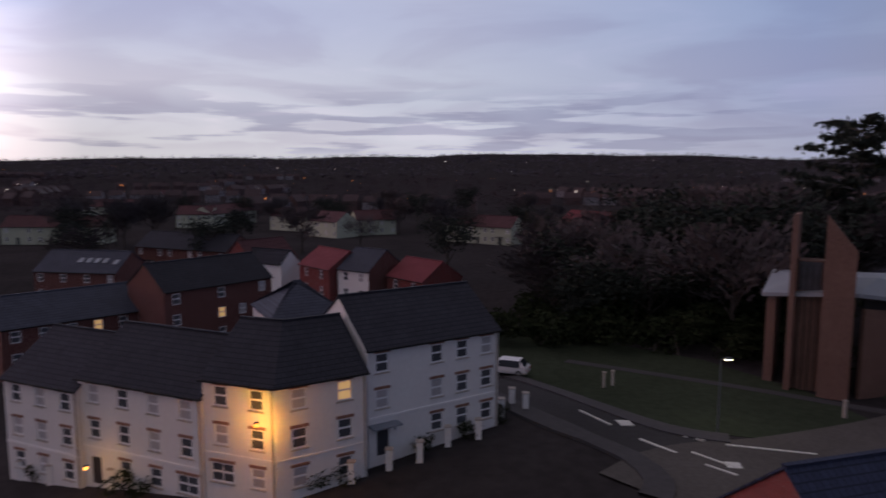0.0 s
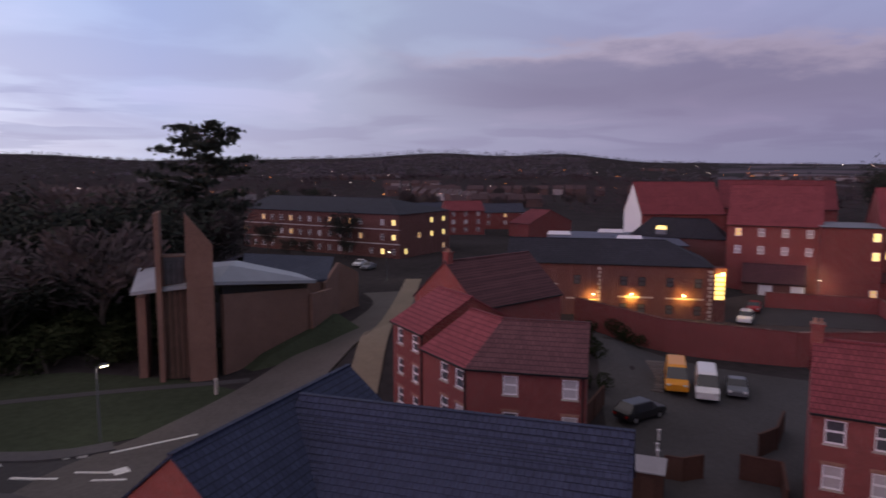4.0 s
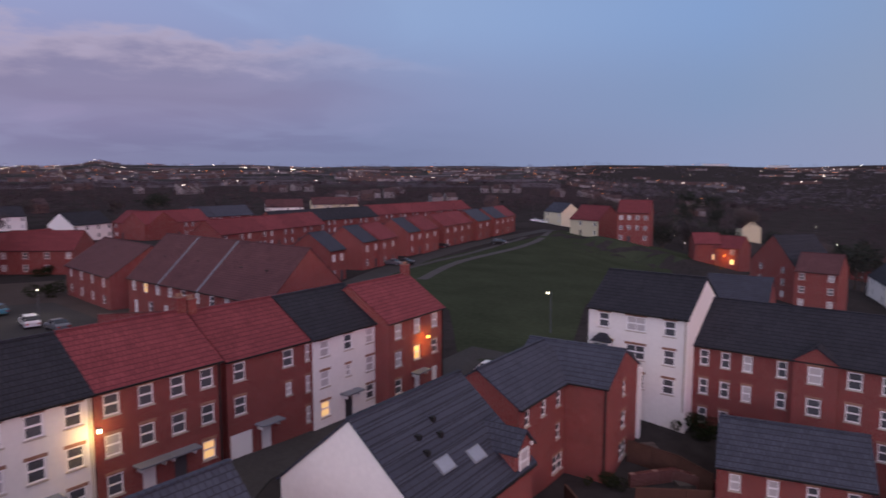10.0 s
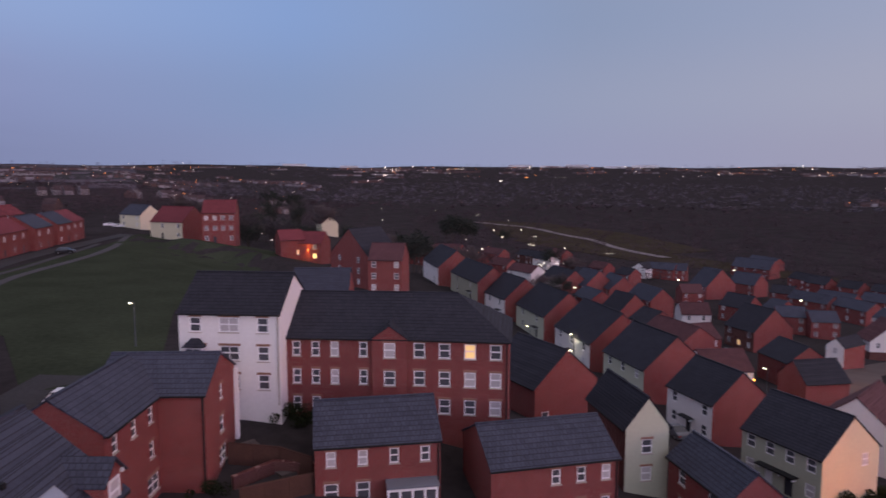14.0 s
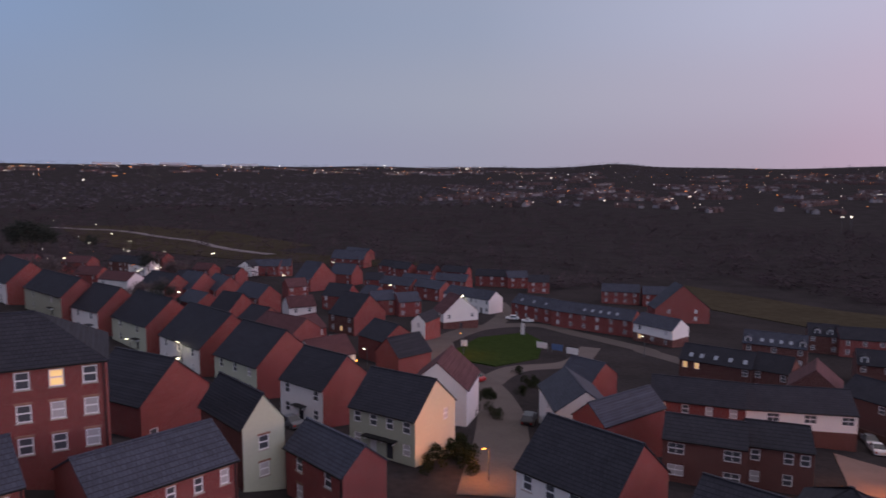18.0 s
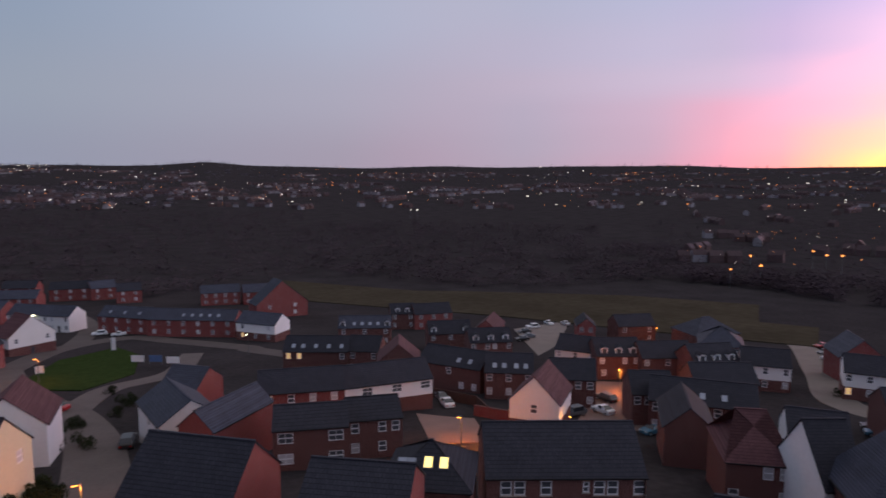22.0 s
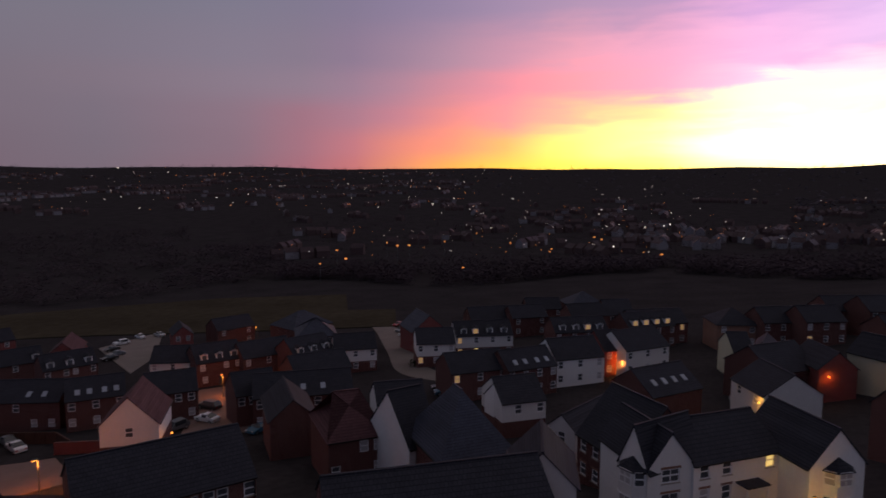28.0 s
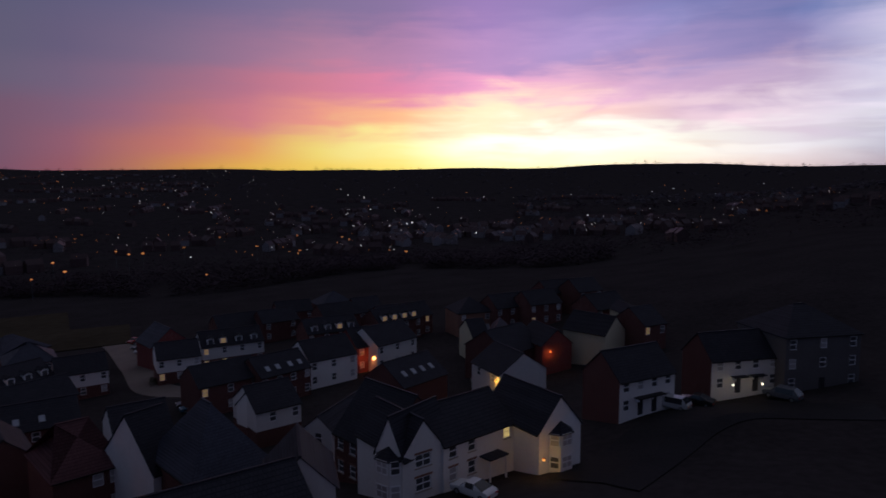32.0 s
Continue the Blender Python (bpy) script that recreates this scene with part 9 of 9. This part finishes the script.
def far_town():
    """Streets of small distant houses and their lamps across the valley and the plain."""
    rg = random.Random(9)
    parts = {"w": ([], []), "r": ([], []), "d": ([], [])}
    lamps = {"w": ([], []), "o": ([], [])}
    # zones: azimuths, distances, number of streets, share of pale houses
    zones = [(194, 262, 1000, 3000, 190, 0.2), (247, 279, 470, 740, 20, 0.05), (247, 279, 800, 1100, 24, 0.15), (262, 300, 540, 1300, 70, 0.1), (277, 300, 520, 780, 34, 0.7), (296, 330, 430, 1300, 48, 0.12), (-34, 40, 340, 1100, 13, 0.4), (40, 62, 330, 1200, 6, 0.15),
             (88, 150, 400, 1400, 34, 0.5), (88, 150, 1200, 2400, 30, 0.25), (84, 160, 1800, 3800, 80, 0.3), (150, 197, 2500, 3900, 60, 0.25), (60, 92, 520, 2000, 12, 0.25)]
    sp, lp = [], []
    for a0, a1, r0, r1, n, pale in zones:
        for _ in range(n):
            a, r = radians(rg.uniform(a0, a1)), r0 * (r1 / r0) ** rg.random()
            cx, cy = r * math.sin(a), r * math.cos(a)
            near = r < 1200 and a0 > 56
            q = rg.uniform(0, 3.1) if near else -a + rg.gauss(0, 0.5)
            c, s = math.cos(q), math.sin(q)
            m = rg.randint(1, 4) if near else rg.randint(4, 13)
            tone = pale if rg.random() < 0.7 else pale * 2.5
            for k in range(m):
                u = (k - m / 2) * rg.uniform(9.5, 12)
                sp.append((cx + c * u, cy + s * u, q, tone))
                if k % 4 == 0:
                    lp.append((cx + c * u + s * 9, cy + s * u - c * 9))
    for a0, a1, r0, r1, n in [(195, 268, 1000, 3600, 420), (258, 312, 500, 1800, 190), (-34, 40, 400, 2400, 50), (40, 66, 350, 1500, 60), (70, 148, 700, 4200, 300), (150, 197, 2300, 4300, 150), (140, 170, 260, 420, 20), (296, 328, 420, 1400, 36)]:
        for _ in range(n):
            a, r = radians(rg.uniform(a0, a1)), r0 * (r1 / r0) ** rg.random()
            lp.append((r * math.sin(a), r * math.cos(a)))
    P = np.array([(p[0], p[1]) for p in sp])
    zs = land_np(P[:, 0], P[:, 1])
    for (x, y, q, tone), z in zip(sp, zs):
        w, d, h = rg.uniform(6.5, 10), rg.uniform(6, 8), rg.uniform(4, 5.2)
        c, s = math.cos(q), math.sin(q)
        v, f = parts["w" if rg.random() < tone else "r"]
        i = len(v)
        for ax, ay, az_ in ((-w / 2, -d / 2, -2), (w / 2, -d / 2, -2), (w / 2, d / 2, -2), (-w / 2, d / 2, -2), (-w / 2, -d / 2, h), (w / 2, -d / 2, h), (w / 2, d / 2, h), (-w / 2, d / 2, h), (-w / 2, 0, h + 3), (w / 2, 0, h + 3)):
            v.append((x + c * ax - s * ay, y + s * ax + c * ay, z + az_))
        f += [(i, i + 1, i + 5, i + 4), (i + 1, i + 2, i + 6, i + 9, i + 5), (i + 2, i + 3, i + 7, i + 6), (i + 3, i, i + 4, i + 8, i + 7)]
        v, f = parts["d"]
        j = len(v)
        for ax, ay, az_ in ((-w / 2, -d / 2 - .3, h), (w / 2, -d / 2 - .3, h), (w / 2, 0, h + 3.2), (-w / 2, 0, h + 3.2), (-w / 2, d / 2 + .3, h), (w / 2, d / 2 + .3, h)):
            v.append((x + c * ax - s * ay, y + s * ax + c * ay, z + az_))
        f += [(j, j + 1, j + 2, j + 3), (j + 3, j + 2, j + 5, j + 4)]
    # pale walls far below the near white: haze's low contrast in the colour
    tagged(mesh_ob("distant_houses", *parts["w"], [mat("haze_dimmed_render", (0.27, 0.25, 0.27), amount=0.3, coarse=0.02)]), "distant pale houses across the valley", "houses", kind="stuff")
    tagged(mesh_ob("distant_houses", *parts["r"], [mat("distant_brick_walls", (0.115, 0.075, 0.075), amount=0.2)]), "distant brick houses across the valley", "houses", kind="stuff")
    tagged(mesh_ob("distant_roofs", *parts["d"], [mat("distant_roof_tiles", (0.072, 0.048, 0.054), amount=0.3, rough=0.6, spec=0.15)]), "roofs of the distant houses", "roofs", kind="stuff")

    def bulb(x, y, z, s, tone):
        v, f = lamps[tone]
        i = len(v)
        for d in ((1, 0, 0), (-1, 0, 0), (0, 1, 0), (0, -1, 0), (0, 0, .8), (0, 0, -.8)):
            v.append((x + d[0] * s, y + d[1] * s, z + d[2] * s))
        f.extend([(i, i + 2, i + 4), (i + 2, i + 1, i + 4), (i + 1, i + 3, i + 4), (i + 3, i, i + 4), (i + 2, i, i + 5), (i + 1, i + 2, i + 5), (i + 3, i + 1, i + 5), (i, i + 3, i + 5)])

    P = np.array(lp)
    zs = land_np(P[:, 0], P[:, 1])
    for (x, y), z in zip(lp, zs):
        r = math.hypot(x, y)
        bulb(x, y, z + rg.uniform(5, 8), (0.18 + 0.00042 * r) * (0.25 + 0.32 * min(rg.expovariate(1.0), 3.5)), "o" if rg.random() < 0.55 else "w")
    masts = []
    # the brighter lamps along the road on the other side of the valley
    for x, y, z in ((-333.9, -120.9, -25.0), (-397.1, -132.8, -25.0), (-357.8, -114.5, -25.0), (-431.0, -102.3, -25.0), (-434.3, -95.1, -25.0), (-448.9, -114.0, -25.0), (-463.4, -76.1, -25.0), (-462.5, -30.2, -25.0), (-429.1, -2.0, -25.0), (-499.7, 33.5, -25.0), (-518.8, 29.5, -25.0), (-408.5, 62.1, -25.0), (-332.5, -45.1, -25.0), (-412.8, -3.0, -25.0)):
        bulb(x, y, z, rg.uniform(0.55, 0.9), "o")
        masts.append((x, y, z))
    # small lamps and lit windows of the same streets
    for k in range(64):
        a, r = radians(rg.uniform(249, 279)), rg.uniform(430, 740)
        x, y = r * math.sin(a), r * math.cos(a)
        bulb(x, y, lz(x, y) + rg.uniform(2.5, 6), rg.uniform(0.16, 0.42), "o" if k % 3 else "w")
    for x, y, z in ((-317.1, 230.6, -30.0), (-297.8, 223.5, -30.0), (-291.4, 225.8, -30.0), (-316.4, 224.0, -30.0), (-738.9, 119.9, -30.0), (-755.2, 132.3, -30.0), (-722.6, 111.0, -30.0), (-533.0, -551.9, -20.0), (-539.3, -547.4, -20.0)):
        bulb(x, y, z, 0.8, "w")
        masts.append((x, y, z))
    v, f = [], []
    for x, y, z in masts:
        box(v, f, x - 0.09, y - 0.09, lz(x, y) - 0.5, x + 0.09, y + 0.09, z)
    tagged(mesh_ob("distant_lamp_posts", v, f, [POST]), "tall lamp posts across the valley", "lamp posts", kind="stuff")
    # long sheds with lit fronts on the plain
    for _ in range(18):
        a, r = rg.uniform(86, 172), rg.uniform(1900, 3300)
        x, y = r * math.sin(radians(a)), r * math.cos(radians(a))
        z = lz(x, y)
        w = rg.uniform(2, 7)
        c, s = math.cos(radians(-a)), math.sin(radians(-a))
        v, f = lamps["w" if rg.random() < 0.7 else "o"]
        i = len(v)
        for q, h in ((-w, 3), (w, 3), (w, 4.1), (-w, 4.1)):
            v.append((x + c * q, y + s * q, z + h))
        f.append((i, i + 1, i + 2, i + 3))
    FW = mat("distant_white_lamps", (1, 0.9, 0.75), emit=7, emit_rgb=(1, 0.84, 0.68), amount=0)
    FO = mat("distant_orange_lamps", (1, 0.6, 0.25), emit=3.2, emit_rgb=(1, 0.27, 0.05), amount=0)
    tagged(mesh_ob("distant_lamps", *lamps["w"], [FW]), "white lamps of the distant town", "lights", kind="stuff")
    tagged(mesh_ob("distant_lamps", *lamps["o"], [FO]), "orange lamps of the distant town", "lights", kind="stuff")


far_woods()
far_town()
patch("meadow", "pale rough meadow along the river edge", [(-184.1, -269.1), (-236.9, -206.9), (-276.9, -146.0), (-289.2, -92.5), (-236.2, -75.1), (-195.5, -144.2), (-167.1, -235.6)], MEADOW, 0.3, "meadow", 8.0)
patch("meadow", "pale rough meadow along the river edge", [(-199.0, -303.7), (-235.4, -175.1), (-244.9, -59.0), (-206.2, -49.6), (-193.9, -144.5), (-169.6, -259.6)], MEADOW, 0.35, "meadow", 8.0)
patch("meadow", "pale rough ground beside the woods", [(132.7, -637.5), (20.7, -513.9), (-82.5, -418.5), (-76.6, -388.5), (33.0, -444.8), (129.5, -535.1)], MEADOW, 0.3, "meadow", 8.0)

patch("meadow", "rough brown grassland along the valley track", [(225.0, -760.0), (146.3, -760.0), (48.1, -669.9), (-21.5, -542.6), (9.3, -500.8), (52.9, -494.2), (104.6, -544.4), (154.2, -577.4)], MEADOW, 0.4, "meadow", 14.0)
ribbon("pavement", "pale gravel track winding along the valley edge", [(224.8, -740.0), (188.4, -712.0), (162.4, -700.4), (135.7, -671.2), (101.3, -619.3), (73.6, -584.8), (46.8, -526.0), (26.3, -494.2), (8.7, -473.7)], 7.0, mat("pale_gravel", (0.22, 0.20, 0.21), grain=1, amount=0.3, spec=0), 0.6, "path")


def warehouse(azd, r, w, h):
    x, y = polar(azd, r)
    top = new("warehouse")
    top.matrix_basis = pose(x, y, lz(x, y), 0, 0, -azd)
    tagged(top, "large pale industrial shed on the far plain", "warehouse", "far sheds")
    bar("shed_wall", top, mat("pale_cladding", (0.62, 0.62, 0.68), amount=0.1), -w / 2, -40, -8, w / 2, 40, h)
    v, f = [], []
    slab(v, f, [(-w / 2 - 1, -41, h + 0.1), (w / 2 + 1, -41, h + 0.1), (w / 2 + 1, 0, h + 4), (-w / 2 - 1, 0, h + 4)], 0.5)
    slab(v, f, [(w / 2 + 1, 41, h + 0.1), (-w / 2 - 1, 41, h + 0.1), (-w / 2 - 1, 0, h + 4), (w / 2 + 1, 0, h + 4)], 0.5)
    mesh_ob("shed_roof", v, f, [mat("pale_shed_roof", (0.5, 0.5, 0.56), amount=0.1)], top, weld=True)


for azd, r, w, h in ((166.9, 4300, 150, 9), (169.4, 4200, 130, 9), (171.6, 4500, 150, 16), (174.7, 4250, 140, 9), (177.0, 4350, 160, 11), (148.0, 4200, 140, 9), (152.5, 4300, 110, 9)):
    warehouse(azd, r, w, h)

# ---- tiles of the nearest roof ----


NEAR_ROOF = (15.81, 9.5, 5.2, 4.0, 0.25, 0.14)


def roof_tiles():
    """Interlocking tiles laid on the near slope of the closest house; the middle stretch singly, the rest joined."""
    ob = [o for o in bpy.data.objects if o.get("label", "").startswith("brick house with courses")][0]
    roof = [c for c in ob.children if c.name.startswith("roof")][0]
    w, d, e, h, o, lift = NEAR_ROOF
    k = h / (d / 2)
    sl = math.atan2(h, d / 2)
    length = math.hypot(d / 2 + o, h + o * k)
    tw, gauge = 0.36, 0.32
    nx, ny = int((w + 0.2) / tw), int(length / gauge)
    me = bpy.data.meshes.new("roof_tile")
    a, c = tw * 0.98, gauge * 1.12
    v = [(0, 0, 0.02), (a, 0, 0.02), (a, c, 0), (0, c, 0), (0, 0, 0.055), (a * 0.5, 0, 0.07), (a, 0, 0.055), (a, c, 0.02), (a * 0.5, c, 0.03), (0, c, 0.02)]
    f = [(0, 1, 6, 5, 4), (4, 5, 8, 9), (5, 6, 7, 8), (0, 4, 9, 3), (1, 2, 7, 6)]
    me.from_pydata(v, [], f)
    me.materials.append(SLATE_COOL)
    rest_v, rest_f = [], []
    rg = random.Random(3)
    for j in range(ny):
        for i in range(nx):
            x = -w / 2 - 0.1 + i * tw + (0.18 if j % 2 else 0)
            up = j * gauge
            m4 = Matrix.Translation((x, -o + up * math.cos(sl), e - o * k + lift + 0.035 + up * math.sin(sl))) @ Matrix.Rotation(sl + rg.gauss(0, 0.006), 4, "X")
            if 3 <= j < 13 and nx // 2 - 15 <= i < nx // 2 + 15:
                q = new("roof_tile", me)
                q.parent, q.matrix_local = roof, m4
            else:
                n = len(rest_v)
                rest_v.extend(tuple(m4 @ Vector(p)) for p in v)
                rest_f.extend(tuple(n + z for z in fc) for fc in f)
    r = mesh_ob("roof_tiling", rest_v, rest_f, [SLATE_COOL], roof)
    r["kind"] = "stuff"


roof_tiles()
